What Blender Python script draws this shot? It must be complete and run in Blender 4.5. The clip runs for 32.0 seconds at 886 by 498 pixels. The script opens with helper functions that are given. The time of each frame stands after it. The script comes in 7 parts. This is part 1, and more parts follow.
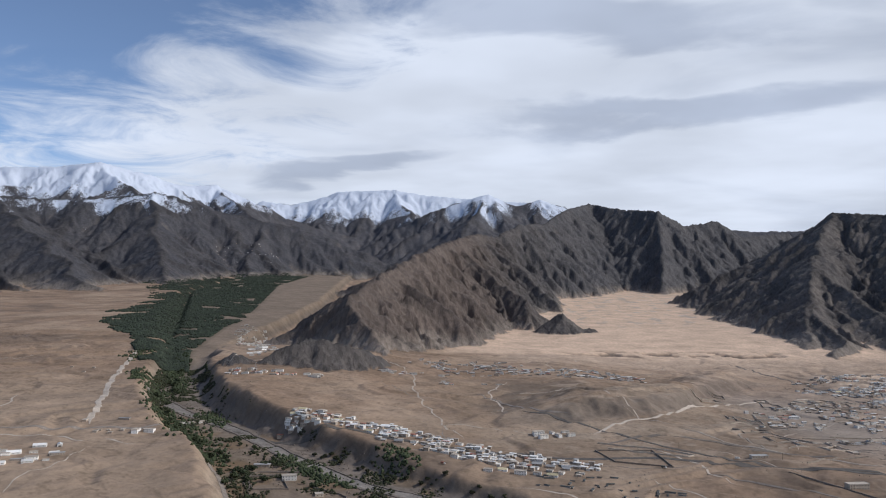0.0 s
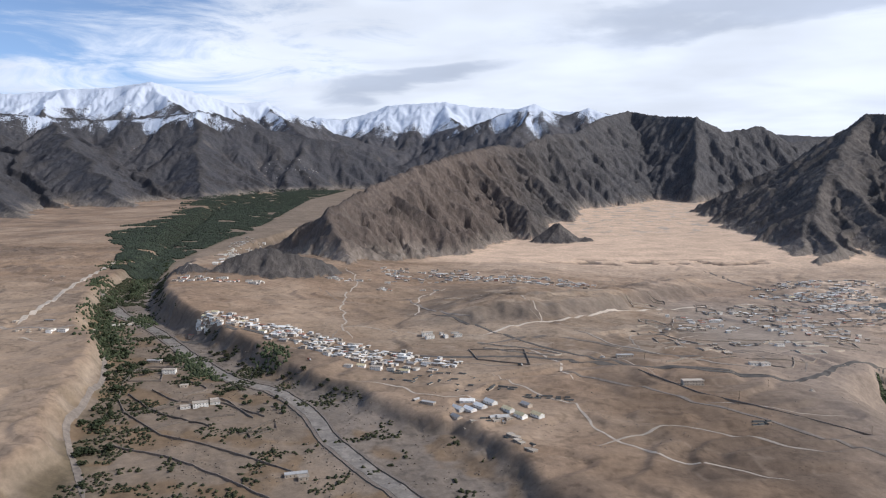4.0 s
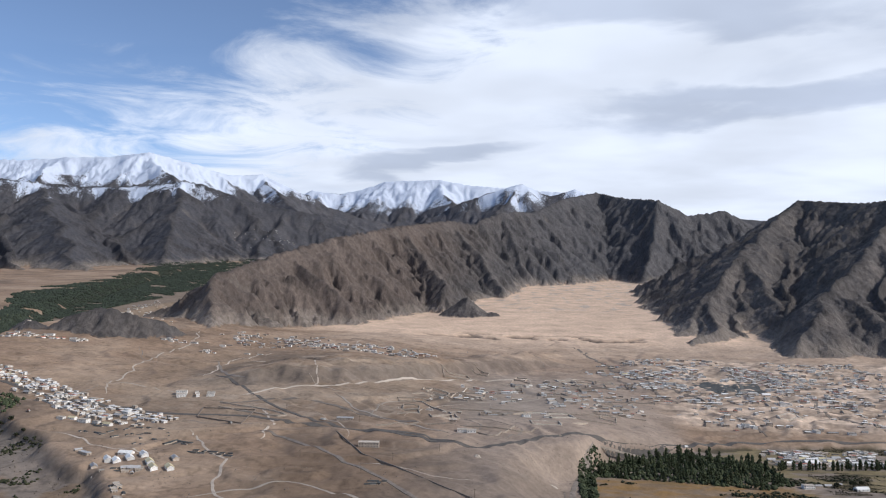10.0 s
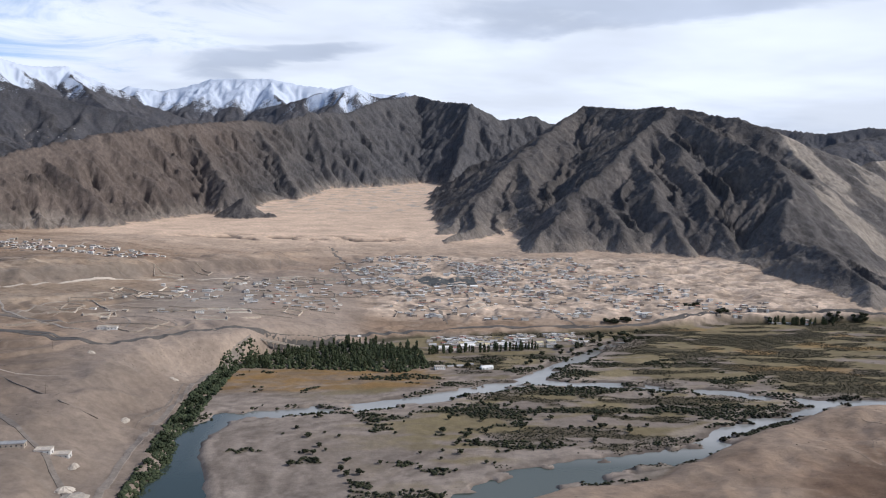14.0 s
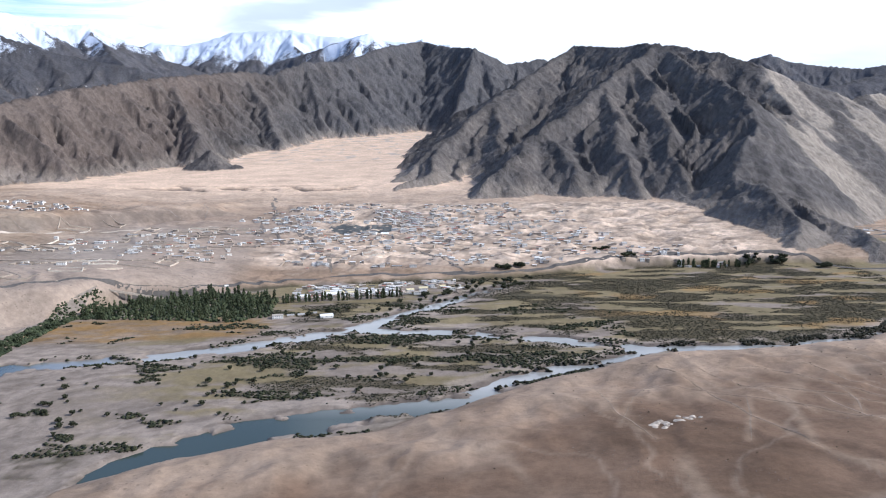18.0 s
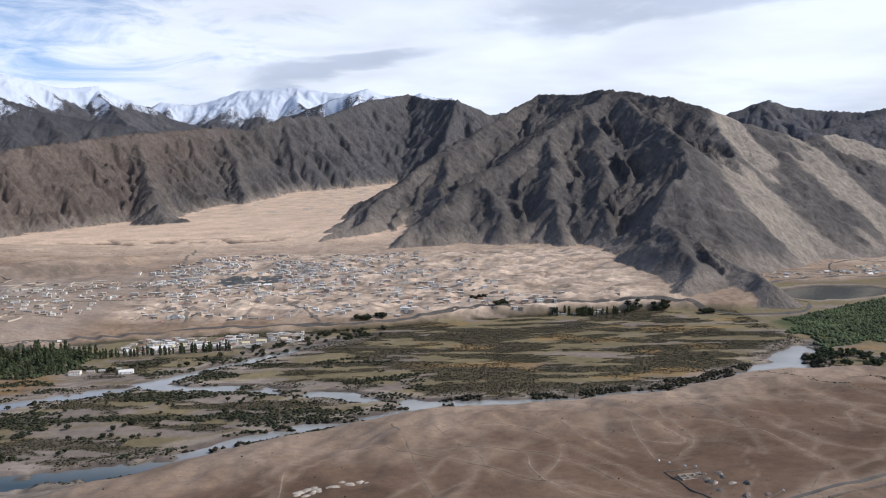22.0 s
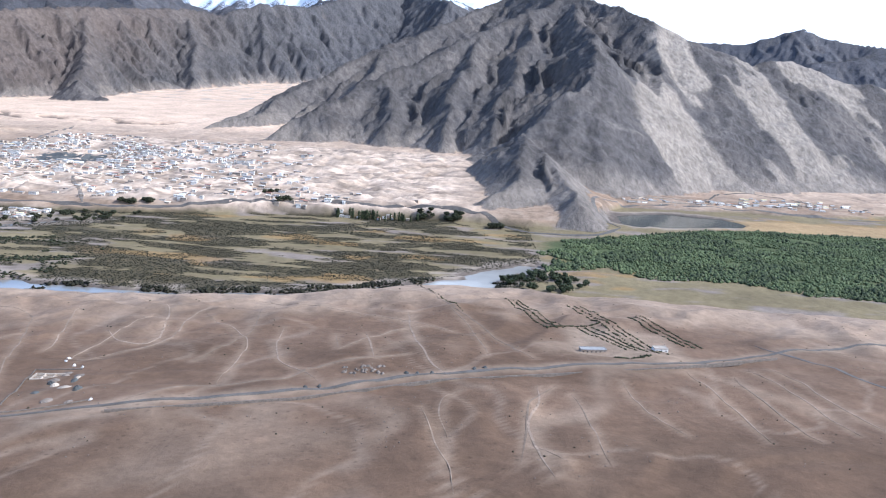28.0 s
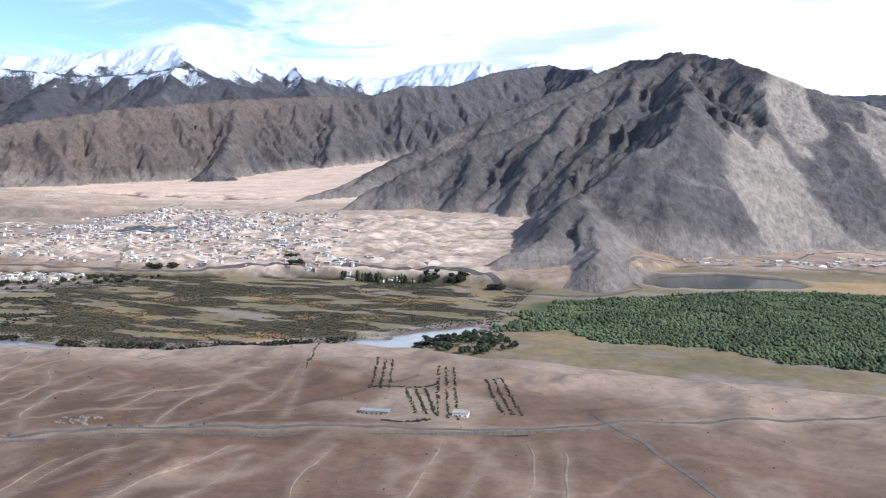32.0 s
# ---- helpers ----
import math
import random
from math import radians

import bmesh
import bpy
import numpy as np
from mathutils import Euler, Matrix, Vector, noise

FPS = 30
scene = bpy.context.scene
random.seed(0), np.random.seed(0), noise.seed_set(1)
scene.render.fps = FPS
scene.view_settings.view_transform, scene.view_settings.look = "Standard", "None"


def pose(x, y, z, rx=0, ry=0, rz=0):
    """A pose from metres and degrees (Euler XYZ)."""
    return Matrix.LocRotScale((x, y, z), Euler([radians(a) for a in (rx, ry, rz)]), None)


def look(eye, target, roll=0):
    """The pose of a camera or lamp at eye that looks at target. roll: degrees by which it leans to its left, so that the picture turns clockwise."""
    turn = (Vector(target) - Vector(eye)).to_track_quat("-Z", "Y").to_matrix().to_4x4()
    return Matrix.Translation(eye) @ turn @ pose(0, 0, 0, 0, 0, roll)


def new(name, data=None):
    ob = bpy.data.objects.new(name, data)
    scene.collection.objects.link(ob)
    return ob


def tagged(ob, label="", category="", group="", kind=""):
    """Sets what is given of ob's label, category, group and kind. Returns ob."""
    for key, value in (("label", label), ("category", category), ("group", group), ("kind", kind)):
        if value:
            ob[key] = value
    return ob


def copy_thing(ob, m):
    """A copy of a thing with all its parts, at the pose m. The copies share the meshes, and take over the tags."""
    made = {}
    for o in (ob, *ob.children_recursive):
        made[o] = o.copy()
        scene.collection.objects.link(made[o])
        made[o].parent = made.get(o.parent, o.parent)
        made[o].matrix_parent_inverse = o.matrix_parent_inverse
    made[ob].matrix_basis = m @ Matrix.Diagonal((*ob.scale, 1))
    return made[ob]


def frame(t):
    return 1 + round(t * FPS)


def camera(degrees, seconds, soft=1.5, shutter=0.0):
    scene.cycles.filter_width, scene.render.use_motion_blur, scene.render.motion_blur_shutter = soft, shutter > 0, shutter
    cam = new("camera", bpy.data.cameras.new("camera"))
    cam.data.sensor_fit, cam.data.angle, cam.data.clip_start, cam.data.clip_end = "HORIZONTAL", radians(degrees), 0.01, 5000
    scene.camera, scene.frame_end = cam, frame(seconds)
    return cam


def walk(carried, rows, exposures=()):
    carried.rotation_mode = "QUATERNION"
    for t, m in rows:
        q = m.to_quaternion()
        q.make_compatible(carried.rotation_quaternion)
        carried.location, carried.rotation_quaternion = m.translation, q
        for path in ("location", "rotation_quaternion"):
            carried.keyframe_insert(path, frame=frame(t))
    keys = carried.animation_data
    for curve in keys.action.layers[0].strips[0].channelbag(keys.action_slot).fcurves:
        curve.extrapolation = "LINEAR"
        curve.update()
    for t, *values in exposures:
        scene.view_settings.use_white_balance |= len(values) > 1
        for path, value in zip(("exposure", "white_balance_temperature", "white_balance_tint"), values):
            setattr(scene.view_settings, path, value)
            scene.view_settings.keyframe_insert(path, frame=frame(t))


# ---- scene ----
cam = camera(61.7, 32.0, soft=1.1)
METRES, EYE, SHIFT, TILT = 850.0, 131.75, -6.5, 3.034
ROWS = [
    (0.0, 0.0, 0.0, 0.0, 0.0, 0.0, -0.0),
    (0.5, 0.0155, -0.0015, -0.0003, 0.39, -2.67, 0.83),
    (1.0, 0.0307, -0.0034, -0.0014, 0.79, -4.72, 1.61),
    (1.5, 0.0458, -0.0045, -0.002, 1.43, -6.2, 2.31),
    (2.0, 0.0619, -0.0058, -0.0022, 2.33, -7.28, 2.84),
    (2.5, 0.0766, -0.0064, -0.0031, 3.47, -7.72, 2.72),
    (4.5, 0.1388, -0.0116, -0.0042, 5.84, -5.66, 0.43),
    (5.0, 0.1544, -0.0121, -0.0046, 7.38, -4.4, 0.23),
    (5.5, 0.17, -0.0123, -0.0054, 9.01, -3.48, 0.21),
    (6.0, 0.1856, -0.0124, -0.006, 10.47, -3.07, 0.32),
    (6.5, 0.201, -0.012, -0.007, 11.44, -3.0, 0.38),
    (7.0, 0.2166, -0.0129, -0.0076, 11.84, -3.05, 0.28),
    (7.5, 0.2322, -0.0127, -0.0084, 11.54, -2.85, -0.1),
    (8.0, 0.2474, -0.0114, -0.0092, 10.66, -2.25, -0.65),
    (8.5, 0.2628, -0.0113, -0.0097, 9.4, -1.38, -1.03),
    (9.0, 0.278, -0.0108, -0.0105, 8.36, -0.52, -1.05),
    (9.5, 0.2934, -0.0099, -0.0115, 7.49, -0.01, -0.87),
    (10.0, 0.3089, -0.0089, -0.0123, 6.51, -0.69, -0.62),
    (10.5, 0.3244, -0.0089, -0.0128, 4.72, -2.93, -0.53),
    (11.0, 0.3397, -0.0082, -0.0137, 2.14, -5.75, -1.08),
    (11.5, 0.3554, -0.0067, -0.0145, -0.96, -7.57, -1.8),
    (12.0, 0.3707, -0.0055, -0.0152, -3.46, -8.13, -1.82),
    (12.5, 0.3862, -0.0045, -0.0161, -4.61, -8.27, -1.3),
    (13.0, 0.4014, -0.0032, -0.0172, -4.9, -8.41, -1.18),
    (13.5, 0.4168, -0.0021, -0.0179, -5.11, -8.42, -1.39),
    (14.0, 0.4323, -0.0007, -0.0183, -4.9, -7.82, -1.36),
    (14.5, 0.4478, 0.0007, -0.019, -4.47, -6.58, -1.16),
    (16.5, 0.5095, 0.0056, -0.0212, -4.48, -8.57, -0.66),
    (17.0, 0.5251, 0.007, -0.0219, -3.58, -10.48, -0.47),
    (17.5, 0.5406, 0.0084, -0.0227, -2.66, -11.64, -0.1),
    (18.0, 0.5561, 0.0103, -0.0236, -1.87, -11.69, 0.29),
    (18.5, 0.5715, 0.0122, -0.0244, -1.48, -10.82, 0.38),
    (19.0, 0.5869, 0.0148, -0.0254, -1.47, -9.52, 0.37),
    (19.5, 0.6019, 0.0168, -0.0262, -1.69, -8.34, 0.45),
    (20.0, 0.618, 0.0194, -0.0272, -1.83, -7.75, 0.86),
    (20.5, 0.6334, 0.0217, -0.0282, -1.59, -7.78, 1.23),
    (21.0, 0.6485, 0.024, -0.0291, -0.97, -7.98, 1.38),
    (21.5, 0.6646, 0.0265, -0.0302, -0.41, -7.96, 1.41),
    (22.0, 0.6801, 0.0293, -0.0314, -0.33, -7.68, 1.44),
    (22.5, 0.6947, 0.0318, -0.0323, -0.6, -7.29, 1.41),
    (23.0, 0.7108, 0.0343, -0.0335, -0.81, -7.07, 1.24),
    (23.5, 0.7264, 0.0371, -0.0345, -0.93, -7.2, 1.0),
    (24.0, 0.7412, 0.0399, -0.0356, -0.91, -7.66, 0.67),
    (24.5, 0.7572, 0.0427, -0.0365, -0.77, -8.44, 0.32),
    (25.0, 0.7725, 0.0457, -0.0379, -0.49, -9.37, -0.1),
    (25.5, 0.7872, 0.0489, -0.039, -0.24, -10.24, -0.66),
    (27.5, 0.8497, 0.0627, -0.0434, 2.49, -14.29, -2.82),
    (28.0, 0.865, 0.0665, -0.0444, 3.04, -14.53, -2.94),
    (28.5, 0.8798, 0.0706, -0.0454, 3.84, -13.51, -2.76),
    (29.0, 0.8957, 0.0747, -0.0465, 5.02, -11.66, -2.18),
    (29.5, 0.9108, 0.0793, -0.0477, 6.28, -10.54, -1.6),
    (30.0, 0.9254, 0.0837, -0.0488, 7.38, -10.35, -1.14),
    (30.5, 0.941, 0.0888, -0.0499, 8.75, -10.52, -0.44),
    (31.0, 0.9554, 0.0935, -0.0511, 10.87, -10.61, 0.4),
    (31.5, 0.9703, 0.0988, -0.0524, 13.75, -10.23, 0.76),
    (32.0, 0.9858, 0.1044, -0.0536, 16.51, -9.18, 0.38),
]
EXPOSURES = [(t, e, k, 10) for t, e, k in ((0.0, -0.12, 5850), (2.0, 0.08, 5900), (6.0, 0.2, 5900), (10.0, 0.12, 5850), (13.0, 0.14, 5830), (16.5, 0.25, 5750), (17.1, 0.32, 5700), (18.0, 0.7, 5500), (19.2, 0.55, 5450), (20.0, 0.22, 5850), (25.0, 0.22, 5800), (27.5, 1.05, 5180), (28.0, 1.1, 5200), (29.0, 1.0, 5250), (30.0, 0.91, 5300), (32.0, 0.8, 5380))]
walk(cam, [(t, pose(0, SHIFT, EYE, TILT) @ pose(METRES * x, METRES * y, METRES * z, 90 + pitch, roll, yaw)) for t, x, y, z, yaw, pitch, roll in ROWS], EXPOSURES)

# ---- sky, sun ----
SUN_AZ, SUN_EL = 98.0, 38.0            # degrees clockwise from +y, and above the horizon


def sky_world():
    w = bpy.data.worlds.new("sky")
    scene.world = w
    w.use_nodes = True
    nt = w.node_tree
    nt.nodes.clear()
    N, L = nt.nodes.new, nt.links.new
    out, bg = N("ShaderNodeOutputWorld"), N("ShaderNodeBackground")
    sky = N("ShaderNodeTexSky")
    sky.sky_type, sky.sun_disc = "NISHITA", False
    sky.sun_elevation, sky.sun_rotation = radians(SUN_EL), radians(SUN_AZ)
    sky.altitude, sky.air_density, sky.dust_density = 3300, 1.0, 0.6
    tc, sep = N("ShaderNodeTexCoord"), N("ShaderNodeSeparateXYZ")
    lean = N("ShaderNodeMapping")
    lean.inputs["Rotation"].default_value = (radians(-TILT), 0, 0)
    L(tc.outputs["Generated"], lean.inputs["Vector"])
    L(lean.outputs[0], sep.inputs[0])

    def math_node(op, a, b=0.0, c=None):
        n = N("ShaderNodeMath")
        n.operation = op
        for i, v in enumerate((a, b) if c is None else (a, b, c)):
            if isinstance(v, (int, float)):
                n.inputs[i].default_value = v
            else:
                L(v, n.inputs[i])
        return n.outputs[0]

    def noise_node(vec, scale, detail, rough, dist=0.0):
        n = N("ShaderNodeTexNoise")
        n.inputs["Scale"].default_value, n.inputs["Detail"].default_value = scale, detail
        n.inputs["Roughness"].default_value, n.inputs["Distortion"].default_value = rough, dist
        L(vec, n.inputs["Vector"])
        return n.outputs["Fac"]

    def ramp(fac, *stops):
        r = N("ShaderNodeValToRGB")
        r.color_ramp.interpolation = "EASE"
        for i, (p, c) in enumerate(stops):
            e = r.color_ramp.elements[i] if i < 2 else r.color_ramp.elements.new(p)
            e.position, e.color = p, (c, c, c, 1)
        L(fac, r.inputs[0])
        return r.outputs[0]

    # clouds lie on a flat layer overhead: the way through the layer is xy / z
    up = math_node("MAXIMUM", sep.outputs[2], 0.0)
    up = math_node("ADD", up, 0.12)
    comb = N("ShaderNodeCombineXYZ")
    L(math_node("DIVIDE", sep.outputs[0], up), comb.inputs[0])
    L(math_node("DIVIDE", sep.outputs[1], up), comb.inputs[1])
    plane = comb.outputs[0]
    # blue gap in the cover, over the west
    gap = math_node("ADD", math_node("MULTIPLY", sep.outputs[0], -1.5), math_node("MULTIPLY", sep.outputs[2], 2.6))
    wisp = noise_node(plane, 1.5, 8.0, 0.62, 0.7)
    open_sky = math_node("ADD", gap, math_node("MULTIPLY", math_node("SUBTRACT", wisp, 0.5), 1.9))
    cover = ramp(math_node("MULTIPLY", open_sky, 0.5), (0.36, 1.0), (0.66, 0.06))
    # thin grey bars under the white cover
    str_map = N("ShaderNodeMapping")
    str_map.inputs["Scale"].default_value = (1.0, 1.0, 4.5)
    L(lean.outputs[0], str_map.inputs["Vector"])
    bars = noise_node(str_map.outputs[0], 2.6, 5.0, 0.5, 0.3)
    grey = math_node("MULTIPLY", ramp(bars, (0.52, 0.0), (0.70, 1.0)), 0.55)

    def bank(side, height, long, thick):
        """A long grey cloud: side and height are tangents of its bearing and elevation."""
        e = math_node("DIVIDE", sep.outputs[2], math_node("MAXIMUM", sep.outputs[1], 0.05))
        a = math_node("DIVIDE", sep.outputs[0], math_node("MAXIMUM", sep.outputs[1], 0.05))
        a = math_node("DIVIDE", math_node("SUBTRACT", a, side), long)
        e = math_node("SUBTRACT", e, height)
        e = math_node("SUBTRACT", e, math_node("MULTIPLY", a, 0.016))
        e = math_node("DIVIDE", math_node("ADD", e, math_node("MULTIPLY", math_node("SUBTRACT", bars, 0.5), 0.22)), thick)
        r = math_node("ADD", math_node("MULTIPLY", a, a), math_node("MULTIPLY", e, e))
        r = math_node("ADD", r, math_node("MULTIPLY", math_node("SUBTRACT", wisp, 0.5), 1.2))
        return ramp(r, (0.15, 1.0), (1.0, 0.0))

    for where in ((0.36, 0.19, 0.36, 0.036), (-0.13, 0.116, 0.15, 0.022), (0.10, 0.31, 0.5, 0.05)):
        grey = math_node("MAXIMUM", grey, math_node("MULTIPLY", bank(*where), 0.85))
    soft = noise_node(plane, 0.7, 4.0, 0.5)
    bright = ramp(soft, (0.3, 0.82), (0.7, 1.06))
    mixg = N("ShaderNodeMix")
    mixg.data_type = "RGBA"
    mixg.inputs["A"].default_value, mixg.inputs["B"].default_value = (0.91, 0.93, 0.98, 1), (0.48, 0.53, 0.64, 1)
    L(math_node("MULTIPLY", grey, 0.75), mixg.inputs["Factor"])
    tint = N("ShaderNodeMix")
    tint.data_type, tint.blend_type = "RGBA", "MULTIPLY"
    tint.inputs["Factor"].default_value = 1.0
    L(mixg.outputs["Result"], tint.inputs["A"])
    L(bright, tint.inputs["B"])
    skym = N("ShaderNodeMix")
    skym.data_type, skym.blend_type = "RGBA", "MULTIPLY"
    skym.inputs["Factor"].default_value = 1.0
    skym.inputs["B"].default_value = (0.135, 0.135, 0.135, 1)
    L(sky.outputs[0], skym.inputs["A"])
    mix = N("ShaderNodeMix")
    mix.data_type = "RGBA"
    L(cover, mix.inputs["Factor"])
    L(skym.outputs["Result"], mix.inputs["A"])
    L(tint.outputs["Result"], mix.inputs["B"])
    L(mix.outputs["Result"], bg.inputs["Color"])
    bg.inputs["Strength"].default_value = 0.90
    L(bg.outputs[0], out.inputs["Surface"])


sky_world()
sun = new("sun", bpy.data.lights.new("sun", "SUN"))
sun.data.energy, sun.data.angle, sun.data.color = 3.0, radians(3.0), (1.0, 0.93, 0.84)
_a, _e = radians(SUN_AZ), radians(SUN_EL)
sun.matrix_world = look((0, 0, 900), Vector((0, 0, 900)) - Vector((math.sin(_a) * math.cos(_e), math.cos(_a) * math.cos(_e), math.sin(_e))))

RISE = 0.053                            # how fast the land climbs with y, over the datum of the lists below
# ---- terrain: plan lengths are thousandths of the walk; S turns them into metres ----
S = METRES / 1000.0


def fade(t):
    return t * t * t * (t * (t * 6 - 15) + 10)


_rng = np.random.RandomState(7)
_perm = np.concatenate([_rng.permutation(512)] * 3)
_ang = _rng.rand(512) * 2 * np.pi
_grad = np.stack([np.cos(_ang), np.sin(_ang)], 1)


def perlin(x, y):
    """Gradient noise, about -0.7 to 0.7."""
    xi, yi = np.floor(x).astype(int), np.floor(y).astype(int)
    xf, yf = x - xi, y - yi
    xi, yi = xi & 511, yi & 511

    def g(i, j, dx, dy):
        v = _grad[_perm[_perm[(xi + i) & 511] + ((yi + j) & 511)] & 511]
        return v[..., 0] * dx + v[..., 1] * dy
    u, v = fade(xf), fade(yf)
    a = g(0, 0, xf, yf) * (1 - u) + g(1, 0, xf - 1, yf) * u
    b = g(0, 1, xf, yf - 1) * (1 - u) + g(1, 1, xf - 1, yf - 1) * u
    return a * (1 - v) + b * v


def fbm(x, y, size, octaves=4, rough=0.5, shift=0.0):
    v, amp, f = 0.0, 1.0, 1.0 / size
    for i in range(octaves):
        v = v + amp * perlin(x * f + shift + 17.3 * i, y * f - shift + 9.1 * i)
        amp, f = amp * rough, f * 2.03
    return v


def ridged(x, y, size, octaves=4, rough=0.5, shift=0.0):
    v, amp, f, tot = 0.0, 1.0, 1.0 / size, 0.0
    for i in range(octaves):
        v = v + amp * (1 - 2 * np.abs(perlin(x * f + shift + 31.7 * i, y * f - shift + 5.3 * i)))
        tot += amp
        amp, f = amp * rough, f * 2.1
    return v / tot


def smooth(a, b, x):
    t = np.clip((x - a) / (b - a), 0, 1)
    return t * t * (3 - 2 * t)


def curve_points(line, step):
    """Points every step along a smooth curve through line."""
    p = [np.array(q, float) for q in line]
    p = [2 * p[0] - p[1]] + p + [2 * p[-1] - p[-2]]
    out = []
    for a, b, c, d in zip(p[:-3], p[1:-2], p[2:-1], p[3:]):
        n = max(2, int(np.linalg.norm(c - b) / step))
        for i in range(n):
            t = i / n
            out.append(0.5 * (2 * b + (c - a) * t + (2 * a - 5 * b + 4 * c - d) * t * t + (3 * b - a - 3 * c + d) * t ** 3))
    out.append(p[-2])
    return np.array(out)


def along(p, px):
    """Interpolate the pairs px (key, value) at p."""
    a = np.array(px, float)
    return np.interp(p, a[:, 0], a[:, 1])


# edges of the low valley of the side stream (x for each y), of the flood plain, and of the far bank
WEST_BLUFF = [(-500, -40), (200, -64), (274, -72), (296, -88), (320, -97), (360, -111), (410, -131), (450, -155), (475, -178), (533, -208), (594, -240), (666, -266), (757, -292), (947, -352), (1264, -450), (1905, -650), (2550, -720), (3200, -700)]
EAST_BLUFF = [(-500, 900), (140, 300), (200, 196), (230, 160), (261, 137), (289, 127), (309, 111), (330, 96), (332, 84), (347, 67), (378, 42), (394, 12), (410, -10), (453, -50), (498, -96), (515, -113), (554, -149), (623, -190), (724, -231), (947, -272), (1264, -270), (1691, -272), (2550, -340), (3200, -380)]
PLAIN_WEST = [(-500, 420), (150, 356), (251, 347), (290, 344), (322, 341), (376, 341), (436, 343), (481, 360), (530, 440), (560, 600)]
PLAIN_NORTH = [(300, 400), (340, 440), (362, 482), (440, 532), (506, 548), (564, 552), (620, 556), (662, 570), (720, 590), (780, 597), (827, 600), (870, 592), (905, 590), (950, 600), (975, 690), (1000, 742), (1100, 745), (1200, 750), (1400, 850), (3000, 1500)]
PLAIN_SOUTH = [(300, -500), (430, 120), (450, 225), (475, 243), (504, 253), (540, 264), (570, 284), (596, 305), (614, 319), (636, 330), (663, 346), (692, 356), (740, 359), (785, 373), (815, 387), (836, 401), (860, 407), (911, 403), (1000, 395), (1200, 385), (3000, 350)]


def river_level(y):
    """Height of the flood plain over the datum of the lists: level once the land's rise is added."""
    return 25.4 - RISE * y

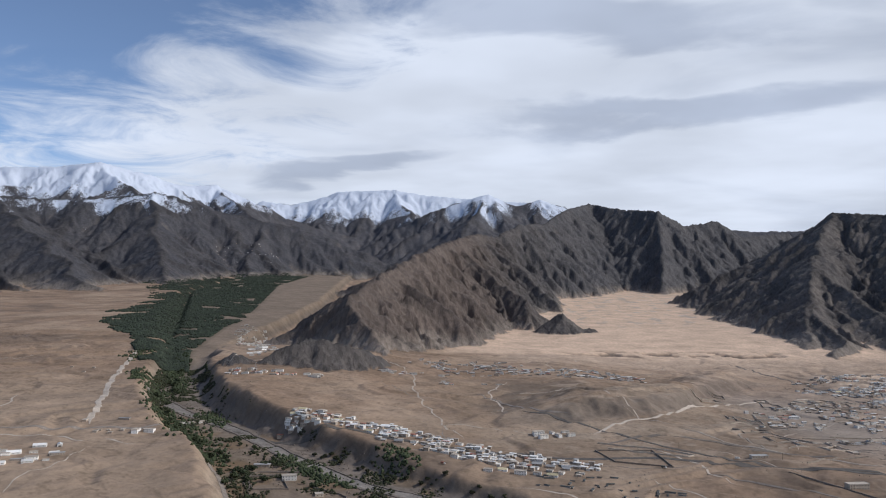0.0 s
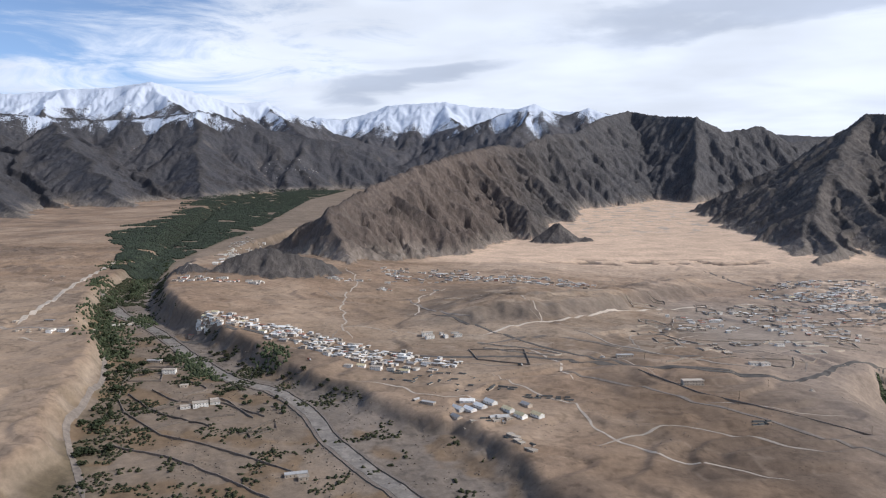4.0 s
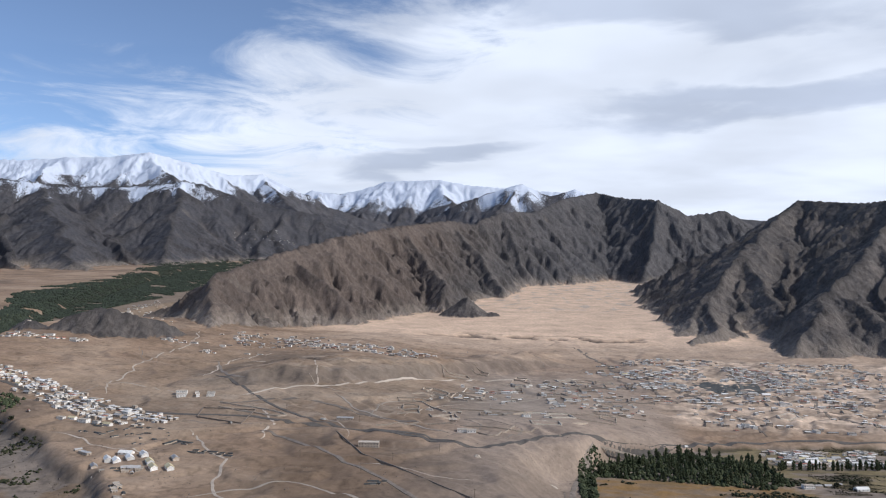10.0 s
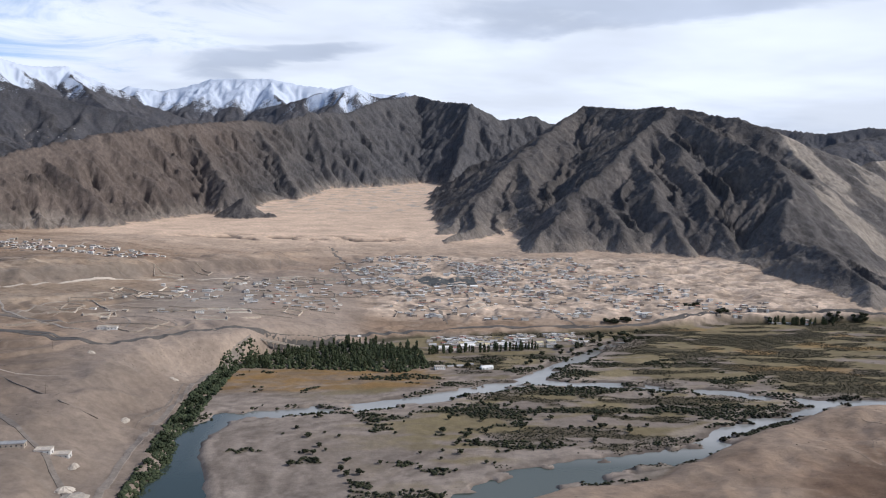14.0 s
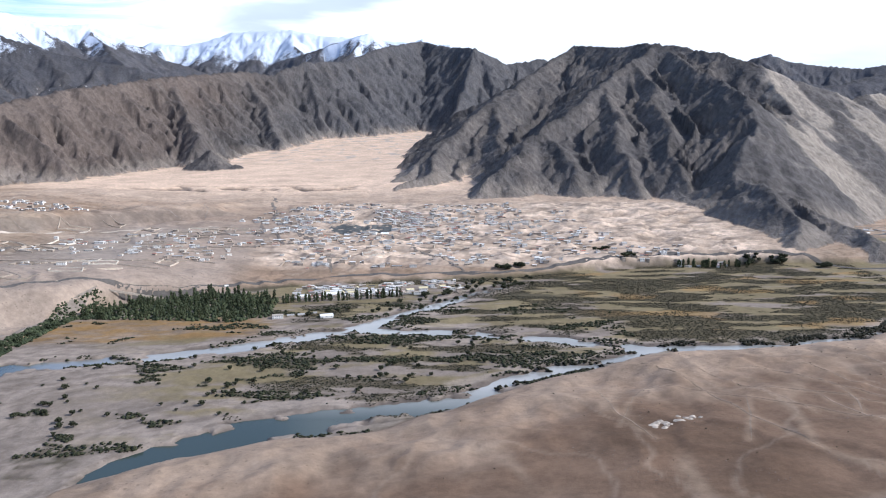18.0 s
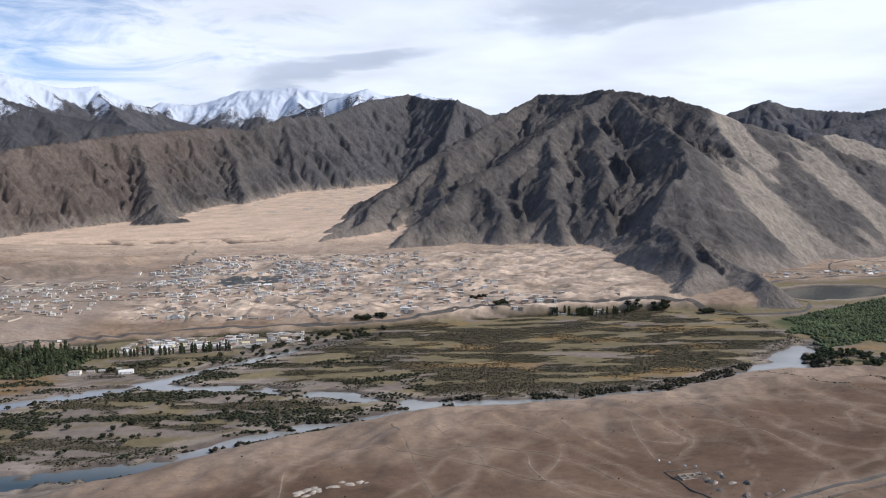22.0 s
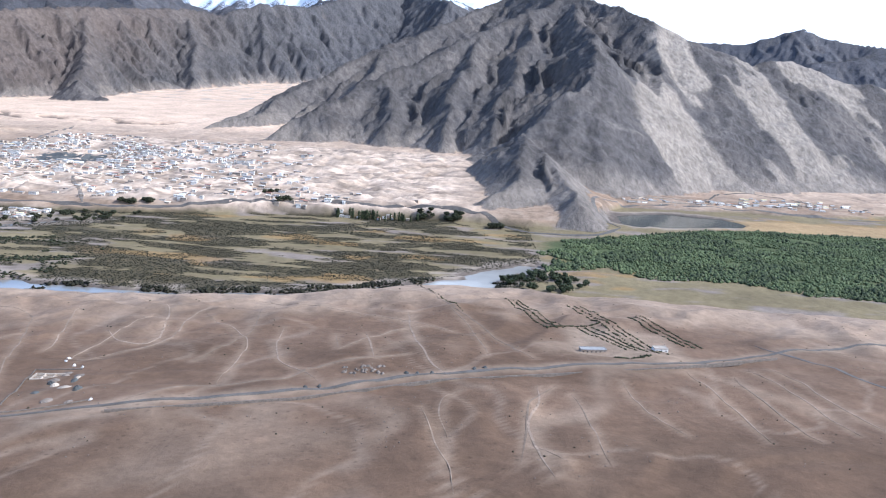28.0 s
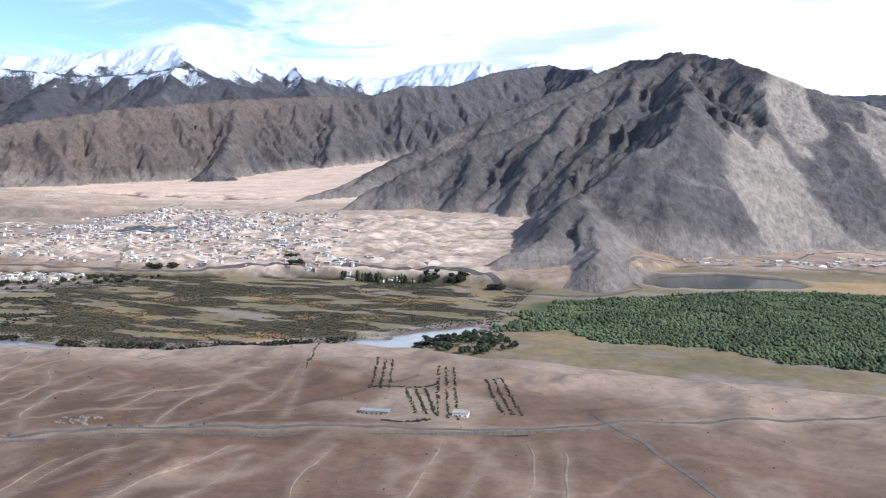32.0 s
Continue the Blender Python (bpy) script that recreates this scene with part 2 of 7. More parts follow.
# crest lines (x, y, height), the flank's tangent, and the kind
RIDGES = {
    "mountain_east": (0.72, [
        [(506, 1049, 6), (545, 1110, 28), (610, 1230, 70), (700, 1400, 128), (800, 1560, 180), (908, 1713, 240), (960, 1560, 226), (1004, 1419, 226), (1070, 1300, 200), (1110, 1230, 178), (1160, 1178, 179), (1215, 1200, 150), (1260, 1220, 122), (1336, 1252, 144), (1420, 1240, 112), (1560, 1260, 96), (1800, 1300, 110), (2200, 1500, 140)],
        [(601, 897, 3), (660, 960, 36), (740, 1080, 85), (850, 1230, 150), (1004, 1419, 222)],
        [(1004, 1419, 222), (1012, 1200, 165), (1012, 990, 121), (990, 830, 82), (962, 700, 44), (940, 625, 16)],
        [(1160, 1178, 176), (1185, 1050, 120), (1215, 930, 64), (1245, 860, 22)],
        [(1012, 990, 116), (940, 840, 60), (900, 700, 28), (880, 620, 10)],
        [(610, 1230, 66), (560, 1040, 22), (520, 985, 8)],
        [(700, 1400, 122), (690, 1250, 82), (676, 1130, 46), (668, 1050, 14)],
        [(740, 1080, 83), (752, 990, 46), (760, 920, 10)],
        [(850, 1230, 148), (842, 1090, 96), (832, 980, 54), (826, 890, 12)],
        [(940, 1340, 190), (930, 1180, 134), (905, 1050, 90), (884, 940, 46), (868, 860, 12)],
        [(1012, 1200, 160), (1060, 1090, 112), (1085, 990, 70), (1100, 920, 30)],
        [(1160, 1178, 172), (1130, 1060, 118), (1120, 960, 66), (1116, 900, 24)],
    ]),
    "mountain_north": (0.92, [
        [(-66, 836, 38), (-100, 905, 66), (-125, 997, 92), (-85, 1170, 122), (-45, 1346, 146), (20, 1650, 172), (92, 2024, 196), (150, 2110, 190), (228, 2221, 229), (330, 2400, 236), (430, 2600, 290), (569, 2872, 332), (660, 2720, 300), (748, 2563, 288), (860, 2640, 236), (1000, 2700, 258), (1150, 2850, 200), (1400, 3000, 220)],
        [(-85, 1170, 118), (20, 1110, 52), (60, 1100, 14)],
        [(20, 1650, 168), (110, 1480, 90), (155, 1371, 56), (172, 1310, 14)],
        [(92, 2024, 190), (200, 1800, 100), (262, 1610, 16)],
        [(569, 2872, 320), (480, 2550, 170), (400, 2220, 40)],
        [(748, 2563, 280), (700, 2350, 150), (640, 2150, 40)],
        [(-45, 1346, 140), (-180, 1420, 70), (-270, 1420, 16)],
        [(92, 2024, 190), (-140, 2100, 90), (-330, 2150, 20)],
        [(-112, 1060, 100), (-55, 1085, 74), (-10, 1120, 44), (10, 1140, 14)],
        [(-70, 1235, 128), (-12, 1222, 90), (24, 1240, 52), (40, 1262, 14)],
        [(-48, 1338, 144), (16, 1332, 100), (70, 1345, 60), (96, 1352, 18)],
        [(-20, 1470, 154), (46, 1446, 104), (92, 1450, 56), (112, 1462, 16)],
        [(6, 1580, 162), (76, 1545, 108), (120, 1530, 58), (140, 1540, 16)],
        [(60, 1840, 180), (126, 1765, 118), (166, 1735, 58), (184, 1745, 16)],
        [(110, 2060, 192), (180, 1985, 128), (228, 1945, 62), (250, 1950, 16)],
        [(-100, 905, 62), (-60, 915, 40), (-30, 935, 22)],
        [(-120, 985, 88), (-76, 1000, 62), (-36, 1020, 34), (-16, 1032, 14)],
        [(40, 1740, 172), (104, 1680, 116), (150, 1640, 62), (170, 1640, 16)],
        [(228, 2221, 224), (270, 2100, 140), (300, 2010, 62), (312, 1980, 16)],
        [(330, 2400, 232), (350, 2260, 150), (372, 2140, 66), (384, 2100, 16)],
        [(-125, 997, 90), (-190, 1010, 50), (-235, 1010, 30)],
        [(-85, 1170, 120), (-170, 1200, 70), (-240, 1230, 34)],
    ]),
    "mountain_west": (0.56, [
        [(-4200, 2700, 654), (-3000, 2750, 534), (-2300, 2950, 424), (-1911, 3150, 386), (-1668, 3200, 372), (-1448, 3200, 376), (-1259, 3231, 406), (-1058, 3250, 344), (-814, 3300, 276), (-640, 3350, 254), (-480, 3400, 184), (-340, 3450, 80)],
        [(-2300, 2950, 414), (-1900, 2500, 300), (-1450, 2000, 178), (-1000, 1560, 78), (-860, 1420, 46)],
        [(-1911, 3150, 374), (-1500, 2600, 250), (-1050, 2050, 118), (-830, 1760, 46)],
        [(-1259, 3231, 398), (-1080, 2750, 230), (-800, 2150, 60)],
        [(-814, 3300, 270), (-760, 3000, 165), (-720, 2700, 64)],
        [(-3000, 2750, 514), (-2400, 2200, 344), (-1900, 1850, 170), (-1500, 1600, 80)],
    ]),
    "snow_mountain_west": (0.60, [
        [(-4200, 3900, 676), (-3000, 4150, 596), (-2520, 4180, 620), (-2200, 4180, 626), (-1953, 4170, 650), (-1760, 4450, 596), (-1640, 4700, 556), (-1510, 4830, 580), (-1270, 4860, 476), (-1050, 4880, 366), (-830, 4900, 291), (-600, 4950, 236)],
        [(-1953, 4170, 636), (-1700, 3850, 506), (-1450, 3600, 406)],
        [(-2520, 4180, 606), (-2350, 3800, 506), (-2200, 3500, 416)],
        [(-1510, 4830, 566), (-1200, 4400, 406), (-950, 4000, 276)],
    ]),
    "snow_mountain_centre": (0.62, [
        [(-1400, 5600, 518), (-1130, 5640, 494), (-800, 5660, 596), (-395, 5664, 610), (-104, 5660, 562), (70, 5640, 548), (420, 5600, 518), (800, 5500, 488)],
        [(-395, 5664, 598), (-250, 5200, 428), (-150, 4800, 298)],
        [(-420, 4300, 150), (-160, 4380, 338), (60, 4400, 420), (261, 4406, 484), (440, 4420, 410), (600, 4440, 456), (800, 4500, 378)],
        [(261, 4406, 473), (150, 4000, 298), (60, 3700, 130)],
    ]),
    "far_mountain_east": (0.55, [
        [(900, 4500, 250), (1392, 4500, 300), (1872, 4500, 262), (2300, 4420, 262), (2500, 4400, 322), (2600, 4400, 362), (2700, 4380, 318), (2869, 4300, 290), (3041, 4200, 266), (3272, 4100, 310), (3436, 4000, 282), (4200, 3800, 360)],
        [(1900, 2500, 150), (2300, 2600, 220), (2900, 2500, 230), (3800, 2400, 290)],
    ]),
    "rock_knoll": (0.85, [
        [(-172, 684, 50), (-155, 690, 60), (-132, 702, 69), (-112, 708, 69), (-90, 715, 60), (-70, 738, 52)],
        [(-206, 688, 50), (-193, 690, 58), (-180, 697, 50)],
    ]),
    "rock_cone": (0.9, [
        [(186, 1300, 30), (198, 1280, 42), (206, 1274, 44), (218, 1264, 26)],
        [(246, 1262, 20), (256, 1257, 18)],
        [(198, 1280, 40), (190, 1262, 22)],
    ]),
}


def gullies(px, py, dx, dy, seed):
    """Waves that run across the given direction, random from cell to cell: value and its slope."""
    ix, iy = np.floor(px).astype(int), np.floor(py).astype(int)
    fx, fy = px - ix, py - iy
    val, sx, tot = 0.0, 0.0, 0.0
    for i in (-2, -1, 0, 1):
        for j in (-2, -1, 0, 1):
            k = _perm[_perm[(ix - i + int(seed)) & 511] + ((iy - j) & 511)] & 511
            qx, qy = fx + i - 0.5 * _grad[k, 0], fy + j - 0.5 * _grad[k, 1]
            w = np.exp(-2.0 * (qx * qx + qy * qy))
            m = 2 * np.pi * (qx * dx + qy * dy)
            val, sx, tot = val + w * np.cos(m), sx - w * np.sin(m), tot + w
    return val / tot, sx / tot


def mountain(x, y, tangent, lines, seed, size, steep, octaves):
    """Height of a range: flanks fall from each crest line and are cut by gullies that branch down the slope. Also the
    same without gullies, how far below its crest each place is, and how much each place stands out as a rib."""
    best, drop = np.full(x.shape, -60.0), np.zeros(x.shape)
    ux, uy, wt = np.zeros(x.shape), np.zeros(x.shape), np.full(x.shape, 1e-30)
    warp = 0.20 * size
    wx = x + warp * fbm(x, y, size, 3, shift=seed)
    wy = y + warp * fbm(x, y, size, 3, shift=seed + 50)
    soft = 0.07 * size
    for line in lines:
        p = np.array(line, float)
        for (x0, y0, z0), (x1, y1, z1) in zip(p[:-1], p[1:]):
            dx, dy = x1 - x0, y1 - y0
            reach = max(z0, z1, 8) / tangent * 1.7 + 20
            near = (wx > min(x0, x1) - reach) & (wx < max(x0, x1) + reach) & (wy > min(y0, y1) - reach) & (wy < max(y0, y1) + reach)
            if not near.any():
                continue
            X, Y = wx[near], wy[near]
            t = np.clip(((X - x0) * dx + (Y - y0) * dy) / (dx * dx + dy * dy), 0, 1)
            ex, ey = X - x0 - t * dx, Y - y0 - t * dy
            d = np.hypot(ex, ey)
            fall = tangent * d * (1.0 - 0.14 * smooth(0, 1, d / (max(z0, z1, 8) / tangent)))
            h0 = z0 + (z1 - z0) * t - fall
            k = np.exp(np.clip(h0, -60, 900) / soft) * np.minimum(1, d / (0.12 * size)) / np.maximum(d, 1e-6)
            wt[near] += np.exp(np.clip(h0, -60, 900) / soft)
            ux[near] += k * ex
            uy[near] += k * ey
            drop[near] = np.where(h0 > best[near], fall, drop[near])
            best[near] = np.maximum(best[near], h0)
    plain = best.copy()
    rib = np.full(x.shape, 0.5)
    on = best > -30
    X, Y = wx[on], wy[on]
    gx, gy = -ux[on] / wt[on], -uy[on] / wt[on]
    cut, total, rise, lam = 0.0, 0.0, 1.0, size
    for i in range(octaves):
        ln = np.hypot(gx, gy)
        lim = np.minimum(1, 1.15 / np.maximum(ln, 1e-6))
        dx, dy = -gy * lim, gx * lim
        v, slope = gullies(X / lam + 7.7 * i, Y / lam + 3.1 * i, dx, dy, seed * 7 + 13 * i)
        cut = cut + rise * v
        total += rise
        gx, gy = gx + 1.1 * slope * dx, gy + 1.1 * slope * dy
        rise, lam = rise * 0.56, lam * 0.5
    share = cut / total
    amp = 0.76 * steep * size * total
    best[on] += amp * (share - 0.15) * smooth(0, amp * 1.5, drop[on]) * np.clip((best[on] + 14) / 40, 0, 1)
    best = np.minimum(best, plain + 0.4 * drop)
    rib[on] = 0.5 + 0.5 * share
    return best, plain, drop, rib


def crags(x, y, h, drop, seed, size, amp):
    """Small crags and notches all over a range."""
    on = h > -30
    out = h.copy()
    X, Y, H, D = x[on], y[on], h[on], drop[on]
    fine = ridged(X, Y, size, 4, 0.6, seed + 7)
    out[on] = H + np.clip((H + 12) / 50, 0.0, 1) * amp * (fine - 0.5) * (0.8 + 0.2 * smooth(0, amp * 3, D))
    return out


def sand_drift(x, y):
    """Where blown sand lies on the sunny side of the east mountain."""
    gx = x - along(y, [(500, 1010), (700, 1008), (990, 1048), (1150, 1082), (1250, 1118), (1500, 1205)])
    rib = fbm((x + 0.35 * y) * 1.1, (y - 0.35 * x) * 0.36, 130, 5, 0.5, shift=73)
    return smooth(-8, 26, gx + 30 * fbm(x, y, 80, 3, 0.6, shift=72)) * smooth(0.05, -0.02, rib) * smooth(1700, 1450, y)


def base_ground(x, y):
    """The ground without the mountains, and the masks of its regions."""
    n1 = fbm(x, y, 60, 3, shift=1)
    n2 = fbm(x, y, 14, 3, shift=2)
    wob = 9 * fbm(x, y, 45, 3, 0.6, shift=4)
    xl, xr = along(y, WEST_BLUFF) + 0.6 * wob, along(y, EAST_BLUFF) + 0.8 * wob
    pw = along(y, PLAIN_WEST) + 0.3 * wob
    pn, ps = along(x, PLAIN_NORTH) + 0.3 * wob, along(x, PLAIN_SOUTH) + 0.5 * wob
    # upper benches
    fan = np.maximum(0, y - 1400) * 0.012
    near = 30.8 - 0.022 * np.clip(x, -400, 170) - 10 * smooth(230, 400, x) + 0.06 * np.clip(40 - x, 0, 190)
    far_west = along(y, [(400, 30.8), (560, 30.5), (711, 28.5), (870, 24), (1000, 14), (1260, 9), (2000, 8)]) + 0.10 * np.clip(30 - x, 0, 180) * smooth(1100, 850, y)
    far_east = along(y, [(400, 22), (570, 14), (766, 5.5), (955, 5), (1150, 12), (1400, 14)])
    e = smooth(110, 320, x)
    k = smooth(430, 560, y)
    bench = near * (1 - k) + (far_west * (1 - e) + far_east * e) * k
    front = y - along(x, [(20, 520), (118, 545), (160, 572), (209, 624), (262, 725), (330, 800)]) + 22 * ridged(x, y * 0.5, 46, 3, 0.5, 8) - 8
    hills = (8.5 * smooth(0, 26, front) * smooth(140, 50, front) + 5.0 * np.maximum(0, ridged(x, y * 1.6, 60, 3, 0.5, 9) - 0.3) * smooth(10, 40, front) * smooth(190, 110, front)) * smooth(40, 120, x) * smooth(360, 300, x)
    low_side = along(y, [(540, -1), (580, 0), (690, 3.5), (950, 6), (1150, 13), (1400, 14)])
    low_side = low_side + (river_level(y) + 2.5 - low_side) * smooth(930, 1010, x)
    north = bench * smooth(460, 330, x) + low_side * smooth(330, 460, x) + fan + hills
    # broken ground round the town below the fan
    bad = smooth(390, 450, x) * smooth(900, 820, x) * smooth(565, 590, y) * smooth(900, 820, y)
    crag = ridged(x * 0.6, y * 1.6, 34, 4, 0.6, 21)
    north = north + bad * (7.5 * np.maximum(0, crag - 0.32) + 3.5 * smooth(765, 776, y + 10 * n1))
    # pits along the fan's lower edge
    pit = smooth(-0.05, 0.08, fbm(x * 0.8, y * 1.3, 34, 3, shift=33)) * smooth(1000, 1010, y) * smooth(1056, 1044, y) * smooth(160, 190, x) * smooth(480, 450, x)
    north = north - 3.5 * pit
    west = 35.0 - 0.03 * np.clip(x, -500, 0) + 0.25 * fan + 1.5 * n1
    # low valley between the two bluffs
    low = smooth(xl - 8, xl + 12, x) * smooth(xr + 6, xr - 18, x)
    lowz = 23.2 - 0.03 * np.clip(x, -700, 700) + 0.9 * n1 + np.maximum(0, y - 1200) * 0.006
    side = smooth(xl - 40, xl + 40, x)
    up = west * (1 - side) + north * side
    gully = np.maximum(0, ridged(x + y, y - x, 20, 4, 0.55, 5) - 0.2)
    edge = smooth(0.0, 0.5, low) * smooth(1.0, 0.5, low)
    z = up * (1 - low) + lowz * low - 3.6 * gully * edge + 1.2 * low * np.maximum(0, ridged(x, y, 15, 3, 0.6, 95) - 0.35)
    # slope from the bench down to the river
    bank = smooth(pw - 46, pw - 6, x) * smooth(pn + 14, pn - 16, y)
    level = river_level(y)
    z = z * (1 - bank) + (level + 1.8) * bank
    # flood plain
    plain = smooth(pw - 3, pw + 3, x) * smooth(pn + 3, pn - 3, y)
    sd = ps - y
    south = level + np.minimum(2.0 + 0.072 * np.maximum(sd, 0), 24) + 1.8 * n1 * smooth(0, 60, sd) + 5.0 * np.maximum(0, ridged(x, y, 46, 3, 0.5, 61) - 0.35) * smooth(0, 20, sd) * smooth(110, 30, sd)
    sm = smooth(-2, 7, sd) * smooth(380, 440, x)
    pz = level + 0.1 + 0.45 * n1 + 0.35 * n2
    pl = pz * (1 - sm) + south * sm
    z = z * (1 - plain) + pl * plain
    er = ridged(x + 6 * n1, y, 26, 4, 0.55, 91) - 0.5
    step = fbm(x * 0.75, y * 1.15, 150, 4, 0.40, shift=92)
    terrace = 0.0
    for level in (-0.30, -0.12, 0.04, 0.2, 0.36):
        terrace = terrace + smooth(level - 0.03, level + 0.03, step) - smooth(level - 0.11, level + 0.11, step)
    rills = ridged(y + 0.5 * x + 5 * n1, x * 0.35, 17, 4, 0.55, 93) - 0.5
    slope = smooth(250, 290, x) * smooth(440, 340, x) * smooth(560, 470, y)
    z = z + (0.30 * n2 + 2.8 * terrace * smooth(1100, 950, y) + 0.7 * er + 2.2 * rills * slope) * (1 - plain) * (1 - 0.8 * low) * (1 - 0.75 * edge)
    z = z + sm * plain * smooth(4, 25, sd) * (0.2 * er + 0.2 * n2 + 1.2 * terrace)
    return z, dict(front=smooth(-4, 8, front) * smooth(34, 18, front) * smooth(20, 110, x) * smooth(380, 320, x), plain=plain * (1 - sm), south=plain * sm, low=low, bank=bank * (1 - plain), bad=bad, pit=pit, hills=hills, side=side, edge=edge, n1=n1, n2=n2, slope=slope, rills=rills)


# water courses: centre line and half width
CHANNELS = [
    ([(430, -420), (400, -200), (380, 0), (368, 120), (362, 220), (359, 262), (354, 292), (351, 322), (361, 347), (394, 356), (428, 363), (457, 375), (485, 391), (512, 405), (524, 416)], [17, 17, 16, 15, 12, 9, 4, 5, 6, 5, 5, 6, 6, 6, 5]),
    ([(512, 405), (525, 418), (545, 443), (566, 467), (591, 499), (620, 525)], [5, 5, 4.5, 4, 3, 1.5]),
    ([(520, 408), (573, 401), (605, 390), (628, 384), (647, 372), (671, 362), (710, 363), (742, 364), (785, 377), (815, 391), (838, 405), (866, 420), (880, 440), (900, 470)], [4, 4, 4, 4.5, 5, 5, 4, 3, 2.5, 2.5, 3, 10, 9, 3]),
    ([(392, 0), (424, 105), (452, 190), (464, 238), (490, 262), (520, 276), (549, 285), (573, 296), (591, 312), (606, 326), (626, 335), (645, 342), (671, 356)], [9, 10, 11, 11, 11, 9, 6, 5, 5, 4.5, 4, 4, 4]),
    ([(988, 650), (1010, 668), (1036, 680), (1062, 682)], [14, 26, 28, 22]),
]


def channel_depth(x, y):
    d = np.full(x.shape, 99.0)
    wob = 3.0 * fbm(x, y, 16, 3, 0.6, shift=77)
    for line, width in CHANNELS:
        for (x0, y0), (x1, y1), w0, w1 in zip(line[:-1], line[1:], width[:-1], width[1:]):
            dx, dy = x1 - x0, y1 - y0
            t = np.clip(((x - x0) * dx + (y - y0) * dy) / (dx * dx + dy * dy), 0, 1)
            d = np.minimum(d, np.hypot(x - x0 - t * dx, y - y0 - t * dy) - 1.22 * (w0 + (w1 - w0) * t))
    bars = smooth(0.16, 0.30, fbm(x * 0.55, y * 1.2, 13, 3, 0.55, shift=78)) * smooth(360, 385, x + 0.3 * (y - 300)) * smooth(930, 920, x)
    return d + wob + 6.5 * bars


WATER_Z = 24.45


def heights(x, y):
    """Ground height, region masks, and for each place which range it belongs to (0: none) and how rocky or snowy it is."""
    z, m = base_ground(x, y)
    d = channel_depth(x, y)
    cut = smooth(3.5, -2.5, d) * np.clip(m["plain"] + m["bank"], 0, 1)
    z = z * (1 - cut) + (river_level(y) - 2.2) * cut
    m["wet"] = smooth(9, 1, d) * m["plain"]
    owner = np.zeros(x.shape, int)
    top = np.full(x.shape, -1e9)
    ribs = np.zeros(x.shape)
    for i, (name, (tangent, lines)) in enumerate(RIDGES.items()):
        small = name in ("rock_knoll", "rock_cone")
        p = np.concatenate([np.array(l, float) for l in lines])
        r = 70 if small else 900
        box = (x > p[:, 0].min() - r) & (x < p[:, 0].max() + r) & (y > p[:, 1].min() - r) & (y < p[:, 1].max() + r)
        if not box.any():
            continue
        X, Y = x[box], y[box]
        far = p[:, 1].mean() > 2600
        size, steep, octaves = (26, 0.13, 3) if small else ((230, 0.13, 4) if far else ((100, 0.17, 5) if name == "mountain_east" else (72, 0.26, 4)))
        h, bare, drop, rib = mountain(X, Y, tangent, lines, 11.0 * i + 3, size, steep, octaves)
        h = crags(X, Y, h, drop, 5.0 * i + 2, size * (0.5 if small else (0.17 if name == "mountain_east" or far else 0.36)), 5.0 if small else (14.0 if far else (9.0 if name == "mountain_east" else 13.0)))
        if name == "mountain_east":
            sd = np.maximum(sand_drift(X, Y), 0.25 * smooth(1050, 1110, X))
            h = h * (1 - 0.9 * sd) + (bare - 2) * 0.9 * sd
            wob = 10 * fbm(X, Y, 40, 3, 0.6, shift=140)
            spur = np.minimum(0.8 * (along(Y, [(540, 950), (583, 957), (640, 969), (690, 973), (745, 980)]) - X), 0.7 * (Y - 560))
            bay = 0.6 * (Y - along(X, [(960, 745), (995, 760), (1040, 800), (1128, 884), (1200, 910), (1400, 1000), (2200, 1200)]) + wob)
            h = np.minimum(h, river_level(Y) + 1.5 + np.maximum(spur + 0.3 * wob, bay))
        t = top[box]
        o = owner[box]
        o[h > t] = i + 1
        q = ribs[box]
        ribs[box] = np.where(h > t, rib, q)
        owner[box] = o
        top[box] = np.maximum(t, h)
    lift = top - z
    out = np.maximum(z, top)
    # scree runs out softly over the flat
    skirt = smooth(-22, 0, lift) * smooth(14, 0, lift)
    out = out + 1.6 * skirt
    owner[lift <= 0] = 0
    m["lift"], m["rib"], m["datum"] = lift, ribs, out
    return out + RISE * y, owner, m

# ---- materials ----
def nodes_of(name):
    m = bpy.data.materials.new(name)
    m.use_nodes = True
    nt = m.node_tree
    return m, nt, nt.nodes["Principled BSDF"]


def add_noise(nt, vec, scale, detail=5.0, rough=0.55):
    n = nt.nodes.new("ShaderNodeTexNoise")
    n.inputs["Scale"].default_value, n.inputs["Detail"].default_value, n.inputs["Roughness"].default_value = scale, detail, rough
    nt.links.new(vec, n.inputs["Vector"])
    return n.outputs["Fac"]


def maprange(nt, v, a, b, c, d):
    n = nt.nodes.new("ShaderNodeMapRange")
    for i, q in enumerate((a, b, c, d)):
        n.inputs[i + 1].default_value = q
    nt.links.new(v, n.inputs[0])
    return n.outputs[0]


def mixer(nt, kind, fac, a, b):
    n = nt.nodes.new("ShaderNodeMix")
    n.data_type, n.blend_type = "RGBA", kind
    for key, v in (("Factor", fac), ("A", a), ("B", b)):
        if isinstance(v, (int, float)):
            n.inputs[key].default_value = v
        elif isinstance(v, tuple):
            n.inputs[key].default_value = (*v, 1)
        else:
            nt.links.new(v, n.inputs[key])
    return n.outputs["Result"]


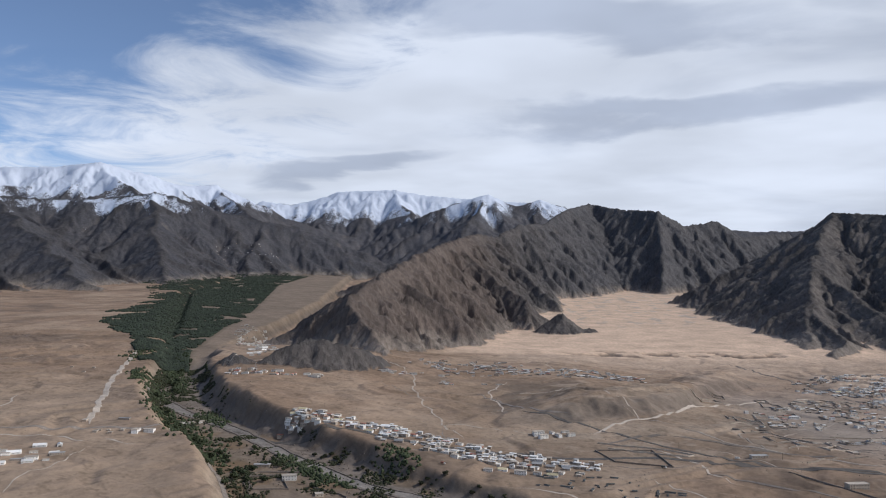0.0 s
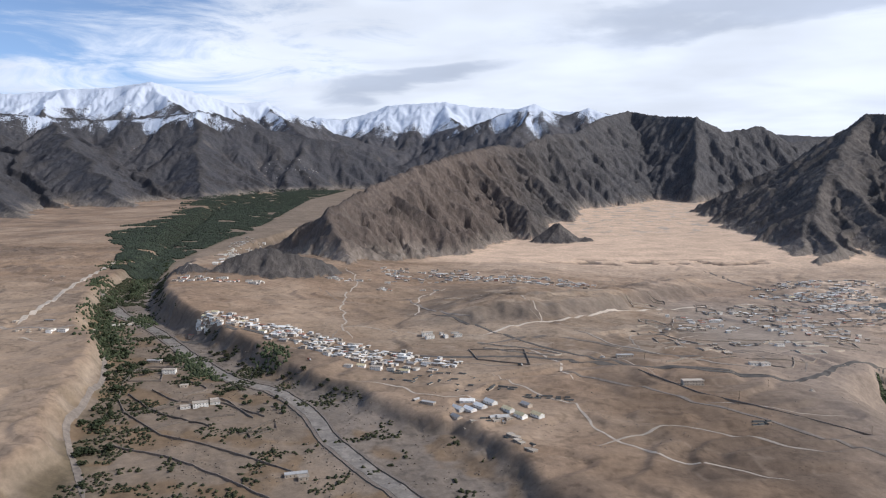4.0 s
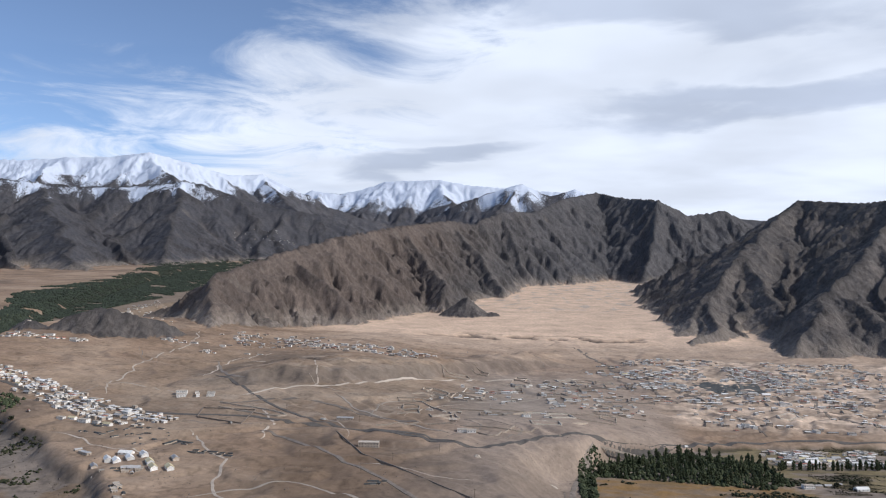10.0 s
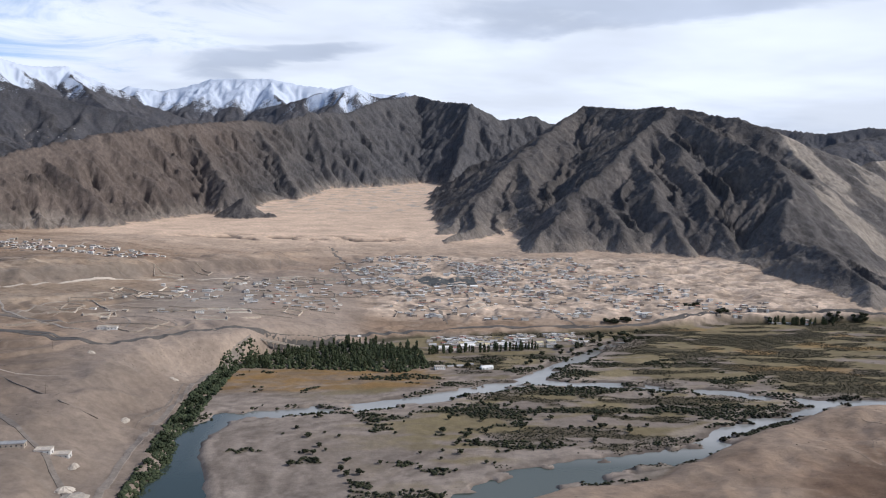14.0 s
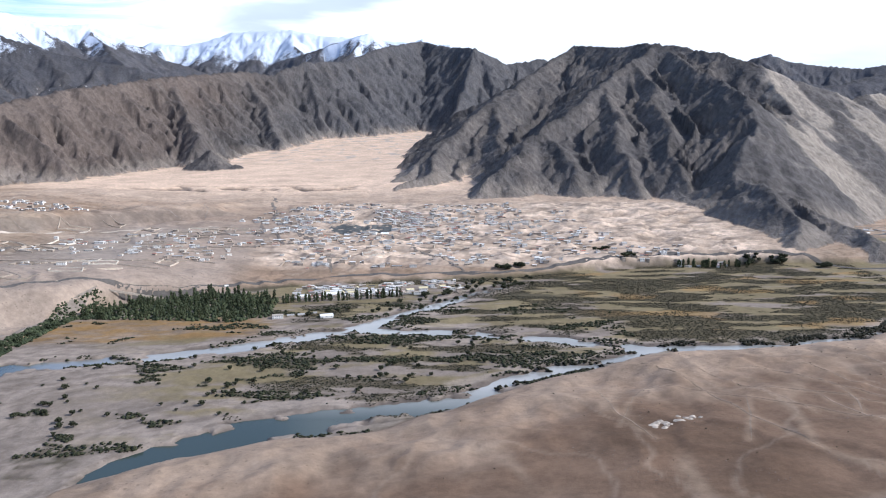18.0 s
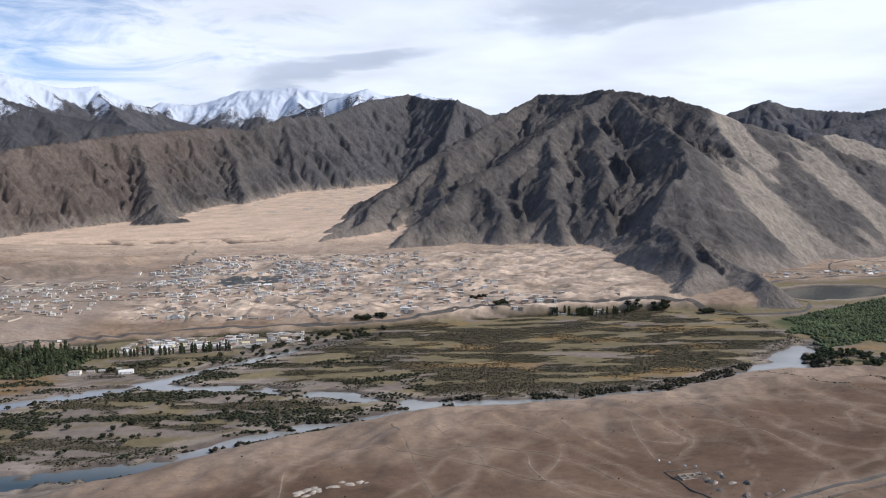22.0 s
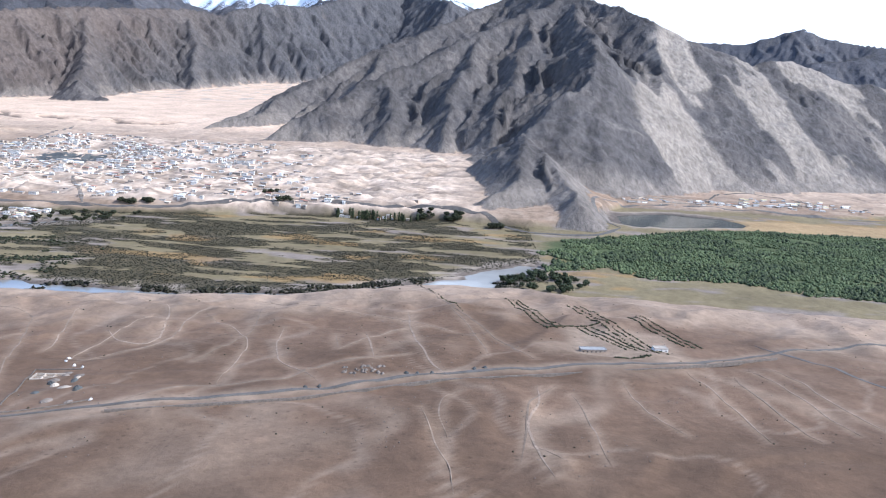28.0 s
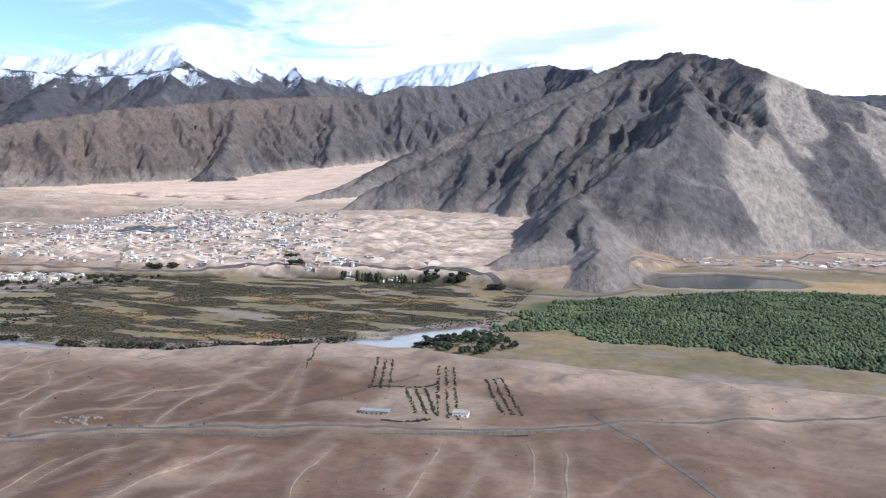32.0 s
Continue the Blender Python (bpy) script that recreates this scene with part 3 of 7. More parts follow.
def soil_material():
    """Bare ground: its own colours, broken up by grain, pebbles and dust at several sizes."""
    m, nt, b = nodes_of("desert_soil")
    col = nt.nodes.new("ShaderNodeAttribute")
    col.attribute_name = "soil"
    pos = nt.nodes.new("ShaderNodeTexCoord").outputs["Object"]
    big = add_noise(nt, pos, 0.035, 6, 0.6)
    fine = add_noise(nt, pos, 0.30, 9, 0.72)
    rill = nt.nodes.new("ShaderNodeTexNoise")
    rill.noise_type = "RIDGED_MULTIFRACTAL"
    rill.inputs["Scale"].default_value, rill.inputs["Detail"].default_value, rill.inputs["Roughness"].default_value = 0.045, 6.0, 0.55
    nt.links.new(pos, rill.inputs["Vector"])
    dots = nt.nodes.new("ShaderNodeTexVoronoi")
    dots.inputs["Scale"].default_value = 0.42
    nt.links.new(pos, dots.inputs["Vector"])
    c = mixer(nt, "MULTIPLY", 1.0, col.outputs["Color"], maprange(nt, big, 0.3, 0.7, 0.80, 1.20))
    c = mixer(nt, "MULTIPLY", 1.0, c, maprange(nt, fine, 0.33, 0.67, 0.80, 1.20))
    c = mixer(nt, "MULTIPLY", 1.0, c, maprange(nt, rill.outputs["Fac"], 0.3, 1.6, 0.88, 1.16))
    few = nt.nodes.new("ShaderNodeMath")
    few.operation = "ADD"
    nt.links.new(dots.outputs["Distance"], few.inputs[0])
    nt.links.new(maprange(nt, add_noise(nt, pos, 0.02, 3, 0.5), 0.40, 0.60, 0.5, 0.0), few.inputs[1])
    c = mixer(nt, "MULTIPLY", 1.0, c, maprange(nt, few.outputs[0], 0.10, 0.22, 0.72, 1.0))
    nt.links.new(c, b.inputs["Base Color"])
    b.inputs["Roughness"].default_value = 0.95
    b.inputs["Specular IOR Level"].default_value = 0.15
    bump = nt.nodes.new("ShaderNodeBump")
    bump.inputs["Strength"].default_value, bump.inputs["Distance"].default_value = 0.6, 0.5
    nt.links.new(fine, bump.inputs["Height"])
    nt.links.new(bump.outputs[0], b.inputs["Normal"])
    return m


def rock_material():
    """Weathered granite with scree and, where the attribute says so, sand drifts and snow."""
    m, nt, b = nodes_of("mountain_rock")
    col = nt.nodes.new("ShaderNodeAttribute")
    col.attribute_name = "soil"
    snow = nt.nodes.new("ShaderNodeAttribute")
    snow.attribute_name = "snow"
    pos = nt.nodes.new("ShaderNodeTexCoord").outputs["Object"]
    big = add_noise(nt, pos, 0.022, 8, 0.65)
    tall = nt.nodes.new("ShaderNodeMapping")
    tall.inputs["Scale"].default_value = (1.0, 0.55, 0.45)
    nt.links.new(pos, tall.inputs["Vector"])
    steep_pos = tall.outputs[0]
    mid = add_noise(nt, steep_pos, 0.24, 7, 0.68)
    vein = nt.nodes.new("ShaderNodeTexNoise")
    vein.noise_type = "RIDGED_MULTIFRACTAL"
    vein.inputs["Scale"].default_value, vein.inputs["Detail"].default_value, vein.inputs["Roughness"].default_value = 0.07, 6.0, 0.6
    nt.links.new(steep_pos, vein.inputs["Vector"])
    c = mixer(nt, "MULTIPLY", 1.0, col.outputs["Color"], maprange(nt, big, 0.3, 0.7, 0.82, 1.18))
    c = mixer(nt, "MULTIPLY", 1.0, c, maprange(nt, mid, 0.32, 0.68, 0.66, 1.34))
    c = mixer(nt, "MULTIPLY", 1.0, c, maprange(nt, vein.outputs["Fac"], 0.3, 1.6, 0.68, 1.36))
    patch = nt.nodes.new("ShaderNodeMath")
    patch.operation = "ADD"
    nt.links.new(snow.outputs["Fac"], patch.inputs[0])
    nt.links.new(maprange(nt, mid, 0.3, 0.7, -0.35, 0.35), patch.inputs[1])
    c = mixer(nt, "MIX", maprange(nt, patch.outputs[0], 0.40, 0.62, 0.0, 1.0), c, (0.58, 0.62, 0.70))
    nt.links.new(c, b.inputs["Base Color"])
    b.inputs["Roughness"].default_value = 0.92
    b.inputs["Specular IOR Level"].default_value = 0.2
    bump = nt.nodes.new("ShaderNodeBump")
    bump.inputs["Strength"].default_value, bump.inputs["Distance"].default_value = 0.9, 2.6
    both = nt.nodes.new("ShaderNodeMath")
    both.operation = "MULTIPLY_ADD"
    both.inputs[1].default_value = 0.35
    nt.links.new(vein.outputs["Fac"], both.inputs[0])
    nt.links.new(mid, both.inputs[2])
    nt.links.new(both.outputs[0], bump.inputs["Height"])
    nt.links.new(bump.outputs[0], b.inputs["Normal"])
    return m


def water_material(name, dark, pale, deep=None):
    """Silty river water: dark body, glossy, finely rippled."""
    m, nt, b = nodes_of(name)
    pos = nt.nodes.new("ShaderNodeTexCoord").outputs["Object"]
    big = add_noise(nt, pos, 0.03, 4, 0.5)
    c = mixer(nt, "MIX", maprange(nt, big, 0.35, 0.65, 0, 1), dark, pale)
    if deep:
        xyz = nt.nodes.new("ShaderNodeSeparateXYZ")
        nt.links.new(pos, xyz.inputs[0])
        c = mixer(nt, "MIX", maprange(nt, xyz.outputs[0], 355 * S, 388 * S, 1, 0), c, deep)
        c = mixer(nt, "MIX", maprange(nt, xyz.outputs[1], 278 * S, 310 * S, 1, 0), c, deep)
    nt.links.new(c, b.inputs["Base Color"])
    b.inputs["Roughness"].default_value = 0.06
    b.inputs["IOR"].default_value = 1.33
    bump = nt.nodes.new("ShaderNodeBump")
    bump.inputs["Strength"].default_value, bump.inputs["Distance"].default_value = 0.25, 0.1
    nt.links.new(add_noise(nt, pos, 0.8, 5, 0.6), bump.inputs["Height"])
    nt.links.new(bump.outputs[0], b.inputs["Normal"])
    return m


SOIL, ROCK = soil_material(), rock_material()
# river's silty body colour raised paler to stand in for reflected bright sky
WATER = water_material("river_water", (0.19, 0.184, 0.168), (0.33, 0.316, 0.288), (0.045, 0.058, 0.048))
LAKE = water_material("lake_water", (0.035, 0.045, 0.040), (0.06, 0.07, 0.06))


# ---- ground sheet and mountains, cut from one height field ----
def spread(cuts):
    """Stations with the given steps: (from, to, step) one after another."""
    v = [np.arange(a, b, s) for a, b, s in cuts]
    return np.concatenate(v + [np.array([cuts[-1][1]])])


def mixc(a, b, f):
    return a + (np.array(b) - a) * f[..., None]


DESERT_TRACKS = (
    [(864, 185), (863, 200), (859, 215), (855, 232)], [(878, 201), (880, 218), (882, 238), (890, 255)], [(888, 203), (882, 212)], [(896, 204), (896, 229), (894, 249)],
    [(936, 223), (937, 239), (936, 263), (933, 279)], [(950, 227), (948, 246), (947, 278)], [(918, 224), (911, 243), (910, 262)], [(962, 234), (961, 258), (957, 279), (953, 286)],
    [(884, 195), (882, 209), (881, 227), (885, 243), (886, 254)], [(862, 212), (860, 233), (864, 246)], [(972, 234), (969, 253), (966, 273), (961, 289)],
    [(728, 213), (721, 225), (711, 239), (707, 254), (708, 272)], [(749, 225), (738, 248), (722, 285), (709, 309), (689, 314)], [(740, 265), (734, 285), (724, 317)],
    [(746, 292), (757, 280), (766, 283), (757, 316), (752, 326)], [(786, 263), (792, 297), (786, 333)], [(826, 279), (839, 309), (852, 316)],
    [(679, 215), (674, 246), (665, 289), (655, 324)], [(695, 249), (687, 286), (675, 311)], [(756, 262), (769, 282), (767, 314), (771, 335)],
    [(782, 225), (794, 238), (815, 249), (825, 261), (849, 277)], [(800, 244), (794, 287), (771, 315)], [(826, 248), (809, 270), (802, 304)], [(862, 253), (851, 283), (842, 341)],
    [(872, 278), (869, 306), (856, 353)], [(825, 279), (821, 300)], [(838, 269), (830, 306)], [(623, 241), (638, 275), (654, 286), (687, 264), (708, 243), (732, 229), (751, 218)],
    [(684, 287), (716, 268), (734, 240), (748, 225)], [(708, 243), (719, 267), (721, 282)], [(753, 314), (750, 264), (760, 262)], [(631, 228), (627, 257), (626, 293)], [(659, 223), (671, 248), (681, 272)],
    [(780, 345), (830, 330), (868, 306)], [(887, 279), (860, 345), (841, 396)])


def near_lines(x, y, lines, width, on):
    """How near each place of the mask is to one of the lines: 1 on it, 0 from width on."""
    out = np.zeros(x.shape)
    X, Y = x[on], y[on]
    d = np.full(X.shape, 99.0)
    for line in lines:
        p = np.array(line, float)
        box = (X > p[:, 0].min() - 9) & (X < p[:, 0].max() + 9) & (Y > p[:, 1].min() - 9) & (Y < p[:, 1].max() + 9)
        if not box.any():
            continue
        bx, by, best = X[box], Y[box], d[box]
        c = curve_points(line, 6.0)
        for (x0, y0), (x1, y1) in zip(c[:-1], c[1:]):
            dx, dy = x1 - x0, y1 - y0
            t = np.clip(((bx - x0) * dx + (by - y0) * dy) / (dx * dx + dy * dy + 1e-9), 0, 1)
            best = np.minimum(best, np.hypot(bx - x0 - t * dx, by - y0 - t * dy))
        d[box] = best
    out[on] = smooth(width, 0, d)
    return out


OASIS_WEST = [(740, -296), (900, -370), (1000, -430), (1121, -500), (1179, -520), (1270, -531), (1491, -561), (1790, -659), (2229, -840), (2600, -760), (2900, -720)]
GROVE_TOP = [(905, 540), (966, 574), (999, 600), (1045, 628), (1084, 640), (1150, 640), (1400, 650)]
OASIS_EAST = [(654, -227), (748, -258), (871, -299), (994, -318), (1153, -340), (1255, -340), (1510, -380), (2253, -500), (2900, -520)]


def colour_soil(x, y, z, own, m):
    n1, n2, p0 = m["n1"], m["n2"], m["plain"]
    n3 = fbm(x, y, 160, 4, 0.55, shift=90)
    c = np.empty(x.shape + (3,))
    c[:] = (0.290, 0.212, 0.150)                                        # bench: brown sand and gravel
    c = mixc(c, (0.365, 0.28, 0.205), smooth(-0.1, 0.5, n3 + 0.4 * n1))
    c = mixc(c, (0.185, 0.142, 0.109), smooth(0.1, 0.5, -n3 + 0.5 * n1) * 0.75)
    vein = smooth(0.05, 0.0, np.abs(fbm(x, y * 1.3, 46, 3, 0.55, shift=97))) * smooth(-0.2, 0.3, n1)
    c = mixc(c, (0.40, 0.32, 0.25), vein * 0.45)
    c = mixc(c, (0.37, 0.29, 0.215), (1 - m["side"]) * 0.75 * smooth(700, 560, y + 60 * n1))
    pale = smooth(740, 960, y + 60 * n1) * smooth(20, 120, x)
    c = mixc(c, (0.53, 0.42, 0.325), pale * 0.8)
    fan = smooth(960, 1030, y + 30 * n1) * smooth(-40, 60, x) * smooth(760, 560, x)
    c = mixc(c, (0.66, 0.51, 0.385), fan)                             # bright sand of the fan
    c = mixc(c, (0.47, 0.41, 0.35), fan * smooth(0.15, 0.5, fbm(x * 2.2, y, 60, 4, 0.6, shift=41)) * smooth(1250, 1500, y + 0 * x))
    c = mixc(c, (0.46, 0.365, 0.282), m["bad"] * (0.55 + 0.45 * smooth(-0.2, 0.3, n2)))
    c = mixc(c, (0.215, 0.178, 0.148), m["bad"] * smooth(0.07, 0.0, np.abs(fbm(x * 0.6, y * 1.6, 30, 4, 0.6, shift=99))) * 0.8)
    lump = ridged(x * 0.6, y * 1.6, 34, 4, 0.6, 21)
    # follows the crag relief: shade painted into the hollows, lumps painted pale
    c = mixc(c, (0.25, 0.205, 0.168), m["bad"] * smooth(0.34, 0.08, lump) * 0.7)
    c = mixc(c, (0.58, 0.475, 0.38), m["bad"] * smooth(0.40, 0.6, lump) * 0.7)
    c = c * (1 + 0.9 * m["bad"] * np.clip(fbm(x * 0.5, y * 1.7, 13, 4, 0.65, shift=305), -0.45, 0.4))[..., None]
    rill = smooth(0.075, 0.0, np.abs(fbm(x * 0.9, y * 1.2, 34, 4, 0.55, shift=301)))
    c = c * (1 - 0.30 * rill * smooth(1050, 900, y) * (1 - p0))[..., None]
    pan = smooth(0.16, 0.34, fbm(x * 0.8, y * 1.5, 26, 4, 0.6, shift=303))
    c = mixc(c, (0.43, 0.345, 0.265), pan * smooth(380, 480, y) * smooth(1000, 900, y) * smooth(20, 120, x) * (1 - p0) * 0.55)
    grey = smooth(225, 300, x) * smooth(440, 400, x) * smooth(860, 700, y) * (1 - m["plain"])
    c = mixc(c, (0.325, 0.272, 0.228), grey * 0.8)
    c = mixc(c, (0.34, 0.29, 0.245), m["slope"] * smooth(0.0, -0.35, m["rills"]) * (1 - p0) * 0.8)
    c = mixc(c, (0.098, 0.087, 0.079), m["edge"] * smooth(-30, 60, x - along(y, WEST_BLUFF)) * 0.95)   # east scarp: dark gravel, darkened further to paint in its shaded side
    # west bluff painted pale, as the face turned to the sun
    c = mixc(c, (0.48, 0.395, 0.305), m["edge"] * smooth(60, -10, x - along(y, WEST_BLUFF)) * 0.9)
    c = mixc(c, (0.225, 0.185, 0.145), m["low"] * 0.85)
    stony = m["low"] * smooth(-20, 20, x - along(y, [(240, 95), (292, 51), (352, 14), (403, -48), (460, -101), (520, -153), (640, -260)]))
    c = mixc(c, (0.225, 0.196, 0.170), stony * 0.8)
    c = mixc(c, (0.10, 0.088, 0.076), stony * smooth(0.10, 0.0, np.abs(fbm(x, y, 22, 4, 0.6, shift=124))) * 0.7)
    c = mixc(c, (0.115, 0.095, 0.055), m["low"] * smooth(44, 6, x - along(y, WEST_BLUFF)) * smooth(-0.25, 0.15, fbm(x, y, 26, 3, shift=121)) * 0.7)
    c = mixc(c, (0.20, 0.135, 0.075), m["low"] * smooth(0.05, 0.3, fbm(x, y, 30, 3, shift=98)) * smooth(620, 540, y) * 0.6)
    c = mixc(c, (0.12, 0.10, 0.085), m["pit"] * 0.85)
    # dark shading of the low hills painted along their front faces
    c = mixc(c, (0.165, 0.138, 0.118), m["front"] * 0.7)
    c *= 1 - 0.26 * (smooth(130, 200, x) * smooth(440, 360, y) * (1 - p0))[..., None]
    # flood plain: pale silt, turf and scrub
    p = m["plain"]
    c = mixc(c, (0.245, 0.208, 0.176), p)
    turf = smooth(-0.12, 0.2, fbm(x * 0.55, y * 1.4, 34, 4, 0.6, shift=15) + 0.26 * smooth(540, 640, x)) * smooth(395, 470, x + 0.4 * (y - 300))
    turf = np.maximum(turf * smooth(2, 10, channel_depth(x, y)), 0)
    c = mixc(c, (0.212, 0.176, 0.098), p * turf * 0.95)
    thorn = fbm(x * 0.42, y * 1.35, 22, 4, 0.6, shift=201) + 0.5 * fbm(x * 0.3, y * 1.6, 60, 3, 0.55, shift=202) - 0.17 + 0.30 * smooth(590, 690, x + 0.35 * (y - 420))
    c = mixc(c, (0.078, 0.066, 0.038), p * smooth(470, 500, x) * smooth(915, 890, x) * smooth(-0.06, 0.08, thorn) * smooth(1, 5, channel_depth(x, y)) * 0.9)
    thorn = fbm(x * 0.45, y * 1.3, 26, 4, 0.6, shift=222) - 0.22 - 0.25 * smooth(470, 380, x)
    c = mixc(c, (0.075, 0.066, 0.042), p * smooth(660, 640, x) * smooth(-0.05, 0.06, thorn) * smooth(1, 5, channel_depth(x, y)) * 0.85)
    c = mixc(c, (0.30, 0.20, 0.085), p * smooth(0.28, 0.40, fbm(x * 0.5, y, 30, 3, shift=18)) * smooth(640, 700, x) * 0.7)
    field = p * smooth(336, 345, x) * smooth(480, 455, x) * smooth(380, 388, y - 0.10 * (x - 340)) * smooth(445, 432, y)
    c = mixc(c, (0.27, 0.172, 0.072), field * (0.55 + 0.45 * smooth(-0.2, 0.2, fbm(x, y * 2, 18, 3, shift=16))))
    near = channel_depth(x, y)
    c = mixc(c, (0.36, 0.31, 0.265), p * smooth(2.5, 4.5, near) * smooth(14, 7, near + 8 * n2) * 0.6)
    c = mixc(c, (0.115, 0.098, 0.086), m["wet"] ** 3 * 0.85)
    c = mixc(c, (0.20, 0.168, 0.14), p * smooth(0.10, 0.0, np.abs(fbm(x * 0.7, y * 1.1, 40, 3, 0.55, shift=111))) * smooth(520, 400, x) * 0.5)
    scroll = np.sin(near * 0.55 + 5 * fbm(x, y, 40, 3, 0.55, shift=112))
    bar = p * smooth(560, 470, x) * smooth(60, 30, near) * (1 - turf)
    c = mixc(c, (0.33, 0.285, 0.245), bar * smooth(0.2, 0.9, scroll) * 0.55)
    c = mixc(c, (0.165, 0.138, 0.117), bar * smooth(-0.5, -0.95, scroll) * 0.6)
    orange = smooth(1072, 1084, x) * smooth(640, 648, y - 0.05 * (x - 1080)) * smooth(705, 690, y - 0.05 * (x - 1080)) * smooth(1500, 1250, x)
    c = mixc(c, (0.36, 0.26, 0.14), orange * p)
    wood = p * smooth(905, 925, x + 14 * n1) * smooth(8, 40, y - 440 - 60 * fbm(x, y, 60, 4, shift=241)) * smooth(4, -8, y - along(x, GROVE_TOP))
    c = mixc(c, (0.085, 0.105, 0.045), wood)
    # far bank: dark pebbled desert with paler washes
    s = m["south"]
    sd = along(x, PLAIN_SOUTH) - y
    c = mixc(c, (0.178, 0.120, 0.082), s)
    c = mixc(c, (0.262, 0.194, 0.140), s * smooth(0.0, 0.45, n3 + 0.35 * n1) * 0.8)
    c = mixc(c, (0.122, 0.079, 0.051), s * np.maximum(smooth(0.08, 0.42, -n3 + 0.35 * n1), smooth(150, 185, sd + 30 * n1)) * 0.75)
    wash = smooth(0.10, 0.0, np.abs(fbm(x * 1.1, y * 0.6, 85, 3, 0.45, shift=55))) * smooth(-0.35, 0.25, fbm(x, y, 60, 2, shift=56))
    c = mixc(c, (0.34, 0.262, 0.192), s * wash * 0.5)
    c = mixc(c, (0.33, 0.265, 0.205), s * smooth(0.035, 0.0, np.abs(fbm(x, y * 0.7, 62, 3, 0.45, shift=58))) * 0.35)
    c = mixc(c, (0.37, 0.29, 0.22), s * smooth(80, 6, sd + 46 * fbm(x * 1.4, y * 0.8, 40, 3, 0.6, shift=59)) * 0.75)
    c = mixc(c, (0.36, 0.275, 0.20), s * near_lines(x, y, DESERT_TRACKS, 2.6, s > 0.02) * 0.40)
    shoulder = near_lines(x, y, ([(600, 148), (700, 188), (783, 223), (823, 240.5), (858, 257.5), (894, 273), (930, 287), (969, 309), (1010, 330), (1100, 372)],), 6.0, s > 0.02)
    c = mixc(c, (0.33, 0.26, 0.195), s * shoulder * 0.6)
    yard = smooth(898, 904, x) * smooth(942, 934, x) * smooth(286, 292, y) * smooth(334, 322, y)
    c = mixc(c, (0.40, 0.32, 0.24), s * yard * 0.5)
    oasis = smooth(-0.45, -0.2, fbm(x, y, 80, 4, 0.6, shift=250)) * smooth(700, 780, y) * smooth(3000, 2800, y) * smooth(-10, 10, x - along(y, OASIS_WEST)) * smooth(10, -10, x - along(y, OASIS_EAST))
    c = mixc(c, (0.040, 0.044, 0.032), oasis)
    # rock
    r = (own > 0)
    rock = np.empty_like(c)
    rock[:] = (0.120, 0.106, 0.098)
    rock = mixc(rock, (0.172, 0.146, 0.127), smooth(-0.3, 0.5, fbm(x, y, 120, 4, 0.6, shift=71)) * 0.8)
    rock = mixc(rock, (0.200, 0.150, 0.120), (own == 2) * smooth(220, 20, x + 60 * n3) * 0.7)
    rock = mixc(rock, (0.126, 0.122, 0.127), (own == 2) * smooth(60, 420, x + 60 * n3) * 0.7)
    # blue tint on the four far ranges stands in for distance haze
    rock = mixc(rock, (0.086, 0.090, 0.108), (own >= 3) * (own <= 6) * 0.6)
    scree = r * (own < 7) * smooth(0.40, 0.15, m["rib"] + 0.12 * n2)
    rock = mixc(rock, (0.235, 0.20, 0.172), scree * 0.65)
    rock = mixc(rock, (0.072, 0.063, 0.058), r * smooth(0.52, 0.78, m["rib"] + 0.15 * n2) * np.where(own == 2, 0.35, 0.6))
    # drifts of blown sand on the east mountain's sunny side
    sand = (own == 1) * sand_drift(x, y)
    rock = rock * np.select([own == 1, own == 2, own == 3], [1.18, 0.98, 0.92], 1.15)[..., None]
    rock = mixc(rock, (0.40, 0.335, 0.27), sand * 0.95)
    foot = r * (own < 7) * smooth(26, 2, m["lift"] + 14 * n1)
    rock = mixc(rock, (0.33, 0.275, 0.225), foot * 0.75)
    bench = smooth(-60, 60, x) * smooth(360, 320, x) * smooth(760, 640, y) * smooth(390, 470, y + 0.5 * (170 - x)) * (1 - m["plain"]) * (1 - m["south"])
    c = c * (1 + (np.array((1.05, 0.985, 0.925)) - 1) * (1 - bench)[..., None]) * (1 + (np.array((1.0, 0.98, 0.95)) - 1) * bench[..., None])
    return np.where(r[..., None], rock, c)


def snow_cover(x, y, z, own, rib):
    n = fbm(x, y, 190, 5, 0.6, shift=60)
    line = np.select([own == 3, own == 4, own == 5, own == 6], [370, 425, 380, 390], 9e9)
    return np.clip(0.5 + (z - line + 90 * n - 190 * (rib - 0.5)) / 150, 0, 1)



ROW = spread([(-2600, -400, 220), (-400, 0, 12), (0, 200, 5), (200, 700, 1.75), (700, 1100, 2.4), (1100, 1700, 3.1), (1700, 3000, 6.0), (3000, 6000, 17)])
SIDE = np.concatenate([-np.geomspace(1.2, 0.01, 9), np.linspace(0, 1, 960), 1 + np.geomspace(0.01, 1.2, 9)])
LEFT = np.where(ROW > 0, 70 - 0.99 * ROW, 70.0)
RIGHT = np.where(ROW > 0, 870 + 0.74 * ROW, 870.0)
GX = LEFT[:, None] + (RIGHT - LEFT)[:, None] * SIDE[None, :]
GX += np.sign(SIDE - 0.5)[None, :] * np.where((SIDE < 0) | (SIDE > 1), 1.0, 0.0)[None, :] * np.maximum(0, 2600 - 0.5 * ROW)[:, None] * np.maximum(np.abs(SIDE - 0.5) - 0.51, 0)[None, :]
GY = np.repeat(ROW[:, None], SIDE.size, 1)
GZ, OWNER, MASK = heights(GX, GY)
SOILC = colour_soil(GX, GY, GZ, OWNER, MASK)
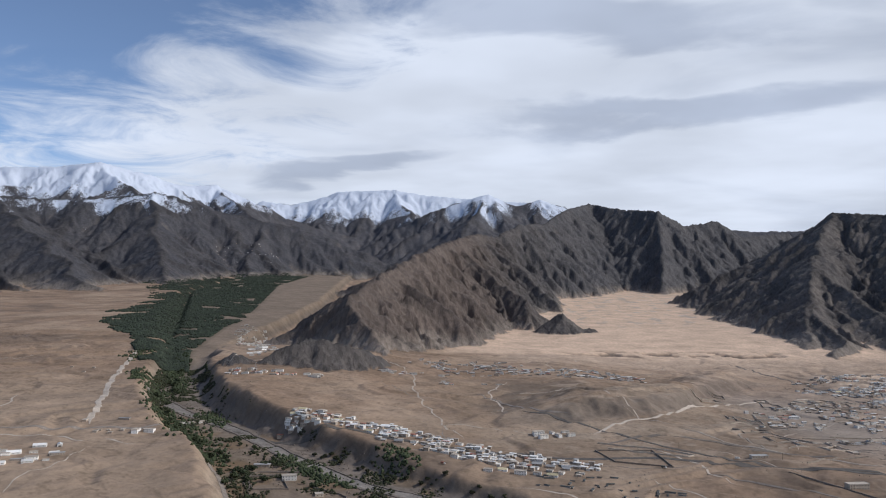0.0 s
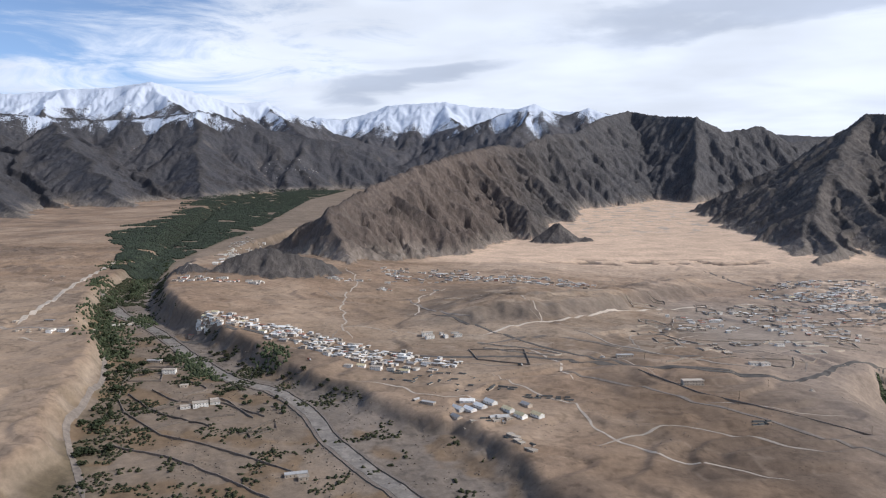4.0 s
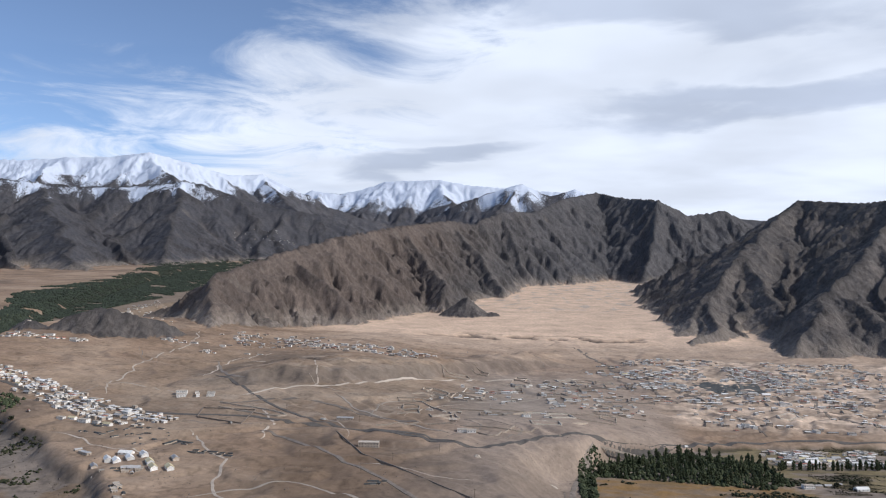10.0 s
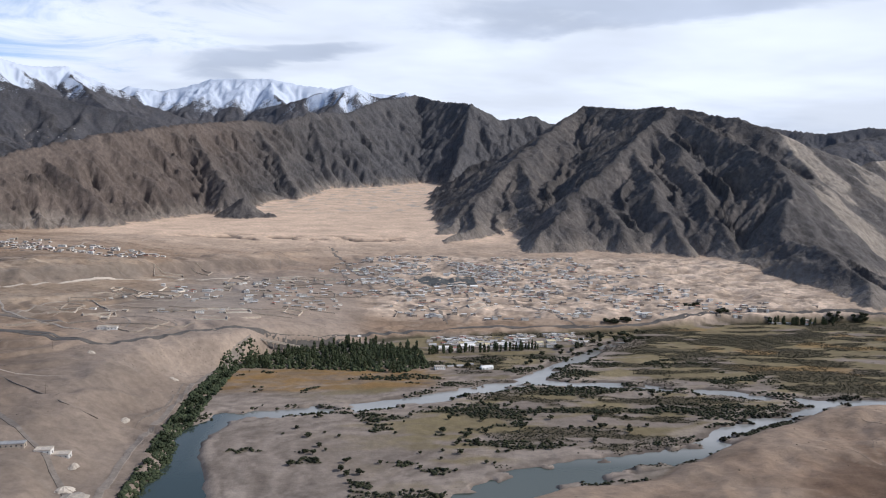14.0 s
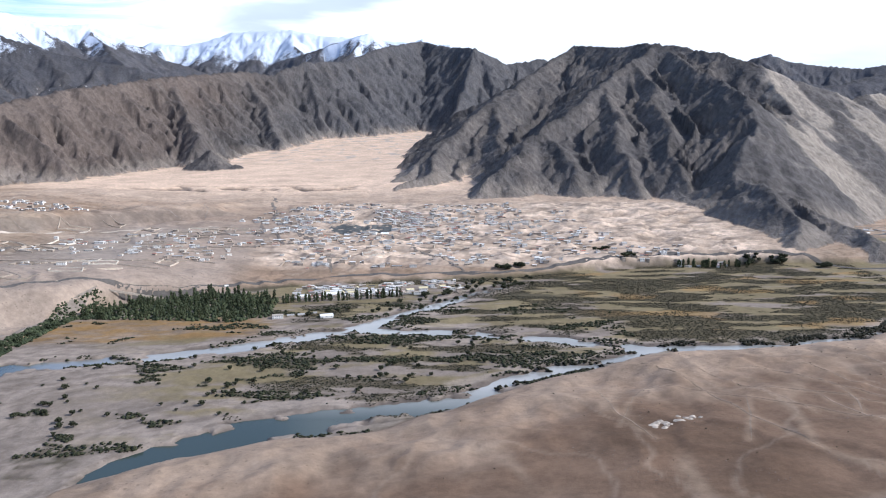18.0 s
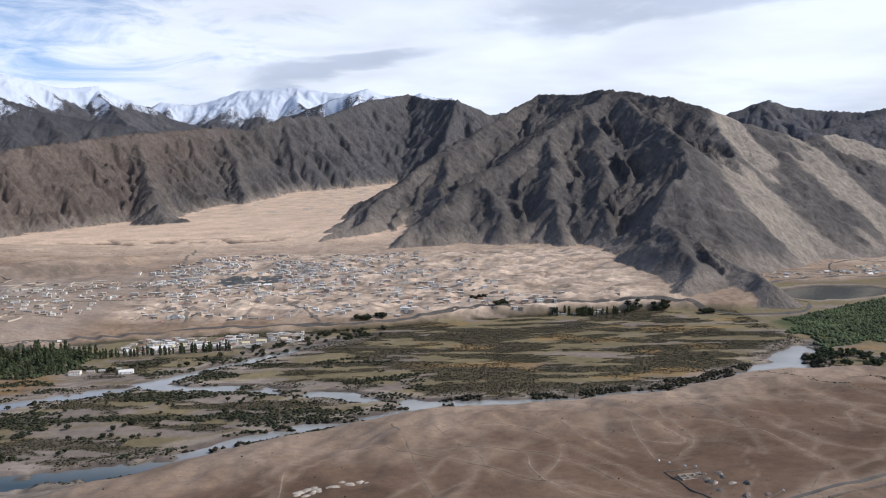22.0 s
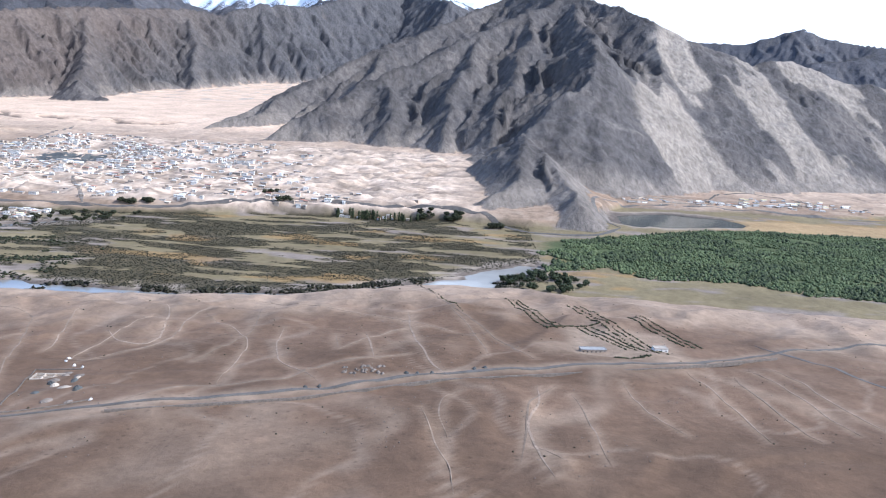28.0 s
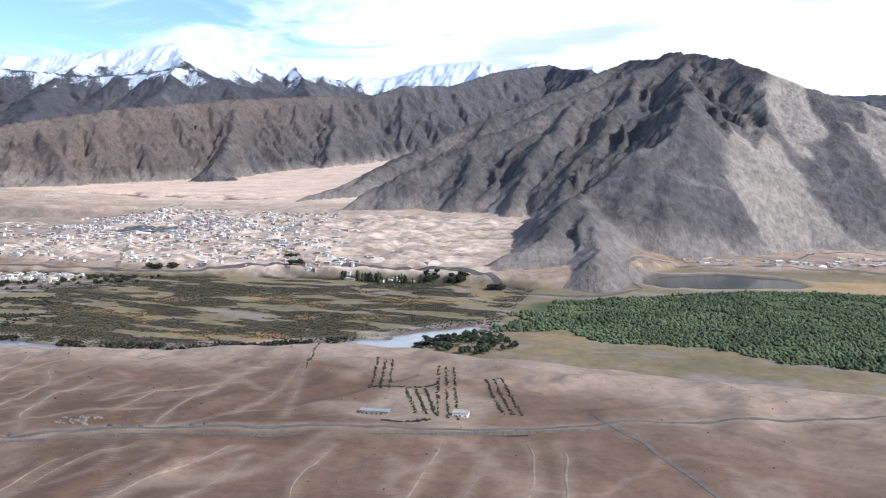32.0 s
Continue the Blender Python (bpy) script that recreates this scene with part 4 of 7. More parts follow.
SNOW = snow_cover(GX, GY, MASK["datum"], OWNER, MASK["rib"])


def ground_at(x, y):
    """Height of the built sheet at a place of the plan."""
    i = np.clip(np.searchsorted(ROW, y) - 1, 0, ROW.size - 2)
    f = (y - ROW[i]) / (ROW[i + 1] - ROW[i])

    def on_row(k):
        return np.interp(x, GX[k], GZ[k])
    return float(on_row(i) * (1 - f) + on_row(i + 1) * f)


def ground_many(x, y):
    """The same for arrays of places."""
    i = np.clip(np.searchsorted(ROW, y) - 1, 0, ROW.size - 2)
    f = (y - ROW[i]) / (ROW[i + 1] - ROW[i])

    def on_row(k):
        u = np.clip((x - LEFT[k]) / (RIGHT[k] - LEFT[k]), 0, 0.9999) * 959
        j = u.astype(int)
        return GZ[k, 9 + j] + (GZ[k, 10 + j] - GZ[k, 9 + j]) * (u - j)
    return on_row(i) * (1 - f) + on_row(i + 1) * f


def sheet(name, faces, material, label, category, kind="structure"):
    """A mesh of those faces of the height field."""
    used, inv = np.unique(faces.ravel(), return_inverse=True)
    me = bpy.data.meshes.new(name)
    co = np.stack([GX.ravel()[used], GY.ravel()[used], GZ.ravel()[used]], 1) * S
    me.vertices.add(len(used))
    me.vertices.foreach_set("co", co.astype(np.float32).ravel())
    me.loops.add(inv.size)
    me.loops.foreach_set("vertex_index", inv.astype(np.int32).ravel())
    me.polygons.add(len(faces))
    me.polygons.foreach_set("loop_start", np.arange(0, inv.size, 4, dtype=np.int32))
    me.polygons.foreach_set("use_smooth", np.ones(len(faces), bool))
    a = me.attributes.new("soil", "FLOAT_COLOR", "POINT")
    rgba = np.ones((len(used), 4), np.float32)
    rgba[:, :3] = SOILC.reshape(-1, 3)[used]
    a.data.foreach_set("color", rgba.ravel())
    b = me.attributes.new("snow", "FLOAT", "POINT")
    b.data.foreach_set("value", SNOW.ravel()[used].astype(np.float32))
    me.update(calc_edges=True)
    me.materials.append(material)
    return tagged(new(name, me), label, category, kind=kind)


_nr, _nc = GX.shape
_id = np.arange(_nr * _nc).reshape(_nr, _nc)
QUADS = np.stack([_id[:-1, :-1], _id[:-1, 1:], _id[1:, 1:], _id[1:, :-1]], -1).reshape(-1, 4)
WHOSE = OWNER.ravel()[QUADS].max(1)
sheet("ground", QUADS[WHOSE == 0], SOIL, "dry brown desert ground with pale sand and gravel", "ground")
LABELS = {
    "mountain_east": "bare grey-brown rock mountain with pale sand drifts",
    "mountain_north": "long dark brown rock ridge with steep gullies",
    "mountain_west": "dark rock mountain with snow dusted crest",
    "snow_mountain_west": "high snow covered mountain range under cloud",
    "snow_mountain_centre": "distant white snow peak behind the ridge",
    "far_mountain_east": "distant hazy mountain range with snow patches",
    "rock_knoll": "small dark rock knoll beside the town",
    "rock_cone": "small dark rock cone on pale sand",
}
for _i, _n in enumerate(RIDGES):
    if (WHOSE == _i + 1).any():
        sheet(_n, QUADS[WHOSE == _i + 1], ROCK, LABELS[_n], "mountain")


def water_sheet(name, x0, x1, y0, y1, material, label, category):
    bm = bmesh.new()
    nx, ny = 40, 30
    v = [[bm.verts.new((S * (x0 + (x1 - x0) * i / nx), S * (y0 + (y1 - y0) * j / ny), S * WATER_Z)) for i in range(nx + 1)] for j in range(ny + 1)]
    for j in range(ny):
        for i in range(nx):
            bm.faces.new((v[j][i], v[j][i + 1], v[j + 1][i + 1], v[j + 1][i]))
    me = bpy.data.meshes.new(name)
    bm.to_mesh(me)
    bm.free()
    me.materials.append(material)
    return tagged(new(name, me), label, category, kind="structure")


water_sheet("water", 325, 930, -420, 560, WATER, "shallow grey-green braided river water", "river")
water_sheet("lake", 955, 1110, 600, 740, LAKE, "still dark lake below the mountain spur", "lake")

# ---- helpers for things ----
def part(name, bm, material, parent, label=""):
    me = bpy.data.meshes.new(name)
    bm.to_mesh(me)
    bm.free()
    for m in (material if isinstance(material, (list, tuple)) else [material]):
        me.materials.append(m)
    ob = new(name, me)
    ob.parent = parent
    if label:
        tagged(ob, label)
    return ob


def lift(bm, x0, x1, y0, y1, z0, z1, taper=0.0, slot=0):
    """A box with slightly drawn-in top in bm."""
    t = taper
    v = [bm.verts.new(p) for p in ((x0, y0, z0), (x1, y0, z0), (x1, y1, z0), (x0, y1, z0), (x0 + t, y0 + t, z1), (x1 - t, y0 + t, z1), (x1 - t, y1 - t, z1), (x0 + t, y1 - t, z1))]
    for f in ((3, 2, 1, 0), (4, 5, 6, 7), (0, 1, 5, 4), (1, 2, 6, 5), (2, 3, 7, 6), (3, 0, 4, 7)):
        bm.faces.new([v[i] for i in f]).material_index = slot
    return bm


def plain_material(name, colour, rough=0.9, vary=0.25, scale=0.8, metal=0.0, per_object=0.25, relief=0.4):
    m, nt, b = nodes_of(name)
    pos = nt.nodes.new("ShaderNodeTexCoord").outputs["Object"]
    n1, n2 = add_noise(nt, pos, scale, 5, 0.65), add_noise(nt, pos, scale * 5, 4, 0.6)
    c = mixer(nt, "MULTIPLY", 1.0, tuple(colour), maprange(nt, n1, 0.3, 0.7, 1 - vary, 1 + vary))
    c = mixer(nt, "MULTIPLY", 1.0, c, maprange(nt, n2, 0.3, 0.7, 1 - vary * 0.6, 1 + vary * 0.6))
    info = nt.nodes.new("ShaderNodeObjectInfo")
    c = mixer(nt, "MULTIPLY", 1.0, c, maprange(nt, info.outputs["Random"], 0, 1, 1 - per_object, 1 + per_object))
    nt.links.new(c, b.inputs["Base Color"])
    b.inputs["Roughness"].default_value, b.inputs["Metallic"].default_value = rough, metal
    b.inputs["Specular IOR Level"].default_value = 0.3
    bump = nt.nodes.new("ShaderNodeBump")
    bump.inputs["Strength"].default_value, bump.inputs["Distance"].default_value = relief, 0.08
    nt.links.new(n2, bump.inputs["Height"])
    nt.links.new(bump.outputs[0], b.inputs["Normal"])
    return m


def leaf_material(name, dark, light, scale=0.6):
    """Foliage: every clump has its own tone between dark and light."""
    m, nt, b = nodes_of(name)
    geo = nt.nodes.new("ShaderNodeNewGeometry")
    pos = nt.nodes.new("ShaderNodeTexCoord").outputs["Object"]
    info = nt.nodes.new("ShaderNodeObjectInfo")
    c = mixer(nt, "MIX", geo.outputs["Random Per Island"], tuple(dark), tuple(light))
    c = mixer(nt, "MULTIPLY", 1.0, c, maprange(nt, add_noise(nt, pos, scale, 4, 0.6), 0.3, 0.7, 0.65, 1.35))
    c = mixer(nt, "MULTIPLY", 1.0, c, maprange(nt, info.outputs["Random"], 0, 1, 0.7, 1.3))
    nt.links.new(c, b.inputs["Base Color"])
    b.inputs["Roughness"].default_value = 0.85
    b.inputs["Specular IOR Level"].default_value = 0.15
    return m


WHITE_WALL = plain_material("whitewash", (0.72, 0.68, 0.62))
MUD_WALL = plain_material("mud_plaster", (0.40, 0.33, 0.26))
PALE_ROOF = plain_material("earth_roof", (0.44, 0.375, 0.305))
METAL_ROOF = plain_material("pale_metal_roof", (0.78, 0.745, 0.69), 0.5, 0.12)
GREY_ROOF = plain_material("grey_metal_roof", (0.37, 0.35, 0.33), 0.5, 0.2)
YELLOW_ROOF = plain_material("yellow_roof", (0.58, 0.49, 0.30), 0.7, 0.15)
RED_ROOF = plain_material("red_roof", (0.36, 0.15, 0.10), 0.7, 0.15)
DARK_ROOF = plain_material("dark_canvas", (0.075, 0.075, 0.07), 0.85, 0.3)
DARK_GLASS = plain_material("window_glass", (0.045, 0.05, 0.055), 0.25, 0.1)
STONE_WALL = plain_material("dry_stone", (0.17, 0.138, 0.112), 0.95, 0.35, 1.5)
WALL_PALE = plain_material("limewashed_mud", (0.56, 0.49, 0.40))
ASPHALT = plain_material("asphalt", (0.120, 0.104, 0.090), 0.9, 0.25, 0.3)
DUST_ROAD = plain_material("dust_road", (0.40, 0.335, 0.27), 0.95, 0.2, 0.25)
GREY_DUST = plain_material("grey_gravel_road", (0.23, 0.19, 0.155), 0.95, 0.25, 0.3)
WASH = plain_material("pale_gravel", (0.245, 0.178, 0.125), 0.95, 0.3, 0.3)
BARK = plain_material("bark", (0.13, 0.10, 0.075), 0.9, 0.3, 3.0)
POPLAR_LEAF = leaf_material("poplar_leaves", (0.036, 0.046, 0.024), (0.082, 0.092, 0.044))
WILLOW_LEAF = leaf_material("willow_leaves", (0.020, 0.024, 0.013), (0.054, 0.054, 0.028))
SCRUB_LEAF = leaf_material("thorn_scrub", (0.021, 0.022, 0.014), (0.056, 0.049, 0.029), 0.06)
OASIS_LEAF = leaf_material("oasis_leaves", (0.022, 0.028, 0.020), (0.042, 0.050, 0.034), 0.1)
GROVE_LEAF = leaf_material("grove_leaves", (0.085, 0.112, 0.048), (0.165, 0.192, 0.090), 0.05)


# ---- roads, tracks, walls laid over the ground ----
def normals_of(c):
    t = np.gradient(c, axis=0)
    t /= np.linalg.norm(t, axis=1)[:, None] + 1e-9
    return np.stack([-t[:, 1], t[:, 0]], 1)


def ribbon(name, line, width, material, label, category, raised=0.22, wander=0.0, seed=0):
    c = curve_points(line, 2.2)
    n = normals_of(c)
    if wander:
        c = c + n * (wander * fbm(np.arange(len(c)) * 2.2, np.full(len(c), seed * 13.7), 26, 2))[:, None]
        n = normals_of(c)
    w = width * np.clip(np.minimum(np.arange(len(c)) + 0.4, len(c) - np.arange(len(c)) - 0.6) / 7.0, 0.08, 1) * (1 + 0.22 * fbm(np.arange(len(c)) * 2.2, np.full(len(c), seed * 3.1 + 5), 9, 2))
    bm = bmesh.new()
    prev = None
    for p, q, k in zip(c, n, w):
        row = []
        for s in (-0.62, -0.5, 0, 0.5, 0.62):
            x, y = p[0] + q[0] * k * s, p[1] + q[1] * k * s
            row.append(bm.verts.new((S * x, S * y, S * (ground_at(x, y) + (raised if abs(s) < 0.55 else -0.3)))))
        if prev:
            for a, b, d, e in zip(prev[:-1], prev[1:], row[1:], row[:-1]):
                bm.faces.new((a, b, d, e))
        prev = row
    bmesh.ops.recalc_face_normals(bm, faces=bm.faces)
    me = bpy.data.meshes.new(name)
    bm.to_mesh(me)
    bm.free()
    me.materials.append(material)
    return tagged(new(name, me), label, category, kind="structure")


def wall_line(line, height, thick, material, label, group="", name="boundary_wall"):
    c = curve_points(line, 4.0) if 2 < len(line) < 5 and line[0] != line[-1] else np.array(line, float)
    bm = bmesh.new()
    n = normals_of(c)
    prev = None
    for p, q in zip(c, n):
        z = ground_at(p[0], p[1])
        row = [bm.verts.new((S * (p[0] + q[0] * thick * s), S * (p[1] + q[1] * thick * s), S * (z + h))) for s, h in ((-0.5, -0.5), (-0.4, height), (0.4, height), (0.5, -0.5))]
        if prev:
            for i in range(3):
                bm.faces.new((prev[i], prev[i + 1], row[i + 1], row[i]))
        else:
            bm.faces.new(row)
        prev = row
    bm.faces.new(prev[::-1])
    bmesh.ops.recalc_face_normals(bm, faces=bm.faces)
    me = bpy.data.meshes.new(name)
    bm.to_mesh(me)
    bm.free()
    me.materials.append(material)
    return tagged(new(name, me), label, "wall", group)


PAVED = "grey asphalt road with dusty shoulders"
RIVER_GRAVEL = plain_material("river_gravel", (0.30, 0.262, 0.225), 0.95, 0.3, 0.25)
VALLEY_ROAD = [(-256, 640), (-200, 570), (-149, 522), (-97, 462), (-43, 405), (-10, 386), (18, 354), (38, 318), (56, 294), (74, 274), (103, 242), (160, 203)]
ribbon("road", VALLEY_ROAD, 7.0, RIVER_GRAVEL, "wide pale gravel river road along the valley", "road", seed=1)
for _o in (-5.0, 5.2):
    ribbon("road", [(x + 0.72 * _o, y + 0.69 * _o) for x, y in VALLEY_ROAD], 1.6, STONE_WALL, "dark stone bank beside the gravel road", "embankment", raised=0.5, seed=2 + _o)
ribbon("road", [(-170, 535), (-123, 497), (-88, 484), (-54, 474), (-16, 457), (22, 454), (76, 443), (129, 449), (167, 440), (213, 431), (269, 413), (299, 423), (335, 466), (391, 500), (440, 534), (506, 552), (564, 558), (620, 561), (662, 575), (720, 596), (780, 603), (827, 606), (870, 598), (905, 574), (950, 574), (975, 612)], 3.6, ASPHALT, PAVED, "road", seed=3)
ribbon("road", [(29, 638), (70, 560), (92, 545)], 2.0, GREY_DUST, "grey gravel road across the bench", "road", seed=17)
ribbon("road", [(101, 474), (149, 500), (207, 470), (250, 452)], 2.6, GREY_DUST, "grey gravel road across the bench", "road", seed=4)
ribbon("road", [(100, 500), (115, 517), (129, 533), (174, 574), (225, 639), (297, 702), (327, 719), (390, 740)], 2.0, DUST_ROAD, "pale dirt road across the bench", "road", seed=5)
ribbon("road", [(167, 527), (209, 472), (263, 433)], 1.3, DUST_ROAD, "pale dirt track", "road", wander=4, seed=6)
ribbon("road", [(343, 200), (338, 243), (334, 298), (334, 350), (336, 405), (352, 470)], 2.6, GREY_DUST, "narrow gravel road above the river bank", "road", seed=7)
ribbon("road", [(150, 420), (190, 392), (222, 360), (255, 326), (281, 300), (310, 271), (346, 222)], 2.2, GREY_DUST, "narrow gravel road down the bench", "road", seed=8)
ribbon("road", [(600, 148), (700, 188), (783, 223), (823, 240.5), (858, 257.5), (894, 273), (930, 287), (969, 309), (1010, 330), (1100, 372)], 1.3, ASPHALT, "straight dusty grey desert road with pale shoulders", "road", seed=9)
ribbon("road", [(-420, 490), (-300, 466), (-217, 469), (-189, 467), (-178, 478), (-186, 505), (-180, 534), (-160, 545)], 2.6, GREY_DUST, "dusty road on the western bench", "road", seed=10)
ribbon("road", [(-230, 480), (-262, 570), (-300, 690), (-345, 850)], 4.0, DUST_ROAD, "wide pale dirt track on the bench", "road", wander=3, seed=11)
ribbon("road", [(-40, 245), (-58, 270), (-78, 296), (-92, 318), (-103, 352), (-118, 395), (-140, 436)], 2.8, GREY_DUST, "gravel track under the pale bluff", "road", seed=12)
ribbon("road", [(371, 957), (390, 860), (410, 766), (455, 670), (489, 565)], 3.0, GREY_DUST, "gravel wash road through the town", "road", wander=8, seed=13)
ribbon("road", [(567, 700), (560, 667), (550, 629), (575, 590), (593, 560)], 2.6, GREY_DUST, "gravel road down from the town", "road", seed=14)
ribbon("road", [(975, 612), (962, 660), (975, 720), (1020, 748), (1080, 756), (1160, 748), (1260, 750), (1400, 800)], 3.0, ASPHALT, PAVED, "road", seed=15)
ribbon("road", [(1090, 800), (1128, 868), (1174, 888), (1200, 845), (1165, 790), (1100, 782)], 1.8, ASPHALT, "curved grey road among barracks", "road", seed=16)
for _k, _l in enumerate(DESERT_TRACKS):
    ribbon("road", _l, 0.35 + 0.15 * (_k % 3), WASH, "pale wheel track on dark gravel desert", "road", raised=0.06, wander=1.5, seed=20 + _k)
for _k, _l in enumerate((
        [(10, 480), (-20, 600), (-30, 700), (-60, 800)], [(110, 410), (150, 360), (170, 310), (230, 270)], [(160, 300), (200, 330), (260, 300)], [(-250, 420), (-300, 470), (-320, 560)], [(-180, 430), (-240, 450), (-330, 440)], [(60, 700), (40, 640), (50, 560)], [(240, 560), (300, 580), (330, 640)], [(130, 470), (150, 440), (158, 400)])):
    ribbon("road", _l, 1.3, DUST_ROAD, "pale wheel track across the bench", "road", raised=0.10, wander=6, seed=60 + _k)
ribbon("road", [(968, 320), (973, 311), (990, 283), (1000, 263), (1014, 235)], 1.2, ASPHALT, "dark straight ditch line in the desert", "ditch", raised=0.08, seed=50)

ribbon("road", [(60, 560), (88, 537), (139, 478), (194, 438), (240, 426), (269, 415)], 2.4, ASPHALT, PAVED, "road", seed=71)
ribbon("road", [(262, 427), (281, 456), (269, 482), (290, 478), (307, 465), (295, 430)], 1.2, GREY_DUST, "grey gravel road across the bench", "road", seed=72)
ribbon("road", [(207, 467), (208, 520), (227, 536)], 1.2, DUST_ROAD, "pale dirt track", "road", seed=73)
ribbon("road", [(395, 760), (405, 720), (420, 700), (440, 640)], 3.0, STONE_WALL, "dark dry ditch cut in gravel", "ditch", seed=75)
ribbon("road", [(326, 322), (330, 353), (330, 396)], 0.9, STONE_WALL, "dark footpath down the slope", "path", seed=76)
_tr = random.Random(31)
for _k in range(46):
    _x, _y, _a = (_tr.uniform(-20, 330), _tr.uniform(330, 900), _tr.uniform(0, 6.28)) if _k % 3 else (_tr.uniform(-420, -140), _tr.uniform(330, 800), _tr.uniform(0, 6.28))
    _l = [(_x, _y)]
    for _i in range(3):
        _a += _tr.uniform(-0.5, 0.5)
        _l.append((_l[-1][0] + _tr.uniform(16, 34) * math.cos(_a), _l[-1][1] + _tr.uniform(16, 34) * math.sin(_a)))
    if all(base_ground(np.array([float(q[0])]), np.array([float(q[1])]))[1]["low"][0] + base_ground(np.array([float(q[0])]), np.array([float(q[1])]))[1]["plain"][0] < 0.02 for q in _l):
        ribbon("road", _l, _tr.uniform(0.5, 1.0), DUST_ROAD if _k % 2 else GREY_DUST, "faint wheel track across the bench", "road", raised=0.08, wander=5, seed=100 + _k)
DRY = "low dry-stone boundary wall"
for _l in ([(748, 248), (752, 232), (757, 216)], [(757, 216), (766, 220), (775, 226)], [(748, 248), (760, 250)]):
    wall_line(_l, 0.3, 0.3, STONE_WALL, "broken mud wall round the ruin", "ruin walls")
wall_line([(783, 217), (823, 234), (858, 251), (894, 266.5), (930, 280.5), (969, 302)], 0.7, 0.5, STONE_WALL, DRY, "desert walls")
for _l in ([(-103, 392), (-108, 423), (-83, 427)], [(-77, 342), (-57, 353), (-36, 363), (-3, 345)], [(-51, 322), (-31, 340), (-19, 346)], [(-7, 320), (5, 329)], [(95, 462), (131, 463), (134, 430), (102, 438), (95, 462)], [(-109, 404), (-91, 363), (-76, 342), (-43, 314), (-22, 307), (5, 294), (36, 278)], [(-112, 416), (-92, 420), (-83, 396), (-101, 393), (-112, 416)],
           [(-5, 324), (3, 342), (8, 330), (-1, 318), (-5, 324)], [(-80, 380), (-55, 362), (-35, 368), (-8, 342)], [(-55, 362), (-70, 345)], [(-90, 372), (-60, 345), (-25, 328)], [(-70, 400), (-50, 385), (-58, 372)], [(-60, 300), (-20, 285), (30, 255)]):
    wall_line(_l, 0.9, 0.5, STONE_WALL, DRY, "farm walls")
wall_line([(197, 421), (222, 380), (245, 359), (269, 337), (286, 328), (298, 317), (314, 314)], 0.6, 0.4, STONE_WALL, DRY, "bench walls")
for _l in ([(332, 496), (352, 512)], [(278, 444), (291, 440), (302, 468)], [(300, 519), (316, 546)], [(220, 565), (238, 573), (264, 566)], [(345, 520), (372, 524)], [(360, 560), (400, 566)], [(100, 478), (148, 462), (150, 452), (104, 466)], [(217, 440), (250, 455), (300, 458), (318, 468)], [(255, 525), (320, 530), (325, 545)], [(282, 540), (350, 545), (380, 560)], [(330, 462), (390, 492)], [(225, 540), (255, 500), (262, 470)],
           [(1010, 765), (1090, 772), (1100, 800), (1030, 795), (1010, 765)], [(1100, 800), (1190, 805), (1205, 850)]):
    wall_line(_l, 0.9, 0.45, MUD_WALL, "pale mud compound wall on bare ground", "compound walls")

# walled plots between the bench villages and the town
_cr = random.Random(77)
for _k in range(64):
    _x, _y = (_cr.uniform(225, 430), _cr.uniform(470, 720)) if _k % 4 else (_cr.uniform(420, 720), _cr.uniform(585, 690))
    _w, _d, _t = _cr.uniform(5, 13), _cr.uniform(4, 9), radians(_cr.uniform(-12, 25))
    _c = [(_x + _w * a * math.cos(_t) - _d * b * math.sin(_t), _y + _w * a * math.sin(_t) + _d * b * math.cos(_t)) for a, b in ((-1, -1), (-0.4, -1), (0.4, -1), (1, -1), (1, 0), (1, 1), (0.4, 1), (-0.4, 1), (-1, 1), (-1, 0), (-1, -1))]
    _c = _c if _k % 3 else _c[:_cr.randint(5, 9)]
    if _y > 455 + 0.5 * (_x - 225) or _x < 330:
        wall_line(_c, 1.0, 0.5, MUD_WALL if _k % 5 else WALL_PALE, "low mud wall round a bare plot", "plot walls")

# ---- buildings ----
SAND_ROOF = plain_material("sand_roof", (0.50, 0.41, 0.32))

def empty(name):
    return new(name, None)


def flat_house(w, d, h, wall, roof, storeys=1):
    """Flat-roofed house: walls, a roof slab with a raised rim, windows and a door."""
    top = empty("house")
    bm = lift(bmesh.new(), -w / 2, w / 2, -d / 2, d / 2, -0.8, h, 0.03 * h)
    part("wall", bm, wall, top)
    bm = bmesh.new()
    o = 0.10
    lift(bm, -w / 2 - o, w / 2 + o, -d / 2 - o, d / 2 + o, h - 0.02, h + 0.10)
    for x0, x1, y0, y1 in ((-w / 2 - o, w / 2 + o, -d / 2 - o, -d / 2 + 0.06), (-w / 2 - o, w / 2 + o, d / 2 - 0.06, d / 2 + o), (-w / 2 - o, -w / 2 + 0.06, -d / 2, d / 2), (w / 2 - 0.06, w / 2 + o, -d / 2, d / 2)):
        lift(bm, x0, x1, y0, y1, h + 0.10, h + 0.24)
    part("roof", bm, roof, top)
    n = max(2, int(w / 1.5))
    for s in range(storeys):
        zc = h * (s + 0.52) / storeys
        for i in range(n):
            x = w * ((i + 0.5) / n - 0.5)
            part("window", lift(bmesh.new(), x - 0.22, x + 0.22, -d / 2 - 0.02, -d / 2 + 0.12, zc - 0.24, zc + 0.24), DARK_GLASS, top)
    part("door", lift(bmesh.new(), w * 0.5 - 0.02, w * 0.5 + 0.04, -0.22, 0.22, 0, 0.8), DARK_GLASS, top)
    return top


